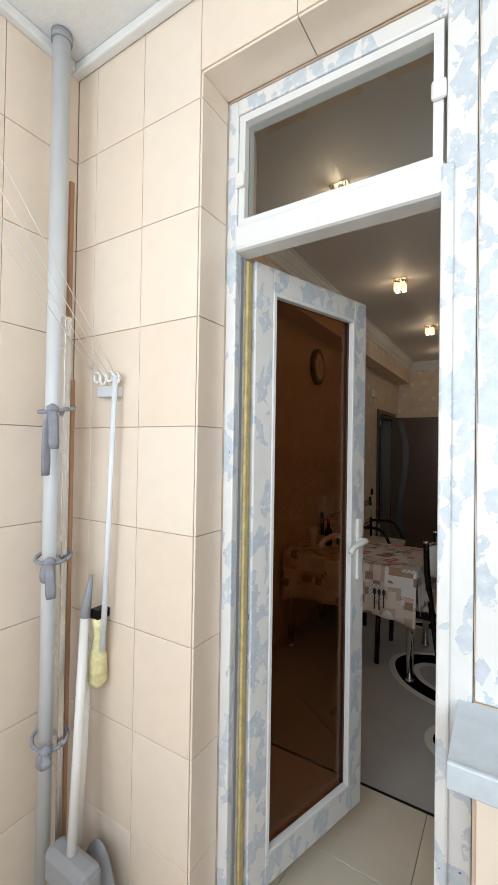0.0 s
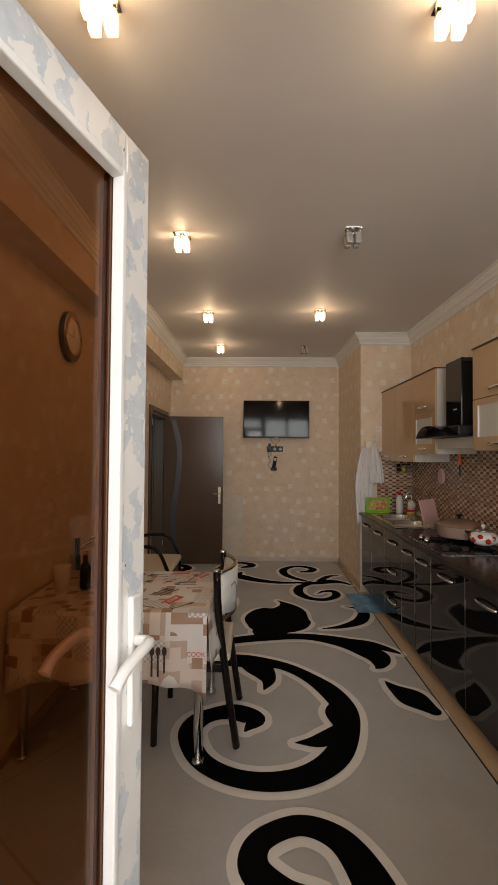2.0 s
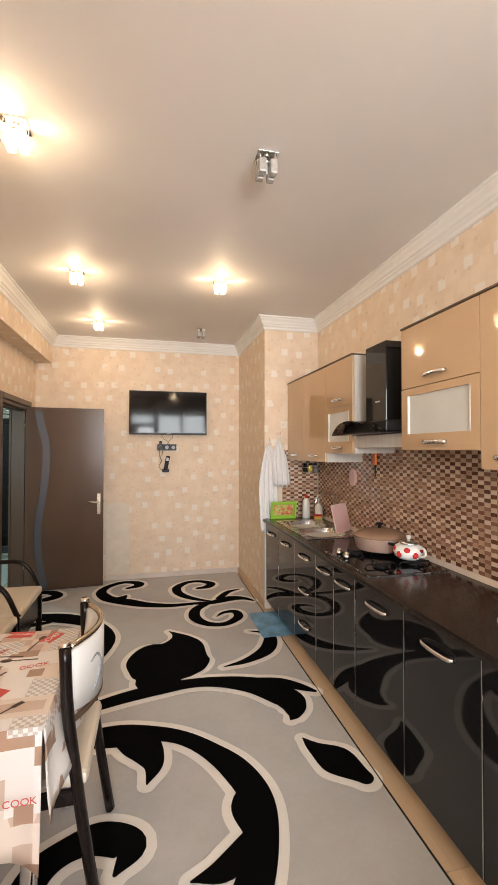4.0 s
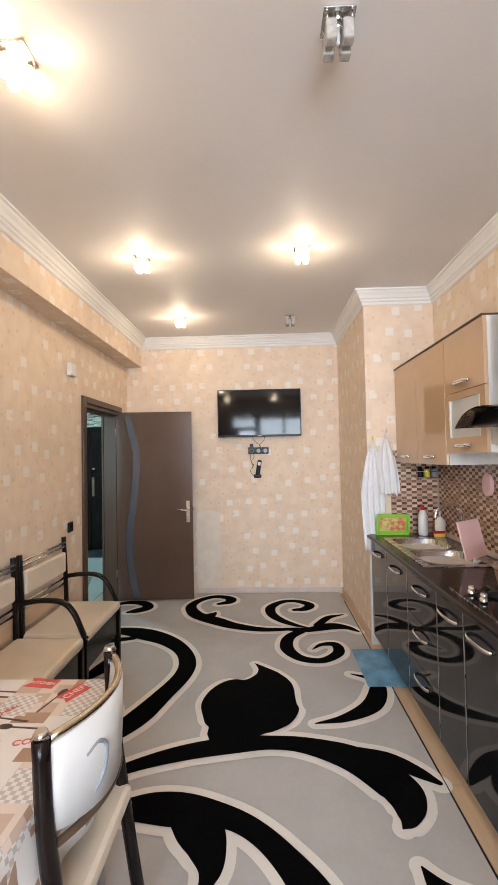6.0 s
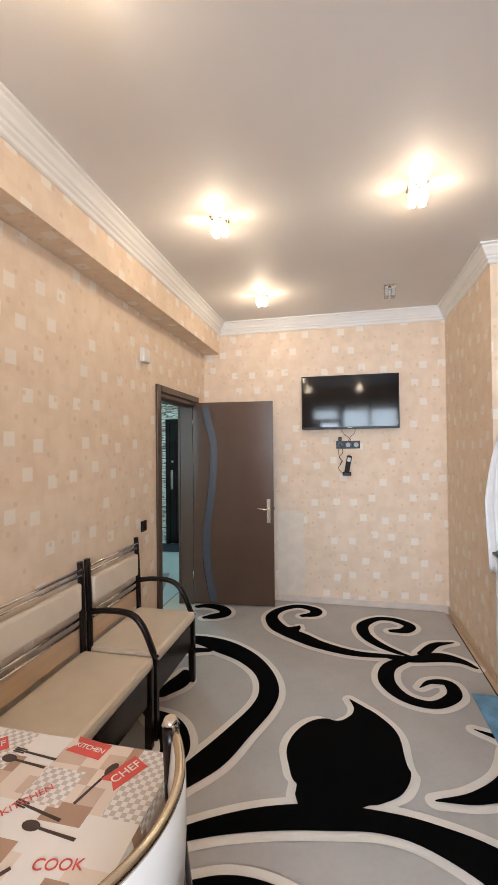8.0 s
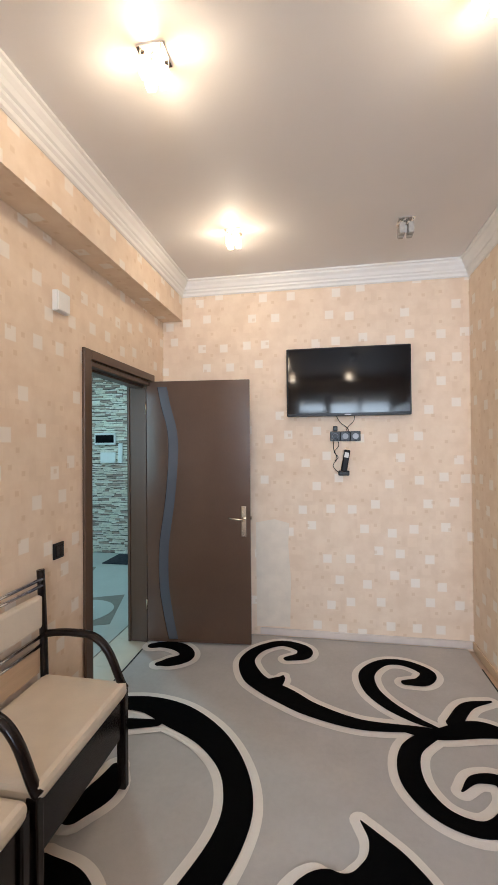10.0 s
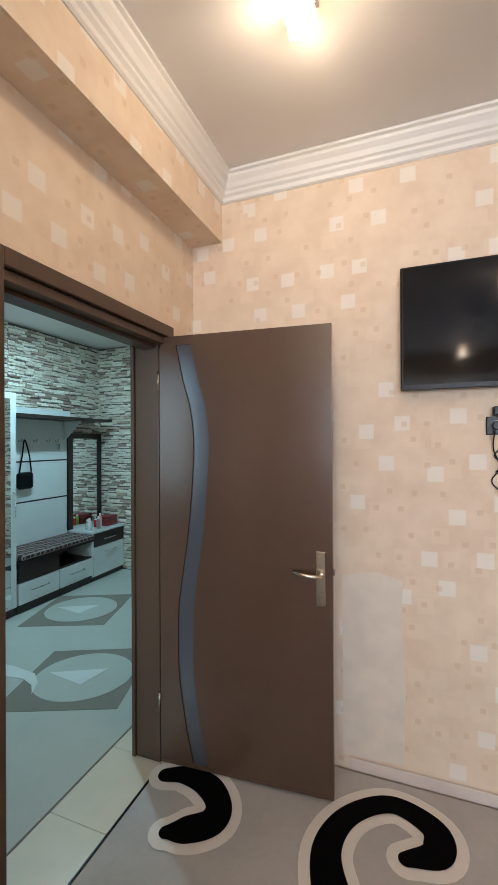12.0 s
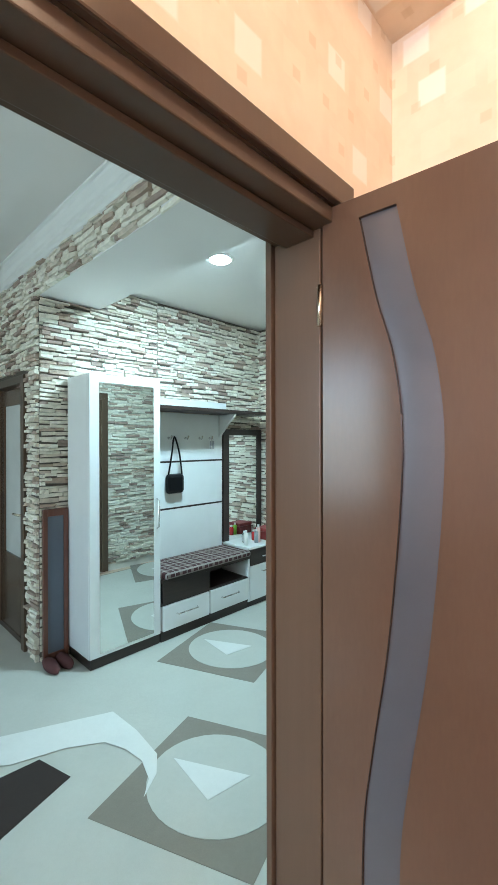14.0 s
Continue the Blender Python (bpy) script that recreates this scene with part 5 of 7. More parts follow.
    for x, y, a, kd in ((-0.72, 3.43, -35, "spoon"), (-0.69, 3.42, -35, "fork"), (-0.66, 3.415, -35, "knife"), (-0.86, 3.58, -40, "spoon"), (-0.57, 3.70, -15, "spoon"), (-0.66, 3.60, 80, "fork"), (-0.60, 3.56, 85, "spoon"), (-0.80, 3.72, 85, "spoon"), (-0.79, 3.75, 85, "fork"), (-0.96, 3.62, -60, "knife"), (-1.02, 3.45, -45, "spoon"), (-0.55, 3.22, -45, "fork"), (-0.98, 3.28, 30, "spoon"), (-0.76, 3.21, 70, "knife")):
        cutlery(x, y, a, kd)
    for k, kd in enumerate(("spoon", "fork", "knife")):
        bm = extruded([(-0.005, -0.075), (0.005, -0.075), (0.004, 0.03), (-0.004, 0.03)], 'z', -0.0005, 0.0)
        extruded([(0.012 * math.cos(q), 0.045 + 0.022 * math.sin(q)) for q in [2 * math.pi * j / 12 for j in range(12)]], 'z', -0.0005, 0.0002, bm)
        bmesh.ops.transform(bm, matrix=pose(TX1 - 0.20 - 0.03 * k, TY0 - 0.043, 0.54, 90, 0, 0), verts=bm.verts[:])
        part("printed_" + kd, bm, INK, t, "dark printed " + kd)


tablecloth()
for nm, lab, x, y, r, hh, m_ in (("paper_cup_stack", "stack of white cups on the table", -1.27, 3.42, 0.045, 0.14, WHITE), ("sauce_bottle", "dark sauce bottle on the table", -1.16, 3.47, 0.03, 0.19, BLACK), ("oil_bottle", "small dark bottle on the table", -1.09, 3.55, 0.028, 0.13, BLACK)):
    b_ = thing(nm, lab, "bottle" if "bottle" in nm else "cup", at=(x, y, TZ))
    part("body", lathe([(r * 0.8, TZ + 0.0005), (r, TZ + 0.01), (r, TZ + hh * 0.65), (r * 0.45, TZ + hh * 0.8), (r * 0.4, TZ + hh)] if m_ is BLACK else [(r * 0.75, TZ + 0.0005), (r, TZ + hh * 0.9), (r * 1.06, TZ + hh)], x, y, 20), m_, b_)
    if m_ is BLACK:
        part("cap", lathe([(r * 0.48, TZ + hh), (r * 0.48, TZ + hh + 0.02), (0, TZ + hh + 0.021)], x, y, 14), RED, b_)


def dining_chair():
    """Chair with a curved padded back, facing -x, its rear feet at x = 0.2."""
    c = thing("dining_chair", "dark wooden chair with a curved cream back pushed under the table", "chair", at=(-0.50, 3.50, 0))
    for s in (-1, 1):
        y = 3.50 + s * 0.215
        part("rear_leg", tube(spline([(-0.275, y, 0.005), (-0.315, y, 0.25), (-0.345, y, 0.46), (-0.375, y, 0.70), (-0.385, y, 0.91)], 4), 0.025, 8, flat=0.8), BLACK_MATT, c, "black lacquered rear leg")
        part("front_leg", tube([(-0.71, y, 0.005), (-0.70, y, 0.43)], 0.018, 8), BLACK_MATT, c)
        part("side_rail", boxes((-0.70, -0.33, y - 0.012, y + 0.012, 0.39, 0.435), bev=0.004), BLACK_MATT, c)
        part("knob", tube([(-0.385, y, 0.91), (-0.386, y, 0.926)], [0.022, 0.014], 10), CHROME, c, "chrome cap")
    part("seat", boxes((-0.74, -0.31, 3.285, 3.715, 0.436, 0.485), bev=0.02), CREAM, c, "cream padded seat")
    bm = bmesh.new()
    rows = []
    for k in range(17):
        u = (k / 16 - 0.5) * 2
        x = -0.375 + 0.075 * (1 - u * u)
        y = 3.50 + 0.205 * u
        top, bot = 0.885 + 0.012 * (1 - u * u), 0.655 + 0.03 * u * u
        rows.append([bm.verts.new((x + d + 0.006 * (z > 0.8), y, z)) for d, z in ((-0.012, bot), (0.010, bot), (0.016, (top + bot) / 2), (0.010, top), (-0.012, top), (-0.018, (top + bot) / 2))])
    for a, b in zip(rows, rows[1:]):
        for q in range(6):
            bm.faces.new((a[q], b[q], b[(q + 1) % 6], a[(q + 1) % 6])).smooth = True
    bm.faces.new(rows[0])
    bm.faces.new(rows[-1])
    back = part("backrest", bm, WHITE, c, "curved cream padded back")
    def rim(z, r, mat, nm):
        part(nm, tube([(-0.372 + 0.075 * (1 - u * u), 3.50 + 0.205 * u, z) for u in [(k / 16 - 0.5) * 2 for k in range(17)]], r, 8), mat, back)
    rim(0.902, 0.011, BRASSY, "top_rail")
    rim(0.650, 0.010, TRIM_WOOD, "bottom_rail")
    part("back_ornament", tube(spline([(-0.310, 3.40, 0.70), (-0.300, 3.43, 0.735), (-0.300, 3.44, 0.79), (-0.308, 3.41, 0.82), (-0.318, 3.37, 0.81)], 4), [0.008 + 0.008 * math.sin(k / 16 * 3.1) for k in range(17)], 8, flat=0.5), GREY, back, "dark moon-shaped inlay")


dining_chair()


def settle(name, label, y0, y1, arms, cat):
    """A seat with a rail-and-pad back standing along the west wall."""
    c = thing(name, label, cat, at=(-1.19, (y0 + y1) / 2, 0))
    x0, x1 = -1.385, -0.985
    for y in (y0 + 0.02, y1 - 0.02):
        part("back_post", tube(spline([(-1.36, y, 0.005), (-1.365, y, 0.40), (-1.372, y, 0.70), (-1.385, y, 0.955)], 4), 0.02, 8, flat=0.8), BLACK_MATT, c, "black lacquered post")
        part("front_leg", boxes((-1.0, -0.958, y - 0.018, y + 0.018, 0.005, 0.44), bev=0.006), BLACK_MATT, c)
        part("side_rail", boxes((x0, -1.0, y - 0.014, y + 0.014, 0.30, 0.41), bev=0.004), BLACK_MATT, c)
    part("front_apron", boxes((-0.995, -0.972, y0 + 0.04, y1 - 0.04, 0.24, 0.41), bev=0.003), BLACK_MATT, c)
    bm = boxes((x0 + 0.01, -0.955, y0 + 0.006, y1 - 0.006, 0.412, 0.475), bev=0.022)
    part("seat", bm, CREAM, c, "cream leatherette cushion")
    part("back_pad", boxes((-1.388, -1.352, y0 + 0.045, y1 - 0.045, 0.70, 0.85), bev=0.014), CREAM, c, "cream back pad")
    for z in (0.615, 0.655, 0.885, 0.915):
        part("back_rail", tube([(-1.372, y0 + 0.03, z), (-1.372, y1 - 0.03, z)], 0.008, 8), CHROME, c, "chrome rail")
    part("lower_board", boxes((-1.386, -1.378, y0 + 0.04, y1 - 0.04, 0.49, 0.60)), LAMINATE, c)
    for y in arms:
        part("armrest", tube(spline([(-1.372, y, 0.66), (-1.25, y, 0.675), (-1.12, y, 0.665), (-1.045, y, 0.60), (-0.985, y, 0.47), (-0.965, y, 0.44)], 5), 0.021, 8, flat=0.8), BLACK_MATT, c, "bent black armrest")


settle("armchair", "cream seat with black bent armrests and chrome back rails", 4.86, 5.475, (4.88, 5.455), "chair")
settle("kitchen_bench", "long cream bench with chrome back rails against the wall", 3.86, 4.835, (), "bench")

# ---- balcony: door, window and things ----
def balcony_door():
    d = thing("door_2", "white plastic balcony door, open inwards, with torn protective film", "door", at=(-0.33, 1.28, 0.06), kind="structure")
    y0, y1 = 1.248, 1.315
    part("door_frame", boxes((-0.644, -0.608, y0, y1, 0.062, 2.60), (-0.030, 0.033, y0, y1 - 0.015, 0.062, 2.60), (-0.608, -0.030, y0, y1, 2.555, 2.60), (-0.608, -0.030, y0, y1, 0.062, 0.10), bev=0.004), PVC_FILM, d, "white frame with torn grey film")
    part("transom", boxes((-0.612, -0.032, y0 - 0.012, y1 - 0.002, 2.135, 2.215), bev=0.012), PVC, d, "white cross bar")
    part("post_lip", boxes((-0.04, -0.012, y0 - 0.014, y0 + 0.002, 0.10, 2.20), bev=0.006), PVC_FILM, d)
    part("foam_seam", boxes((-0.607, -0.596, 1.30, 1.325, 0.11, 2.13), bev=0.004), FOAM, d, "yellow foam seam")
    part("gasket", boxes((-0.6075, -0.603, 1.27, 1.285, 0.11, 2.13)), GREY, d)
    tl = part("top_light", boxes((-0.606, -0.585, y0 + 0.006, y1 - 0.01, 2.217, 2.553), (-0.06, -0.038, y0 + 0.006, y1 - 0.01, 2.217, 2.553), (-0.585, -0.06, y0 + 0.006, y1 - 0.01, 2.217, 2.235), (-0.585, -0.06, y0 + 0.006, y1 - 0.01, 2.53, 2.553)), PVC, d, "narrow light above the door")
    p = part("pane", boxes((-0.585, -0.06, 1.275, 1.281, 2.235, 2.53)), CLEAR, tl)
    p.visible_shadow = False
    for x, z in ((-0.60, 2.33), (-0.05, 2.36)):
        part("catch", boxes((x - 0.014, x + 0.02, y0 - 0.008, y0 + 0.006, z, z + 0.045), bev=0.006), PVC, d)
    # the leaf, turned in about its hinge
    W, Z0, Z1, T = 0.602, 0.125, 2.138, 0.06
    m = Matrix.Translation((-0.586, 1.33, 0)) @ pose(0, 0, 0, 0, 0, math.degrees(math.atan2(0.573, 0.182))) @ Matrix.Translation((0, 0.06, 0))
    def put(bm):
        bmesh.ops.transform(bm, matrix=m, verts=bm.verts[:])
        return bm
    s, b = 0.078, 0.10
    lf = part("door_leaf", put(boxes((0, s, -T, 0, Z0, Z1), (W - s, W, -T, 0, Z0, Z1), (s, W - s, -T, 0, Z0, Z0 + b), (s, W - s, -T, 0, Z1 - s, Z1), bev=0.004)), PVC_FILM, d, "white leaf with torn grey-blue film")
    part("glazing_bead", put(boxes((s, s + 0.014, -T - 0.004, -T + 0.02, Z0 + b, Z1 - s), (W - s - 0.014, W - s, -T - 0.004, -T + 0.02, Z0 + b, Z1 - s), (s + 0.014, W - s - 0.014, -T - 0.004, -T + 0.02, Z0 + b, Z0 + b + 0.014), (s + 0.014, W - s - 0.014, -T - 0.004, -T + 0.02, Z1 - s - 0.014, Z1 - s), bev=0.003)), PVC, lf)
    for yy in (-0.034,):
        p = part("pane", put(boxes((s - 0.005, W - s + 0.005, yy, yy + 0.004, Z0 + b - 0.005, Z1 - s + 0.005))), TINT, lf, "brown-tinted pane")
    part("spacer", put(boxes((W - s - 0.012, W - s, -0.037, -0.019, Z0 + b, Z1 - s), (s, s + 0.012, -0.037, -0.019, Z0 + b, Z1 - s))), plain("bronze_spacer", (0.20, 0.12, 0.08), 0.4, 0.5), lf)
    for side, yb in ((-1, -T), (1, 0.0)):
        pl = part("handle_plate", put(boxes((W - 0.056, W - 0.026, min(yb, yb + side * 0.012), max(yb, yb + side * 0.012), 1.03, 1.27), bev=0.004)), WHITE, lf)
        part("lever", put(tube(spline([(W - 0.041, yb + side * 0.01, 1.185), (W - 0.041, yb + side * 0.036, 1.185), (W - 0.06, yb + side * 0.044, 1.187), (W - 0.12, yb + side * 0.044, 1.175), (W - 0.15, yb + side * 0.042, 1.155)], 4), 0.011, 10)), WHITE, pl, "white lever handle")
    part("lock_plate", put(boxes((W - 0.0005, W + 0.0015, -0.045, -0.025, 0.95, 1.40))), STEEL, lf)
    return d


balcony_door()


def balcony_window():
    w = thing("window_1", "white plastic window beside the balcony door with torn film", "window", at=(0.67, 1.28, 1.0), kind="structure")
    y0, y1 = 1.25, 1.315
    part("window_frame", boxes((0.0365, 0.085, y0, y1, 1.002, 2.60), (1.25, 1.298, y0, y1, 1.002, 2.60), (0.085, 1.25, y0, y1, 1.002, 1.05), (0.085, 1.25, y0, y1, 2.555, 2.60), bev=0.004), PVC_FILM, w, "white frame with torn grey film")
    part("cross_bar", boxes((0.085, 1.25, y0 + 0.002, y1 - 0.002, 1.675, 1.70), bev=0.003), PVC, w)
    part("mullion", boxes((0.64, 0.70, y0 + 0.001, y1 - 0.001, 1.05, 1.674), (0.64, 0.70, y0 + 0.001, y1 - 0.001, 1.701, 2.555), bev=0.003), PVC, w)
    for xa, xb in ((0.085, 0.64), (0.70, 1.25)):
        for za, zb in ((1.05, 1.675), (1.70, 2.555)):
            p = part("pane", boxes((xa, xb, 1.278, 1.284, za, zb)), CLEAR, w)
            p.visible_shadow = False
    part("window_sill", extruded([(1.249, 0.96), (1.06, 0.95), (1.055, 0.962), (1.06, 0.978), (1.249, 0.999)], 'x', 0.005, 1.31), GREY_FILM, w, "grey film-covered sill")
    part("sill_nose", boxes((0.004, 1.31, 1.05, 1.062, 0.935, 0.985), bev=0.004), GREY_FILM, w)


balcony_window()

# the long outer window of the balcony
ow = thing("window_2", "long white balcony window looking out on the sky", "window", at=(0.4, -0.87, 1.05), kind="structure")
part("window_frame", boxes((-1.12, -1.06, -0.90, -0.84, 1.05, 2.65), (1.86, 1.92, -0.90, -0.84, 1.05, 2.65), (-1.06, 1.86, -0.90, -0.84, 1.05, 1.11), (-1.06, 1.86, -0.90, -0.84, 2.59, 2.65), bev=0.004), PVC, ow)
for x in (-0.1, 0.9):
    part("mullion", boxes((x - 0.04, x + 0.04, -0.899, -0.841, 1.11, 2.59), bev=0.004), PVC, ow)

# drain pipe, poles and rags in the corner
px, py = -1.125, 1.0
dp = thing("drain_pipe", "grey plastic drain pipe in the tiled corner", "pipe", at=(px, py, BF))
part("pipe", tube([(px, py, BF), (px, py, BC - 0.002)], 0.027, 20), GREYPIPE, dp)
part("collar", tube([(px, py, BC - 0.03), (px, py, BC - 0.0025)], 0.032, 20), GREY, dp)
ap = single("aluminium_pole", boxes((-1.078, -1.052, 0.985, 1.007, BF, 1.94), bev=0.003), STEEL, "square aluminium pole tied to the pipe", "pole")
wp = single("wooden_pole", boxes((-1.150, -1.137, 1.05, 1.066, BF, 2.42), bev=0.003), wood("thin_lath", (0.36, 0.20, 0.11)), "thin brown lath behind the pipe", "lath")
wp2 = single("wooden_pole", boxes((-1.128, -1.117, 1.055, 1.07, BF, 1.76), bev=0.003), wood("red_lath", (0.42, 0.24, 0.14)), "short reddish lath behind the pipe", "lath")
for z, tails in ((1.655, (0.20, 0.12)), (1.20, (0.06, 0.10)), (0.645, (0.05, 0.03))):
    rg = thing("tied_rag", "dark grey rag knotted round the pipe", "rag", "tied rags", (px, py, z - 0.2))
    part("loop", tube([(px + 0.025 + 0.062 * math.cos(a), py - 0.008 + 0.045 * math.sin(a), z + 0.01 * math.sin(a)) for a in [2 * math.pi * k / 24 for k in range(25)]], 0.006, 6), GREYCLOTH, rg)
    part("knot", lathe([(0.002, z - 0.018), (0.016, z - 0.01), (0.018, z + 0.004), (0.004, z + 0.014)], px + 0.07, py - 0.05, 10), GREYCLOTH, rg)
    for k, L in enumerate(tails):
        part("tail", tube(spline([(px + 0.07, py - 0.05, z), (px + 0.075 + 0.03 * k, py - 0.07, z - L * 0.3), (px + 0.06 + 0.04 * k, py - 0.062, z - L)], 4), [0.007, 0.009, 0.012, 0.013, 0.014, 0.014, 0.014, 0.015, 0.013], 6, flat=0.3), GREYCLOTH, rg)

# pulley clothes line: bracket with rings, rod and lines
cl = thing("clothesline_bracket", "white bracket with pulley rings for the clothes lines", "bracket", at=(-0.93, 1.11, 1.72))
part("plate", boxes((-1.03, -0.945, 1.085, 1.119, 1.70, 1.735), bev=0.004), GREYPIPE, cl)
for k in range(4):
    x = -1.035 + 0.03 * k
    part("ring", tube([(x + 0.014 * math.cos(a), 1.09, 1.765 + 0.016 * math.sin(a) - 0.008 * (k % 2)) for a in [2 * math.pi * q / 16 for q in range(17)]], 0.0045, 6), WHITE, cl, "white pulley ring")
single("pull_rod", tube([(-0.943, 1.085, 1.765), (-0.955, 1.08, 1.30), (-0.972, 1.08, 0.906)], 0.0085, 10), plain("pale_blue_rod", (0.74, 0.78, 0.82), 0.3), "pale blue rod hanging from the bracket", "rod")
for k in range(4):
    single("clothes_line", tube([(-1.035 + 0.03 * k, 1.085, 1.77), (-1.19, 0.2 + 0.12 * k, 2.84 - 0.02 * k)], 0.0013, 5), WHITE, "thin white clothes line up to the ceiling", "line", "clothes lines")


def broom():
    c = thing("broom", "broom with a white stick and yellow bristles in the corner", "broom", at=(-1.0, 0.93, BF))
    a, b = Vector((-0.945, 0.965, 0.38)), Vector((-1.02, 1.05, 1.01))
    part("stick", tube([a, b], 0.014, 12), WHITE, c)
    part("grip", tube([b, b + Vector((-0.002, 0.01, 0.06)), b + Vector((0.012, 0.012, 0.13))], [0.016, 0.013, 0.006], 10), GREY, c, "grey hooked grip")
    part("head", boxes((-1.03, -0.85, 0.93, 1.0, 0.29, 0.39), bev=0.02), GREY, c)
    random.seed(5)
    bm = bmesh.new()
    for k in range(110):
        x, y = random.uniform(-1.02, -0.86), random.uniform(0.935, 0.985)
        tube([(x, y, 0.292), (x + (x + 0.94) * 0.35, y - 0.03 + random.uniform(-0.01, 0.01), BF + 0.002 + random.uniform(0, 0.012))], 0.0028, 4, bm)
    part("bristles", bm, YELLOW, c, "yellow bristles")


broom()
du = thing("dustpan", "grey dustpan with a white stick beside the broom", "dustpan", at=(-0.95, 1.0, BF))
part("stick", tube([(-1.0, 1.025, 0.30), (-1.031, 1.075, 0.926)], 0.013, 12), WHITE, du)
bm = bmesh.new()
rows = []
for k in range(13):
    u = (k / 12 - 0.5) * 2
    x = -0.95 + 0.13 * u
    rows.append([bm.verts.new(p) for p in ((x, 0.93 + 0.03 * u * u, BF + 0.004), (x, 1.02, BF + 0.02), (x * 0.6 - 0.38, 1.06, BF + 0.27 - 0.12 * u * u), (x * 0.6 - 0.38, 1.068, BF + 0.27 - 0.12 * u * u), (x, 1.03, BF + 0.016))])
for a, b in zip(rows, rows[1:]):
    for q in range(5):
        bm.faces.new((a[q], b[q], b[(q + 1) % 5], a[(q + 1) % 5])).smooth = True
part("scoop", bm, GREY, du, "grey scoop")
pb = thing("plastic_bag", "small yellow plastic bag hung on a black clip", "bag", at=(-0.97, 1.08, 0.80))
part("bag", lathe([(0.018, 0.79), (0.03, 0.81), (0.028, 0.88), (0.014, 0.95), (0.022, 1.0), (0.0, 1.01)], -0.998, 1.085, 9), plain("yellow_film", (0.72, 0.66, 0.36), 0.25, vary=0.3, scale=40), pb)
part("clip", boxes((-1.025, -0.985, 1.07, 1.118, 1.0, 1.03), bev=0.004), BLACK, pb)

# ---- hall furniture along the stone wall ----
FX = -3.60


def wardrobe():
    w = thing("wardrobe", "narrow white wardrobe with a mirror door", "wardrobe", at=(-3.79, 7.54, 0))
    part("body", boxes((HX + 0.035, FX - 0.022, 7.262, 7.815, 0.07, 1.985), bev=0.003), HALLWHITE, w)
    part("plinth", boxes((HX + 0.04, FX - 0.01, 7.27, 7.81, 0.003, 0.07)), WENGE, w, "dark plinth")
    dr = part("door", boxes((FX - 0.02, FX, 7.262, 7.815, 0.075, 1.985), bev=0.003), HALLWHITE, w)
    part("mirror", boxes((FX + 0.0005, FX + 0.004, 7.33, 7.755, 0.10, 1.93)), MIRROR, dr, "tall mirror")
    part("handle", tube([(FX, 7.785, 0.88), (FX + 0.025, 7.785, 0.89), (FX + 0.025, 7.785, 1.09), (FX, 7.785, 1.10)], 0.006, 8), CHROME, dr)


wardrobe()
cp = thing("coat_rack", "white panel coat rack with hooks under a dark shelf", "coat rack", at=(-3.94, 8.27, 0.5))
for z0, z1 in ((0.52, 0.94), (0.955, 1.345), (1.36, 1.78)):
    part("panel", boxes((HX + 0.035, HX + 0.052, 7.82, 8.74, z0, z1), bev=0.002), HALLWHITE, cp)
for z in (0.94, 1.345):
    part("strip", boxes((HX + 0.035, HX + 0.053, 7.82, 8.74, z + 0.0005, z + 0.0145)), WENGE, cp)
part("shelf", boxes((HX + 0.035, -3.66, 7.82, 9.18, 1.785, 1.815), bev=0.002), WENGE, cp, "dark shelf")
part("upper_board", boxes((HX + 0.035, HX + 0.05, 7.82, 8.80, 1.816, 1.90)), HALLWHITE, cp)
part("bracket", extruded([(HX + 0.035, 1.783), (-3.70, 1.783), (HX + 0.035, 1.55)], 'y', 8.70, 8.72), HALLWHITE, cp)
for y in (7.93, 8.12, 8.30, 8.46, 8.58):
    part("hook", tube([(HX + 0.052, y, 1.56), (HX + 0.085, y, 1.55), (HX + 0.10, y, 1.58)], [0.012, 0.006, 0.008], 8), CHROME, cp, "chrome hook")
bg = thing("shoulder_bag", "small black shoulder bag hung by its strap", "bag", at=(-3.87, 8.18, 1.08))
part("pouch", boxes((-3.925, -3.865, 8.07, 8.25, 1.08, 1.25), bev=0.03), BLACK, bg)
part("strap", tube(spline([(-3.89, 8.09, 1.23), (-3.88, 8.12, 1.42), (-3.885, 8.15, 1.57), (-3.88, 8.20, 1.42), (-3.89, 8.235, 1.23)], 5), 0.009, 6, flat=0.4), BLACK, bg)
ky = thing("key_bunch", "bunch of keys on a hook", "keys", at=(-3.88, 8.58, 1.47))
part("ring", tube([(-3.885, 8.58 + 0.014 * math.cos(a), 1.545 + 0.014 * math.sin(a)) for a in [2 * math.pi * k / 12 for k in range(13)]], 0.002, 5), STEEL, ky)
for k in range(3):
    part("key", boxes((-3.888, -3.884, 8.555 + 0.018 * k, 8.567 + 0.018 * k, 1.46, 1.535), bev=0.001), GREY, ky)
cb = thing("shoe_bench", "low white and dark bench with two drawers", "bench", at=(-3.76, 8.3, 0))
part("plinth", boxes((HX + 0.04, FX - 0.005, 7.82, 8.76, 0.003, 0.06)), WENGE, cb)
part("base_board", boxes((HX + 0.036, FX + 0.0, 7.82, 8.76, 0.06, 0.08)), WENGE, cb)
part("top_board", boxes((HX + 0.054, FX + 0.03, 7.82, 8.76, 0.455, 0.48), bev=0.002), WENGE, cb)
part("shelf_board", boxes((HX + 0.036, FX + 0.0, 7.82, 8.76, 0.275, 0.293)), WENGE, cb)
part("back_board", boxes((HX + 0.036, HX + 0.05, 7.82, 8.76, 0.294, 0.454)), WENGE, cb)
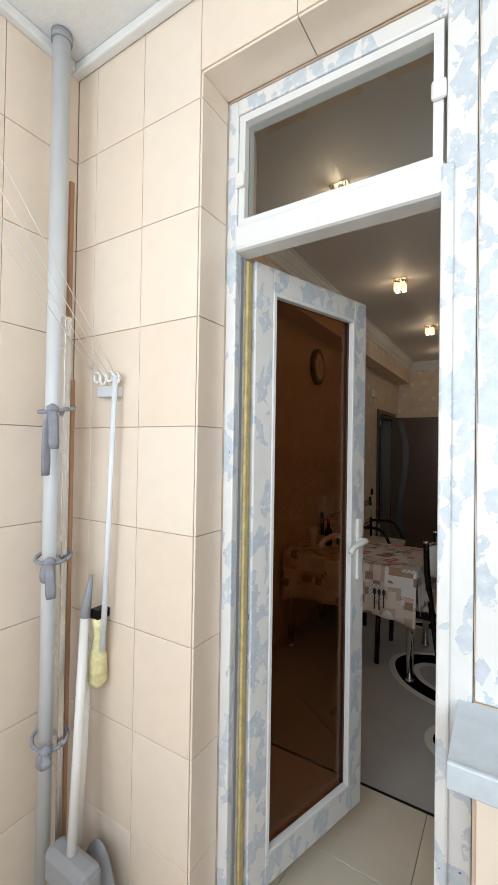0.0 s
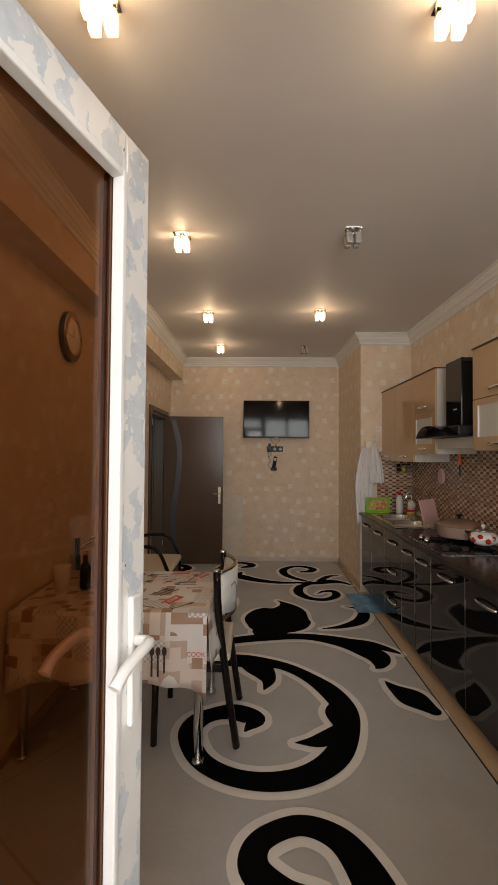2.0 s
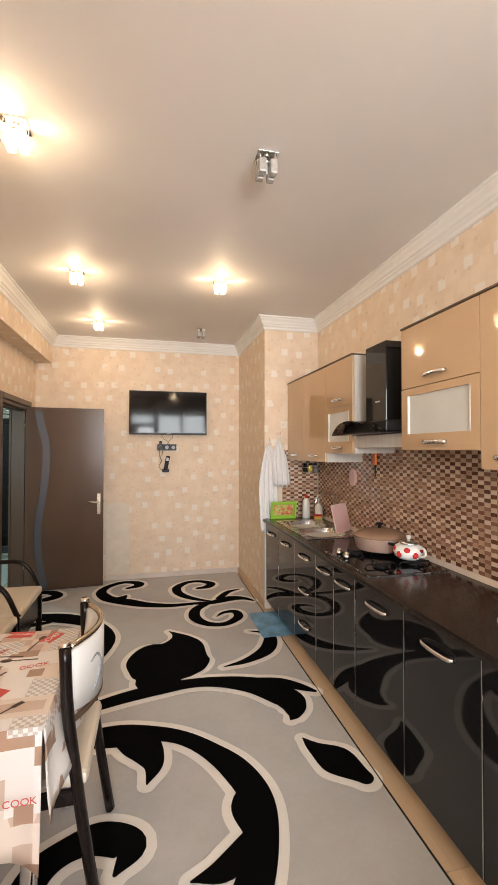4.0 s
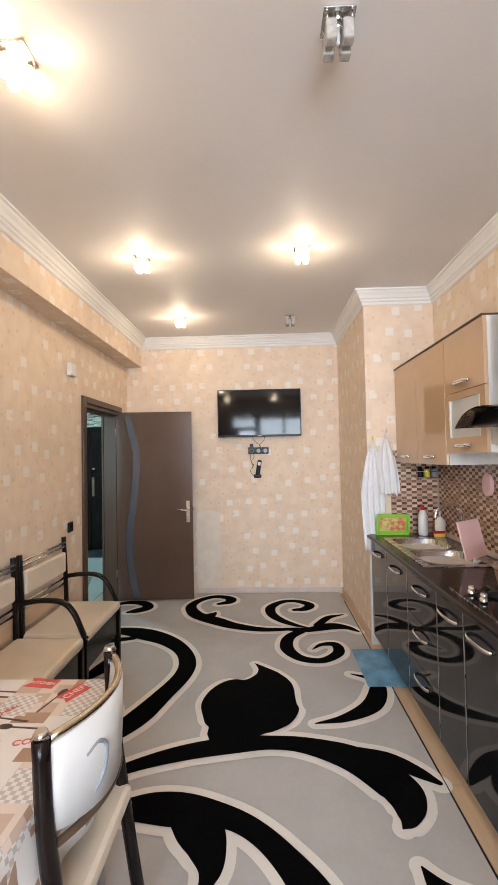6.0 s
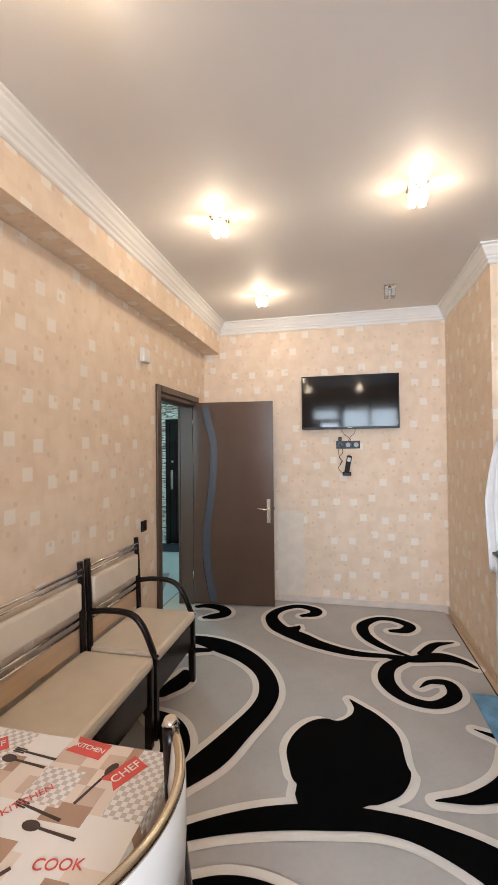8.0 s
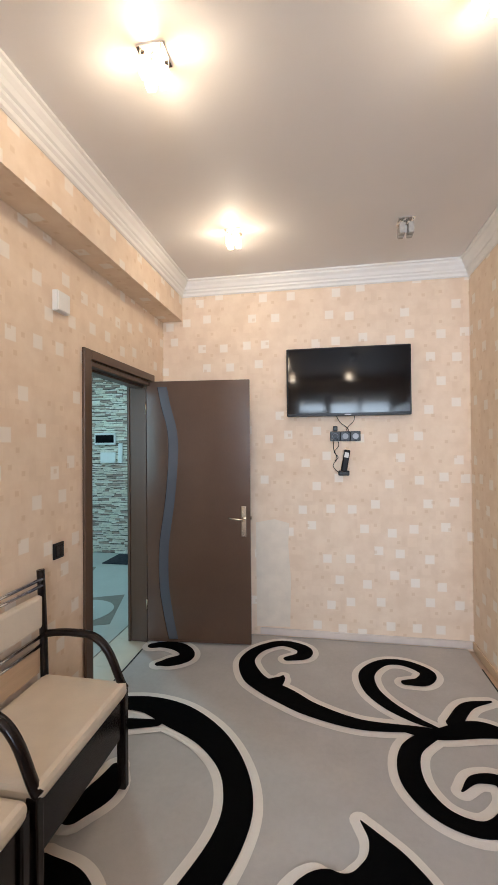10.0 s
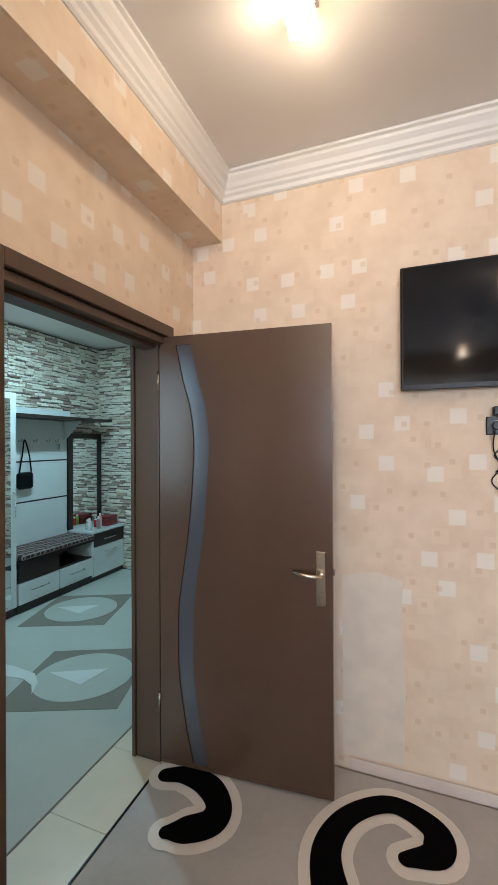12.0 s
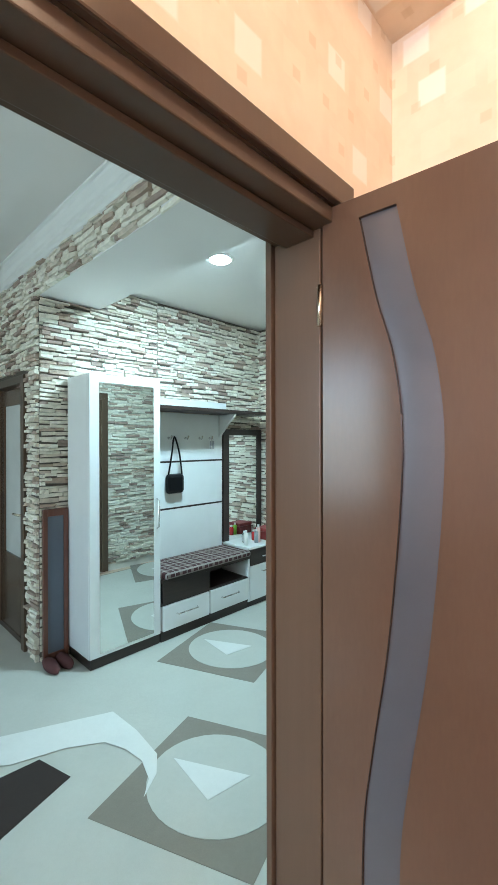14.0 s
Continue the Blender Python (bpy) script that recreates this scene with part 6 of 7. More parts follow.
part("divider", boxes((HX + 0.05, FX - 0.002, 8.285, 8.305, 0.294, 0.454)), WENGE, cb)
part("side_panel", boxes((HX + 0.036, FX + 0.028, 8.74, 8.76, 0.294, 0.454)), HALLWHITE, cb)
part("side_flap", boxes((FX - 0.004, FX + 0.012, 7.83, 8.28, 0.294, 0.454)), WENGE, cb)
for ya, yb in ((7.83, 8.285), (8.305, 8.75)):
    dr = part("drawer", boxes((HX + 0.05, FX + 0.012, ya, yb, 0.083, 0.272), bev=0.002), HALLWHITE, cb)
    m = (ya + yb) / 2
    part("handle", tube([(FX + 0.012, m - 0.10, 0.19), (FX + 0.032, m - 0.095, 0.19), (FX + 0.032, m + 0.095, 0.19), (FX + 0.012, m + 0.10, 0.19)], 0.006, 8), CHROME, dr)
bm = bmesh.new()
box(bm, HX + 0.056, FX + 0.05, 7.825, 8.755, 0.481, 0.535, bev=0.018)
single("seat_cushion", bm, PLAID, "dark plaid cushion on the shoe bench", "cushion")
dc = thing("hall_cabinet", "small white hall cabinet with a dark drawer", "cabinet", at=(-3.76, 9.04, 0))
part("plinth", boxes((HX + 0.04, FX - 0.005, 8.765, 9.30, 0.003, 0.05)), WENGE, dc)
part("body", boxes((HX + 0.036, FX + 0.0, 8.765, 9.30, 0.05, 0.53)), HALLWHITE, dc)
part("top_board", boxes((HX + 0.036, FX + 0.02, 8.763, 9.305, 0.531, 0.552), bev=0.002), HALLWHITE, dc)
dd = part("drawer", boxes((FX + 0.001, FX + 0.018, 8.775, 9.29, 0.38, 0.525), bev=0.002), WENGE, dc, "dark drawer")
part("handle", tube([(FX + 0.018, 8.93, 0.45), (FX + 0.036, 8.94, 0.45), (FX + 0.036, 9.12, 0.45), (FX + 0.018, 9.13, 0.45)], 0.006, 8), CHROME, dd)
d2 = part("cabinet_door", boxes((FX + 0.001, FX + 0.018, 8.775, 9.29, 0.06, 0.375), bev=0.002), HALLWHITE, dc)
part("handle", tube([(FX + 0.018, 8.93, 0.31), (FX + 0.036, 8.94, 0.31), (FX + 0.036, 9.12, 0.31), (FX + 0.018, 9.13, 0.31)], 0.006, 8), CHROME, d2)
mr = thing("wall_mirror", "tall mirror in a dark frame above the cabinet", "mirror", at=(-3.93, 9.03, 0.553))
part("frame", boxes((HX + 0.036, HX + 0.06, 8.755, 8.83, 0.553, 1.65), (HX + 0.036, HX + 0.06, 9.235, 9.30, 0.553, 1.65), (HX + 0.036, HX + 0.06, 8.83, 9.235, 1.59, 1.65), bev=0.003), WENGE, mr, "dark frame")
part("mirror_glass", boxes((HX + 0.04, HX + 0.05, 8.83, 9.235, 0.553, 1.59)), MIRROR, mr)
for k, (nm, lab, y, r, hh, m_) in enumerate((("spray_can", "white spray can on the cabinet", 8.82, 0.022, 0.14, WHITE), ("cream_jar", "steel jar on the cabinet", 8.89, 0.025, 0.11, STEEL), ("perfume_bottle", "dark bottle on the cabinet", 8.96, 0.02, 0.13, GREY), ("lotion_bottle", "red bottle on the cabinet", 9.02, 0.022, 0.10, RED), ("lotion_bottle", "pink bottle on the cabinet", 8.99, 0.02, 0.17, PINK), ("lotion_bottle", "green bottle on the cabinet", 9.07, 0.02, 0.12, GREEN))):
    x = -3.68 - 0.09 * (k % 2)
    b_ = thing(nm, lab, "bottle", "toiletries on the cabinet", (x, y, 0.552))
    part("body", lathe([(r, 0.5525), (r, 0.552 + hh * 0.75), (r * 0.5, 0.552 + hh * 0.85)], x, y, 14), m_, b_)
    part("cap", lathe([(r * 0.55, 0.552 + hh * 0.85), (r * 0.55, 0.552 + hh), (0, 0.5525 + hh)], x, y, 12), WHITE, b_)
rb = thing("jewellery_box", "dark red box on the cabinet", "box", at=(-3.74, 9.18, 0.552))
part("box_body", boxes((-3.82, -3.66, 9.09, 9.27, 0.5525, 0.63), bev=0.006), plain("dark_red_leather", (0.22, 0.03, 0.03), 0.4), rb)
part("lid", boxes((-3.825, -3.655, 9.085, 9.275, 0.6305, 0.665), bev=0.01), plain("red_leather_lid", (0.26, 0.035, 0.035), 0.4), rb)
# picture frame leaning beside the wardrobe, slippers, runner
pf = thing("framed_board", "brown-framed grey board leaning on the stone wall", "frame", at=(-3.93, 7.16, 0.003))
part("frame", boxes((HX + 0.035, HX + 0.06, 7.085, 7.115, 0.003, 1.06), (HX + 0.035, HX + 0.06, 7.225, 7.255, 0.003, 1.06), (HX + 0.035, HX + 0.06, 7.115, 7.225, 1.01, 1.06), (HX + 0.035, HX + 0.06, 7.115, 7.225, 0.003, 0.06), bev=0.003), wood("red_brown_frame", (0.16, 0.06, 0.04)), pf)
part("board", boxes((HX + 0.04, HX + 0.05, 7.115, 7.225, 0.06, 1.01)), plain("slate_board", (0.12, 0.14, 0.18), 0.5), pf)
for y in (7.10, 7.19):
    bm = lathe([(0.001, 0.004), (0.04, 0.005), (0.045, 0.03), (0.03, 0.055), (0.001, 0.06)], 0, 0, 16)
    bmesh.ops.transform(bm, matrix=pose(-3.83, y, 0) @ Matrix.Diagonal((2.6, 0.95, 1, 1)), verts=bm.verts[:])
    single("slipper", bm, plain("dark_red_slipper", (0.10, 0.03, 0.03), 0.8), "dark red slipper on the hall floor", "slipper", "slippers")
ds = thing("door_3", "dark room door with a bright glazed panel", "door", at=(-4.45, 7.08, 0), kind="structure")
part("door_frame", boxes((-5.0, -4.93, 7.05, 7.23, 0, 2.02), (-4.27, -4.2, 7.05, 7.23, 0, 2.02), (-4.93, -4.27, 7.05, 7.23, 1.96, 2.02), bev=0.003), TRIM_WOOD, ds)
part("door_leaf", boxes((-4.93, -4.83, 7.10, 7.14, 0.01, 1.95), (-4.37, -4.27, 7.10, 7.14, 0.01, 1.95), (-4.83, -4.37, 7.10, 7.14, 1.82, 1.95), (-4.83, -4.37, 7.10, 7.14, 0.01, 0.62)), DOOR_WOOD, ds)
part("pane", boxes((-4.83, -4.37, 7.115, 7.121, 0.62, 1.82)), FROST, ds)
part("handle", tube([(-4.32, 7.10, 0.98), (-4.32, 7.05, 0.98), (-4.42, 7.045, 0.98)], 0.009, 8), BRASSY, ds)
dl = thing("ceiling_downlight", "round white downlight, switched on, in the hall ceiling", "lamp", at=(-2.95, 7.84, 2.72))
part("ring", lathe([(0.085, 2.7195), (0.09, 2.714), (0.078, 2.708), (0.07, 2.712)], -2.95, 7.84, 28), WHITE, dl)
part("diffuser", lathe([(0.068, 2.7118), (0.066, 2.7065), (0.0, 2.706)], -2.95, 7.84, 28), DISC, dl)
# on the hall's far wall: breaker flap and hanging keys
fb = thing("fuse_box", "white fuse box with a dark window on the stone wall", "box", at=(-3.185, HY, 1.56))
part("box_body", boxes((-3.345, -3.025, HY - 0.07, HY - 0.03, 1.56, 1.73), bev=0.004), WHITE, fb)
part("flap", boxes((-3.325, -3.045, HY - 0.076, HY - 0.0705, 1.59, 1.70)), SCREEN, fb)
ic = thing("intercom", "white door phone on the stone wall", "telephone", at=(-3.095, HY, 1.30))
part("base", boxes((-3.255, -3.025, HY - 0.07, HY - 0.03, 1.30, 1.45), bev=0.006), WHITE, ic)
part("handset", boxes((-2.975, -2.915, HY - 0.08, HY - 0.03, 1.30, 1.58), bev=0.012), WHITE, ic)

en = thing("door_4", "black steel entrance door with a nickel lock", "door", at=(-2.420, HY, 0), kind="structure")
part("door_frame", boxes((-2.840, -2.770, HY - 0.06, HY - 0.001, 0, 2.06), (-2.020, -1.950, HY - 0.06, HY - 0.001, 0, 2.06), (-2.770, -2.020, HY - 0.06, HY - 0.001, 1.99, 2.06), bev=0.004), BLACK_MATT, en)
lf4 = part("door_leaf", boxes((-2.768, -2.022, HY - 0.05, HY - 0.002, 0.01, 1.988), bev=0.004), BLACK_MATT, en)
for za, zb in ((0.15, 0.85), (1.05, 1.85)):
    part("raised_panel", boxes((-2.660, -2.130, HY - 0.062, HY - 0.0505, za, zb), bev=0.008), BLACK_MATT, lf4)
part("lock_plate", boxes((-2.755, -2.710, HY - 0.06, HY - 0.0505, 0.90, 1.22), bev=0.004), BRASSY, lf4)
part("peephole", tube([(-2.720, HY - 0.06, 1.36), (-2.720, HY - 0.05, 1.36)], 0.02, 14), BRASSY, lf4)

rd = thing("door_5", "dark brown room door, shut, in the hall's stone wall", "door", at=(XW - 0.2, 7.95, 0), kind="structure")
dx0, dx1 = XW - 0.225, XW - 0.167
part("door_frame", boxes((dx0, dx1, 7.48, 7.56, 0.001, 2.10), (dx0, dx1, 8.32, 8.40, 0.001, 2.10), (dx0, dx1, 7.56, 8.32, 2.02, 2.10), bev=0.003), TRIM_WOOD, rd)
lf5 = part("door_leaf", boxes((dx0 + 0.012, dx1, 7.562, 8.318, 0.01, 2.018), bev=0.003), DOOR_WOOD, rd)
part("handle", tube([(dx0 + 0.013, 7.64, 0.98), (dx0 - 0.03, 7.64, 0.98), (dx0 - 0.035, 7.75, 0.98)], 0.009, 8), BRASSY, lf5)

# hall carpet: pale pile with brown lozenges and light discs
hc = thing("hall_carpet", "pale grey hall carpet with brown lozenges and discs", "carpet", at=(-2.8, 7.4, 0))
part("carpet_ground", extruded([(-1.745, 5.0), (-1.745, 9.30), (-3.95, 9.30), (-3.95, 7.1), (-5.8, 7.05), (-5.8, 5.0)], 'z', -0.012, -0.001), HALL_PALE, hc)
part("binding", boxes((-1.745, -1.735, 5.0, 9.30, -0.014, 0.001), bev=0.002), HALL_BROWN, hc, "brown stitched carpet edge")


def flat(name, pts, z, mat, label):
    part(name, extruded(pts, 'z', z, z + 0.002), mat, hc, label)


def round_(cx, cy, rx, ry, turn=0, n=36):
    c, s = math.cos(turn), math.sin(turn)
    return [(cx + rx * math.cos(a) * c - ry * math.sin(a) * s, cy + rx * math.cos(a) * s + ry * math.sin(a) * c) for a in [2 * math.pi * k / n for k in range(n)]]


for q, (cx, cy) in enumerate(((-2.34, 7.26), (-3.17, 8.14), (-2.0, 8.9), (-3.3, 5.9))):
    k = [(-2.78, 7.44), (-2.57, 6.77), (-1.91, 7.05), (-2.12, 7.74)]
    dx, dy = cx + 2.34, cy - 7.26
    flat("lozenge", [(max(-3.94, min(-1.63, x + dx)), min(9.29, y + dy)) for x, y in k], -0.0008 + 0.0001 * q, HALL_BROWN, "brown lozenge")
    flat("disc", round_(cx, cy, 0.315, 0.285, 0.5), 0.0015 + 0.0001 * q, HALL_PALE, "pale disc")
    flat("light_wedge", [(cx - 0.24, cy - 0.06), (cx + 0.10, cy + 0.12), (cx + 0.06, cy - 0.10)], 0.0037 + 0.0001 * q, HALL_WHITE, "white wedge")
flat("dark_square", [(-2.83, 6.81), (-3.04, 6.75), (-3.06, 6.50), (-2.72, 6.49)], -0.0002, HALL_DARK, "dark brown square")
flat("dark_square", [(-3.14, 6.71), (-3.35, 6.66), (-3.3, 6.45), (-3.12, 6.5)], -0.0002, HALL_DARK, "dark brown square")
flat("white_swoosh", [(-3.113, 7.168), (-2.88, 7.18), (-2.66, 7.16), (-2.56, 7.09), (-2.49, 6.98), (-2.56, 7.05), (-2.678, 7.085), (-2.80, 7.07), (-2.922, 7.02), (-3.02, 6.87), (-3.10, 6.64), (-3.3, 6.40), (-3.42, 6.5)], 0.0030, HALL_WHITE, "white swoosh")
rn = thing("door_mat", "dark speckled door mat by the far wall", "mat", at=(-2.5, 9.0, 0.002))
part("mat_sheet", boxes((-2.95, -2.2, 8.75, 9.22, 0.006, 0.014), bev=0.003), plain("dark_mat", (0.03, 0.032, 0.04), 0.9, vary=0.7, scale=25), rn)

# ---- pieces of floors and walls ----
FLOORS = bpy.data.objects["floor"]


def piece_mesh(name, w, d, h, bev, mat):
    """A low slab centred on the origin, its top edges bevelled."""
    bm = bmesh.new()
    lo = [bm.verts.new((sx * w / 2, sy * d / 2, 0)) for sx, sy in ((-1, -1), (1, -1), (1, 1), (-1, 1))]
    mid = [bm.verts.new((sx * w / 2, sy * d / 2, h - bev)) for sx, sy in ((-1, -1), (1, -1), (1, 1), (-1, 1))]
    top = [bm.verts.new((sx * (w / 2 - bev), sy * (d / 2 - bev), h)) for sx, sy in ((-1, -1), (1, -1), (1, 1), (-1, 1))]
    for a, b in ((lo, mid), (mid, top)):
        for k in range(4):
            bm.faces.new((a[k], a[(k + 1) % 4], b[(k + 1) % 4], b[k]))
    bm.faces.new(top)
    return as_mesh(name, bm, mat)


def place(name, me, parent, m):
    ob = new(name, me)
    ob.parent = parent
    ob.matrix_basis = m
    return ob


tile_me = piece_mesh("tile", 0.398, 0.398, 0.0195, 0.0015, FLOOR_TILE)
for i in range(7):
    for j in range(2):
        place("tile", tile_me, FLOORS, pose(-1.19 + 0.4 * i, 1.64 + 0.4 * j - 0.09, -0.0215))
sill_me = piece_mesh("tile", 0.396, 0.155, 0.0195, 0.0015, FLOOR_TILE)
for i in range(7):
    place("tile", sill_me, FLOORS, pose(-1.19 + 0.4 * i, 1.27, -0.0215))
HFL = bpy.data.objects["hall_floor"]
for i in range(3):
    for j in range(8):
        place("tile", tile_me, HFL if i else FLOORS, pose(-1.62 - 0.4 * i + 0.0, 5.0 + 0.4 * j, -0.0218))
plank_me = piece_mesh("plank", 0.19, 1.19, 0.019, 0.001, LAMINATE)
for i in range(4):
    for j in range(4):
        place("plank", plank_me, FLOORS, pose(1.02 + 0.193 * i, 2.30 + 1.193 * j - 0.4 * (i % 2) + 0.25, -0.0217))

# wall tiles of the balcony
TW, TH = 0.225, 0.31
WN, WW = bpy.data.objects["wall_balcony_north"], bpy.data.objects["wall_balcony_west"]


def wall_tile(parent, a0, a1, z0, z1, plane, at):
    """One glazed tile on a wall facing south ('y') or east ('x'), or in a reveal."""
    g = 0.0011
    w, h = a1 - a0 - 2 * g, z1 - z0 - 2 * g
    if w < 0.012 or h < 0.012:
        return
    me = piece_mesh("tile", w, h, 0.006, 0.001, TILE)
    c, z = (a0 + a1) / 2, (z0 + z1) / 2
    place("tile", me, parent, pose(c, at, z, 90, 0, 0) if plane == 'y' else pose(at, c, z, 90, 0, 90))


ROWS_Z = [BF] + [0.055 + TH * k for k in range(1, 10)] + [BC]
for za, zb in zip(ROWS_Z, ROWS_Z[1:]):
    for a, b in ((BX0, -1.10), (-1.10, -0.876), (-0.876, -0.651)):
        wall_tile(WN, a, b, za, zb, 'y', 1.1255)
    if zb > 2.62:
        for k in range(8):
            wall_tile(WN, -0.651 + 0.3 * k, -0.651 + 0.3 * (k + 1), max(za, 2.612), zb, 'y', 1.1255)
    if za < 0.95:
        for k in range(5):
            wall_tile(WN, 0.048 + 0.25 * k, 0.048 + 0.25 * (k + 1), za, min(zb, 0.93), 'y', 1.1255)
    for k in range(8):
        wall_tile(WW, 1.118 - 0.25 * (k + 1), 1.118 - 0.25 * k, za, zb, 'x', BX0 - 0.0055)
    if za < 2.6:
        wall_tile(WN, 1.122, 1.246, za, min(zb, 2.606), 'x', -0.6505)
for k in range(5):
    me = piece_mesh("tile", 0.297, 0.12, 0.006, 0.001, TILE)
    place("tile", me, WN, pose(-0.50 + 0.30 * k, 1.184, 2.6115, 180, 0, 0))

# mosaic splashback
sb = thing("splashback", "brown and beige glass mosaic splashback", "splashback", at=(XE, 3.6, 0.9))
part("mortar", boxes((XE - 0.006, XE - 0.001, 1.46, STEP_Y - 0.006, CT + 0.0, 1.57), (1.19, XE - 0.006, STEP_Y - 0.006, STEP_Y - 0.001, CT + 0.0, 1.555)), plain("mosaic_mortar", (0.50, 0.42, 0.35), 0.9), sb)
MW, MH = 0.042, 0.0225
DARKS = [(0.14, 0.055, 0.03), (0.24, 0.10, 0.06), (0.17, 0.07, 0.04), (0.32, 0.16, 0.10), (0.27, 0.13, 0.08)]
PALES = [(0.70, 0.53, 0.38), (0.50, 0.32, 0.20), (0.74, 0.58, 0.44), (0.62, 0.45, 0.31), (0.46, 0.28, 0.18)]
MOS = [[pieces("mosaic_" + nm + ("_rest" if isl else ""), cs, 0.14, island=isl, vary=0.05, bump=0.0) for nm, cs in (("dark", DARKS), ("pale", PALES))] for isl in (False, True)]
rest = [([], []), ([], [])]
near = [piece_mesh("mosaic_tile", MH - 0.003, MW - 0.003, 0.004, 0.0007, MOS[0][k]) for k in (0, 1)]
zone = (2.84, 3.24)
for j in range(30):
    z = CT + 0.004 + MH * (j + 0.5)
    for i in range(103):
        y = 1.465 + MW * (i + 0.5)
        if y > STEP_Y - 0.02:
            continue
        q = (i + j) % 2
        if zone[0] < y < zone[1] and z > 0.9:
            place("mosaic_tile", near[q], sb, Matrix.Translation(Vector((XE - 0.0065, y, z)) - ORIGIN[sb]) @ pose(0, 0, 0, 0, -90, 0))
        else:
            v, f = rest[q]
            b, hy, hz = len(v), MW / 2 - 0.0015, MH / 2 - 0.0015
            v += [(XE - 0.0065, y - hy, z - hz), (XE - 0.0065, y + hy, z - hz), (XE - 0.0065, y + hy, z + hz), (XE - 0.0065, y - hy, z + hz)]
            v += [(XE - 0.0105, y - hy, z - hz), (XE - 0.0105, y + hy, z - hz), (XE - 0.0105, y + hy, z + hz), (XE - 0.0105, y - hy, z + hz)]
            f += [(b + 4, b + 7, b + 6, b + 5)] + [(b + a, b + (a + 1) % 4, b + 4 + (a + 1) % 4, b + 4 + a) for a in range(4)]
    for i in range(9):
        x = XE - 0.012 - MW * (i + 0.5)
        v, f = rest[(i + j) % 2]
        b, hx, hz = len(v), MW / 2 - 0.0015, MH / 2 - 0.0015
        for yy in (STEP_Y - 0.0065, STEP_Y - 0.0105):
            v += [(x - hx, yy, z - hz), (x + hx, yy, z - hz), (x + hx, yy, z + hz), (x - hx, yy, z + hz)]
        f += [(b + 4, b + 5, b + 6, b + 7)] + [(b + a, b + 4 + a, b + 4 + (a + 1) % 4, b + (a + 1) % 4) for a in range(4)]
for q in (0, 1):
    me = bpy.data.meshes.new("mosaic")
    me.from_pydata([tuple(Vector(p) - ORIGIN[sb]) for p in rest[q][0]], [], rest[q][1])
    me.materials.append(MOS[1][q])
    ob = new("mosaic", me)
    ob.parent = sb
    tagged(ob, "small glass mosaic tiles", kind="stuff")

# ledge stones of the hall: rows of long split stones standing out by varying depths
random.seed(11)
HW = bpy.data.objects["hall_wall_west"]


def stone_mesh(seed):
    r = random.Random(seed)
    bm = bmesh.new()
    vs = []
    for d in (0, 1):
        for u in (-0.5, -0.15, 0.2, 0.5):
            for w in (-0.5, 0.5):
                vs.append(bm.verts.new((u + (r.uniform(-0.04, 0.02) if d else 0), w * (1 - d * r.uniform(0.02, 0.32)), d * r.uniform(0.6, 1.0))))
    for k in range(3):
        a, b = 2 * k, 8 + 2 * k
        bm.faces.new((vs[b], vs[b + 2], vs[b + 3], vs[b + 1]))
        bm.faces.new((vs[a], vs[a + 2], vs[b + 2], vs[b]))
        bm.faces.new((vs[a + 1], vs[b + 1], vs[b + 3], vs[a + 3]))
    bm.faces.new((vs[0], vs[8], vs[9], vs[1]))
    bm.faces.new((vs[6], vs[7], vs[15], vs[14]))
    return as_mesh("stone", bm, STONE_ONE)


VARIANTS = [stone_mesh(k) for k in range(8)]
loose_v, loose_f, made = [], [], 0


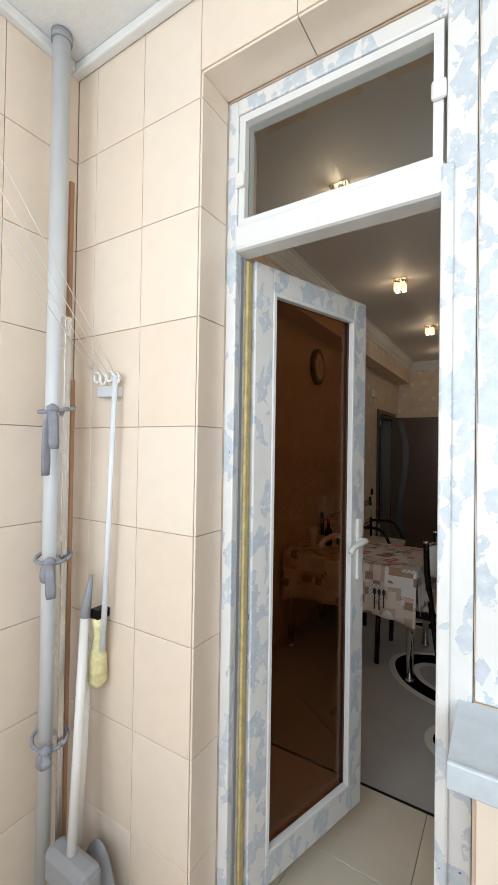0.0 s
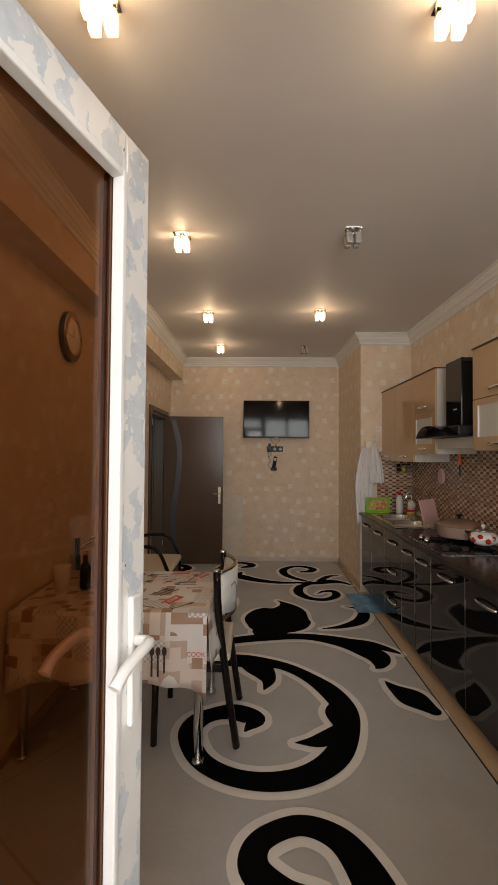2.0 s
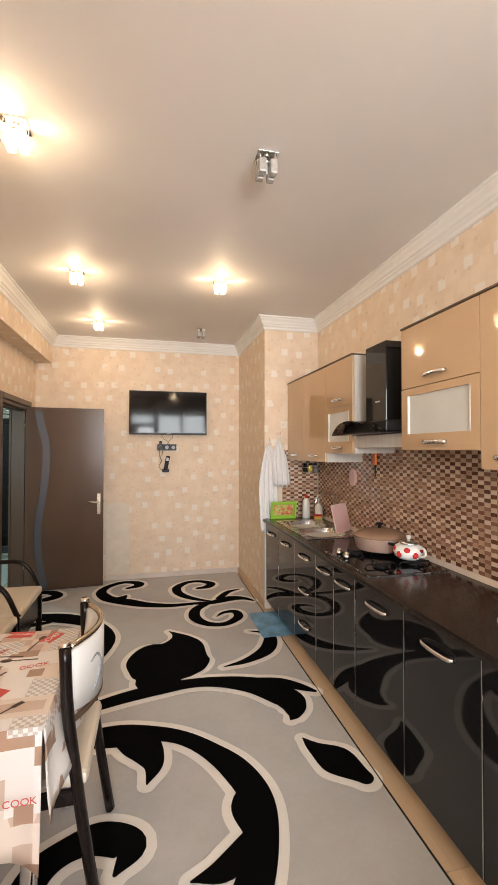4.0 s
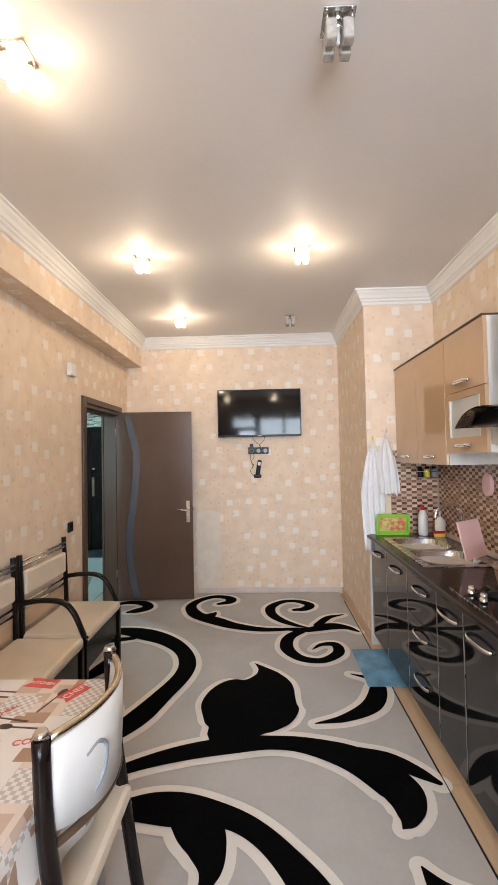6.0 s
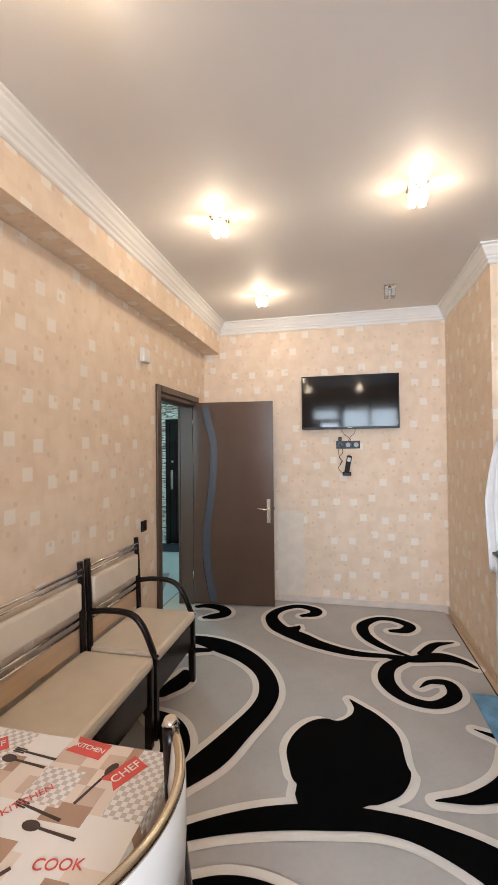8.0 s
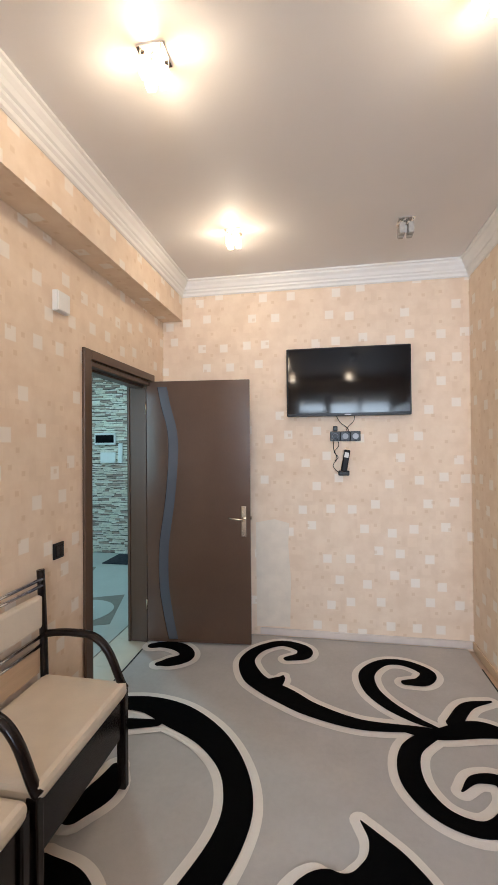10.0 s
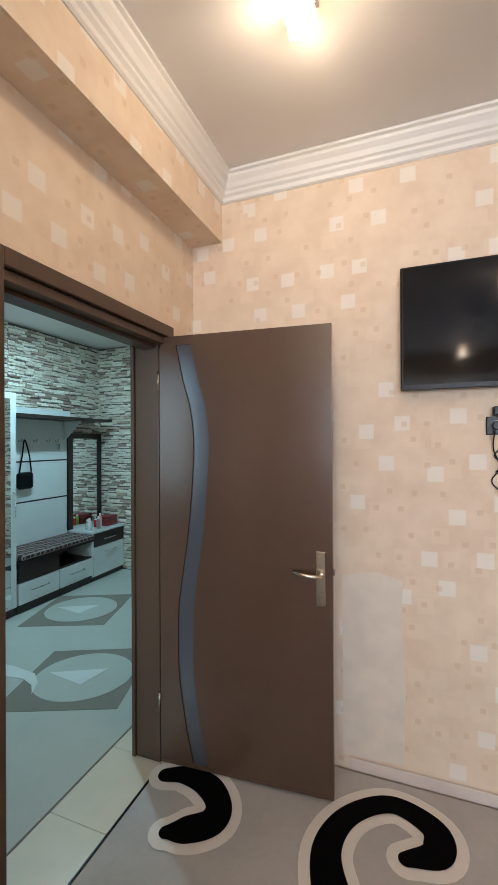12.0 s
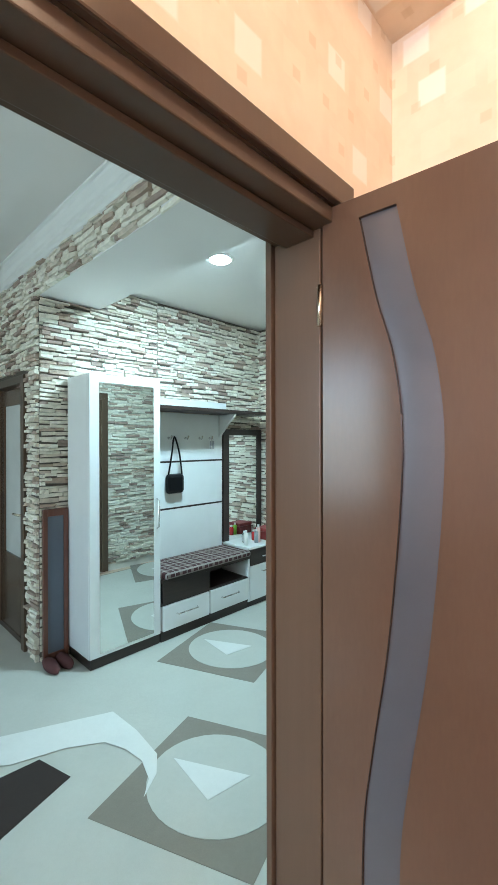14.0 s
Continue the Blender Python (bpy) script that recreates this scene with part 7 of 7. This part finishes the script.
def lay(frame_m, length, z0, z1, singles):
    """Rows of stones over a wall; frame_m maps (along, out, up) to the world."""
    global made
    z = z0
    while z < z1 - 0.015:
        h = min(random.choice((0.024, 0.03, 0.036, 0.027)), z1 - z)
        a = -random.uniform(0, 0.15)
        while a < length:
            w = random.uniform(0.05, 0.20)
            lo, hi = max(a, 0), min(a + w, length)
            if hi - lo > 0.02:
                m = frame_m @ Matrix.Translation(((lo + hi) / 2, 0, z + h / 2 + random.uniform(-0.008, 0.008))) @ pose(0, 0, 0, 0, random.uniform(-3.5, 3.5), 0) @ Matrix(((1, 0, 0, 0), (0, 0, 1, 0), (0, 1, 0, 0), (0, 0, 0, 1))) @ Matrix.Diagonal((hi - lo - 0.004, h - 0.004, random.uniform(0.008, 0.04), 1))
                var = random.choice(VARIANTS)
                if singles and made < 300 and lo < 1.0:
                    place("stone", var, HW, m)
                    made += 1
                else:
                    b = len(loose_v)
                    loose_v.extend(tuple(m @ v.co) for v in var.vertices)
                    loose_f.extend(tuple(b + k for k in p.vertices) for p in var.polygons)
            a += w
        z += h


def axes(o, along, out):
    return Matrix(((along[0], out[0], 0, o[0]), (along[1], out[1], 0, o[1]), (0, 0, 1, 0), (0, 0, 0, 1)))


lay(axes((HX, 7.08), (0, 1), (1, 0)), 0.95, 0.0, 2.53, True)
lay(axes((HX, 8.03), (0, 1), (1, 0)), HY - 8.03, 0.5, 2.71, False)
lay(axes((HX, 7.53), (0, 1), (1, 0)), 0.5, 2.53, 2.71, False)
lay(axes((HX, HY), (1, 0), (0, -1)), -2.85 - HX, 0.0, 2.71, False)
lay(axes((-2.85, HY), (1, 0), (0, -1)), 0.91, 2.07, 2.71, False)
lay(axes((-1.94, HY), (1, 0), (0, -1)), 0.34, 0.0, 2.71, False)
lay(axes((XW - 0.17, 7.08), (-1, 0), (0, -1)), 2.6, 2.545, 2.75, False)
lay(axes((HX + 0.0, 7.08), (-1, 0), (0, -1)), 0.22, 0.0, 2.75, False)
lay(axes((-4.2, 7.08), (-1, 0), (0, -1)), 0.9, 2.05, 2.75, False)
lay(axes((XW - 0.166, 5.8), (0, -1), (-1, 0)), 2.6, 0.06, 2.8, False)
lay(axes((XW - 0.166, HY), (0, -1), (-1, 0)), HY - 6.87, 0.06, 2.7, False)
me = bpy.data.meshes.new("ledge_stones")
me.from_pydata(loose_v, [], loose_f)
me.materials.append(STONE)
ob = new("ledge_stones", me)
ob.parent = HW
tagged(ob, "rows of split cream and brown ledge stones", kind="stuff")
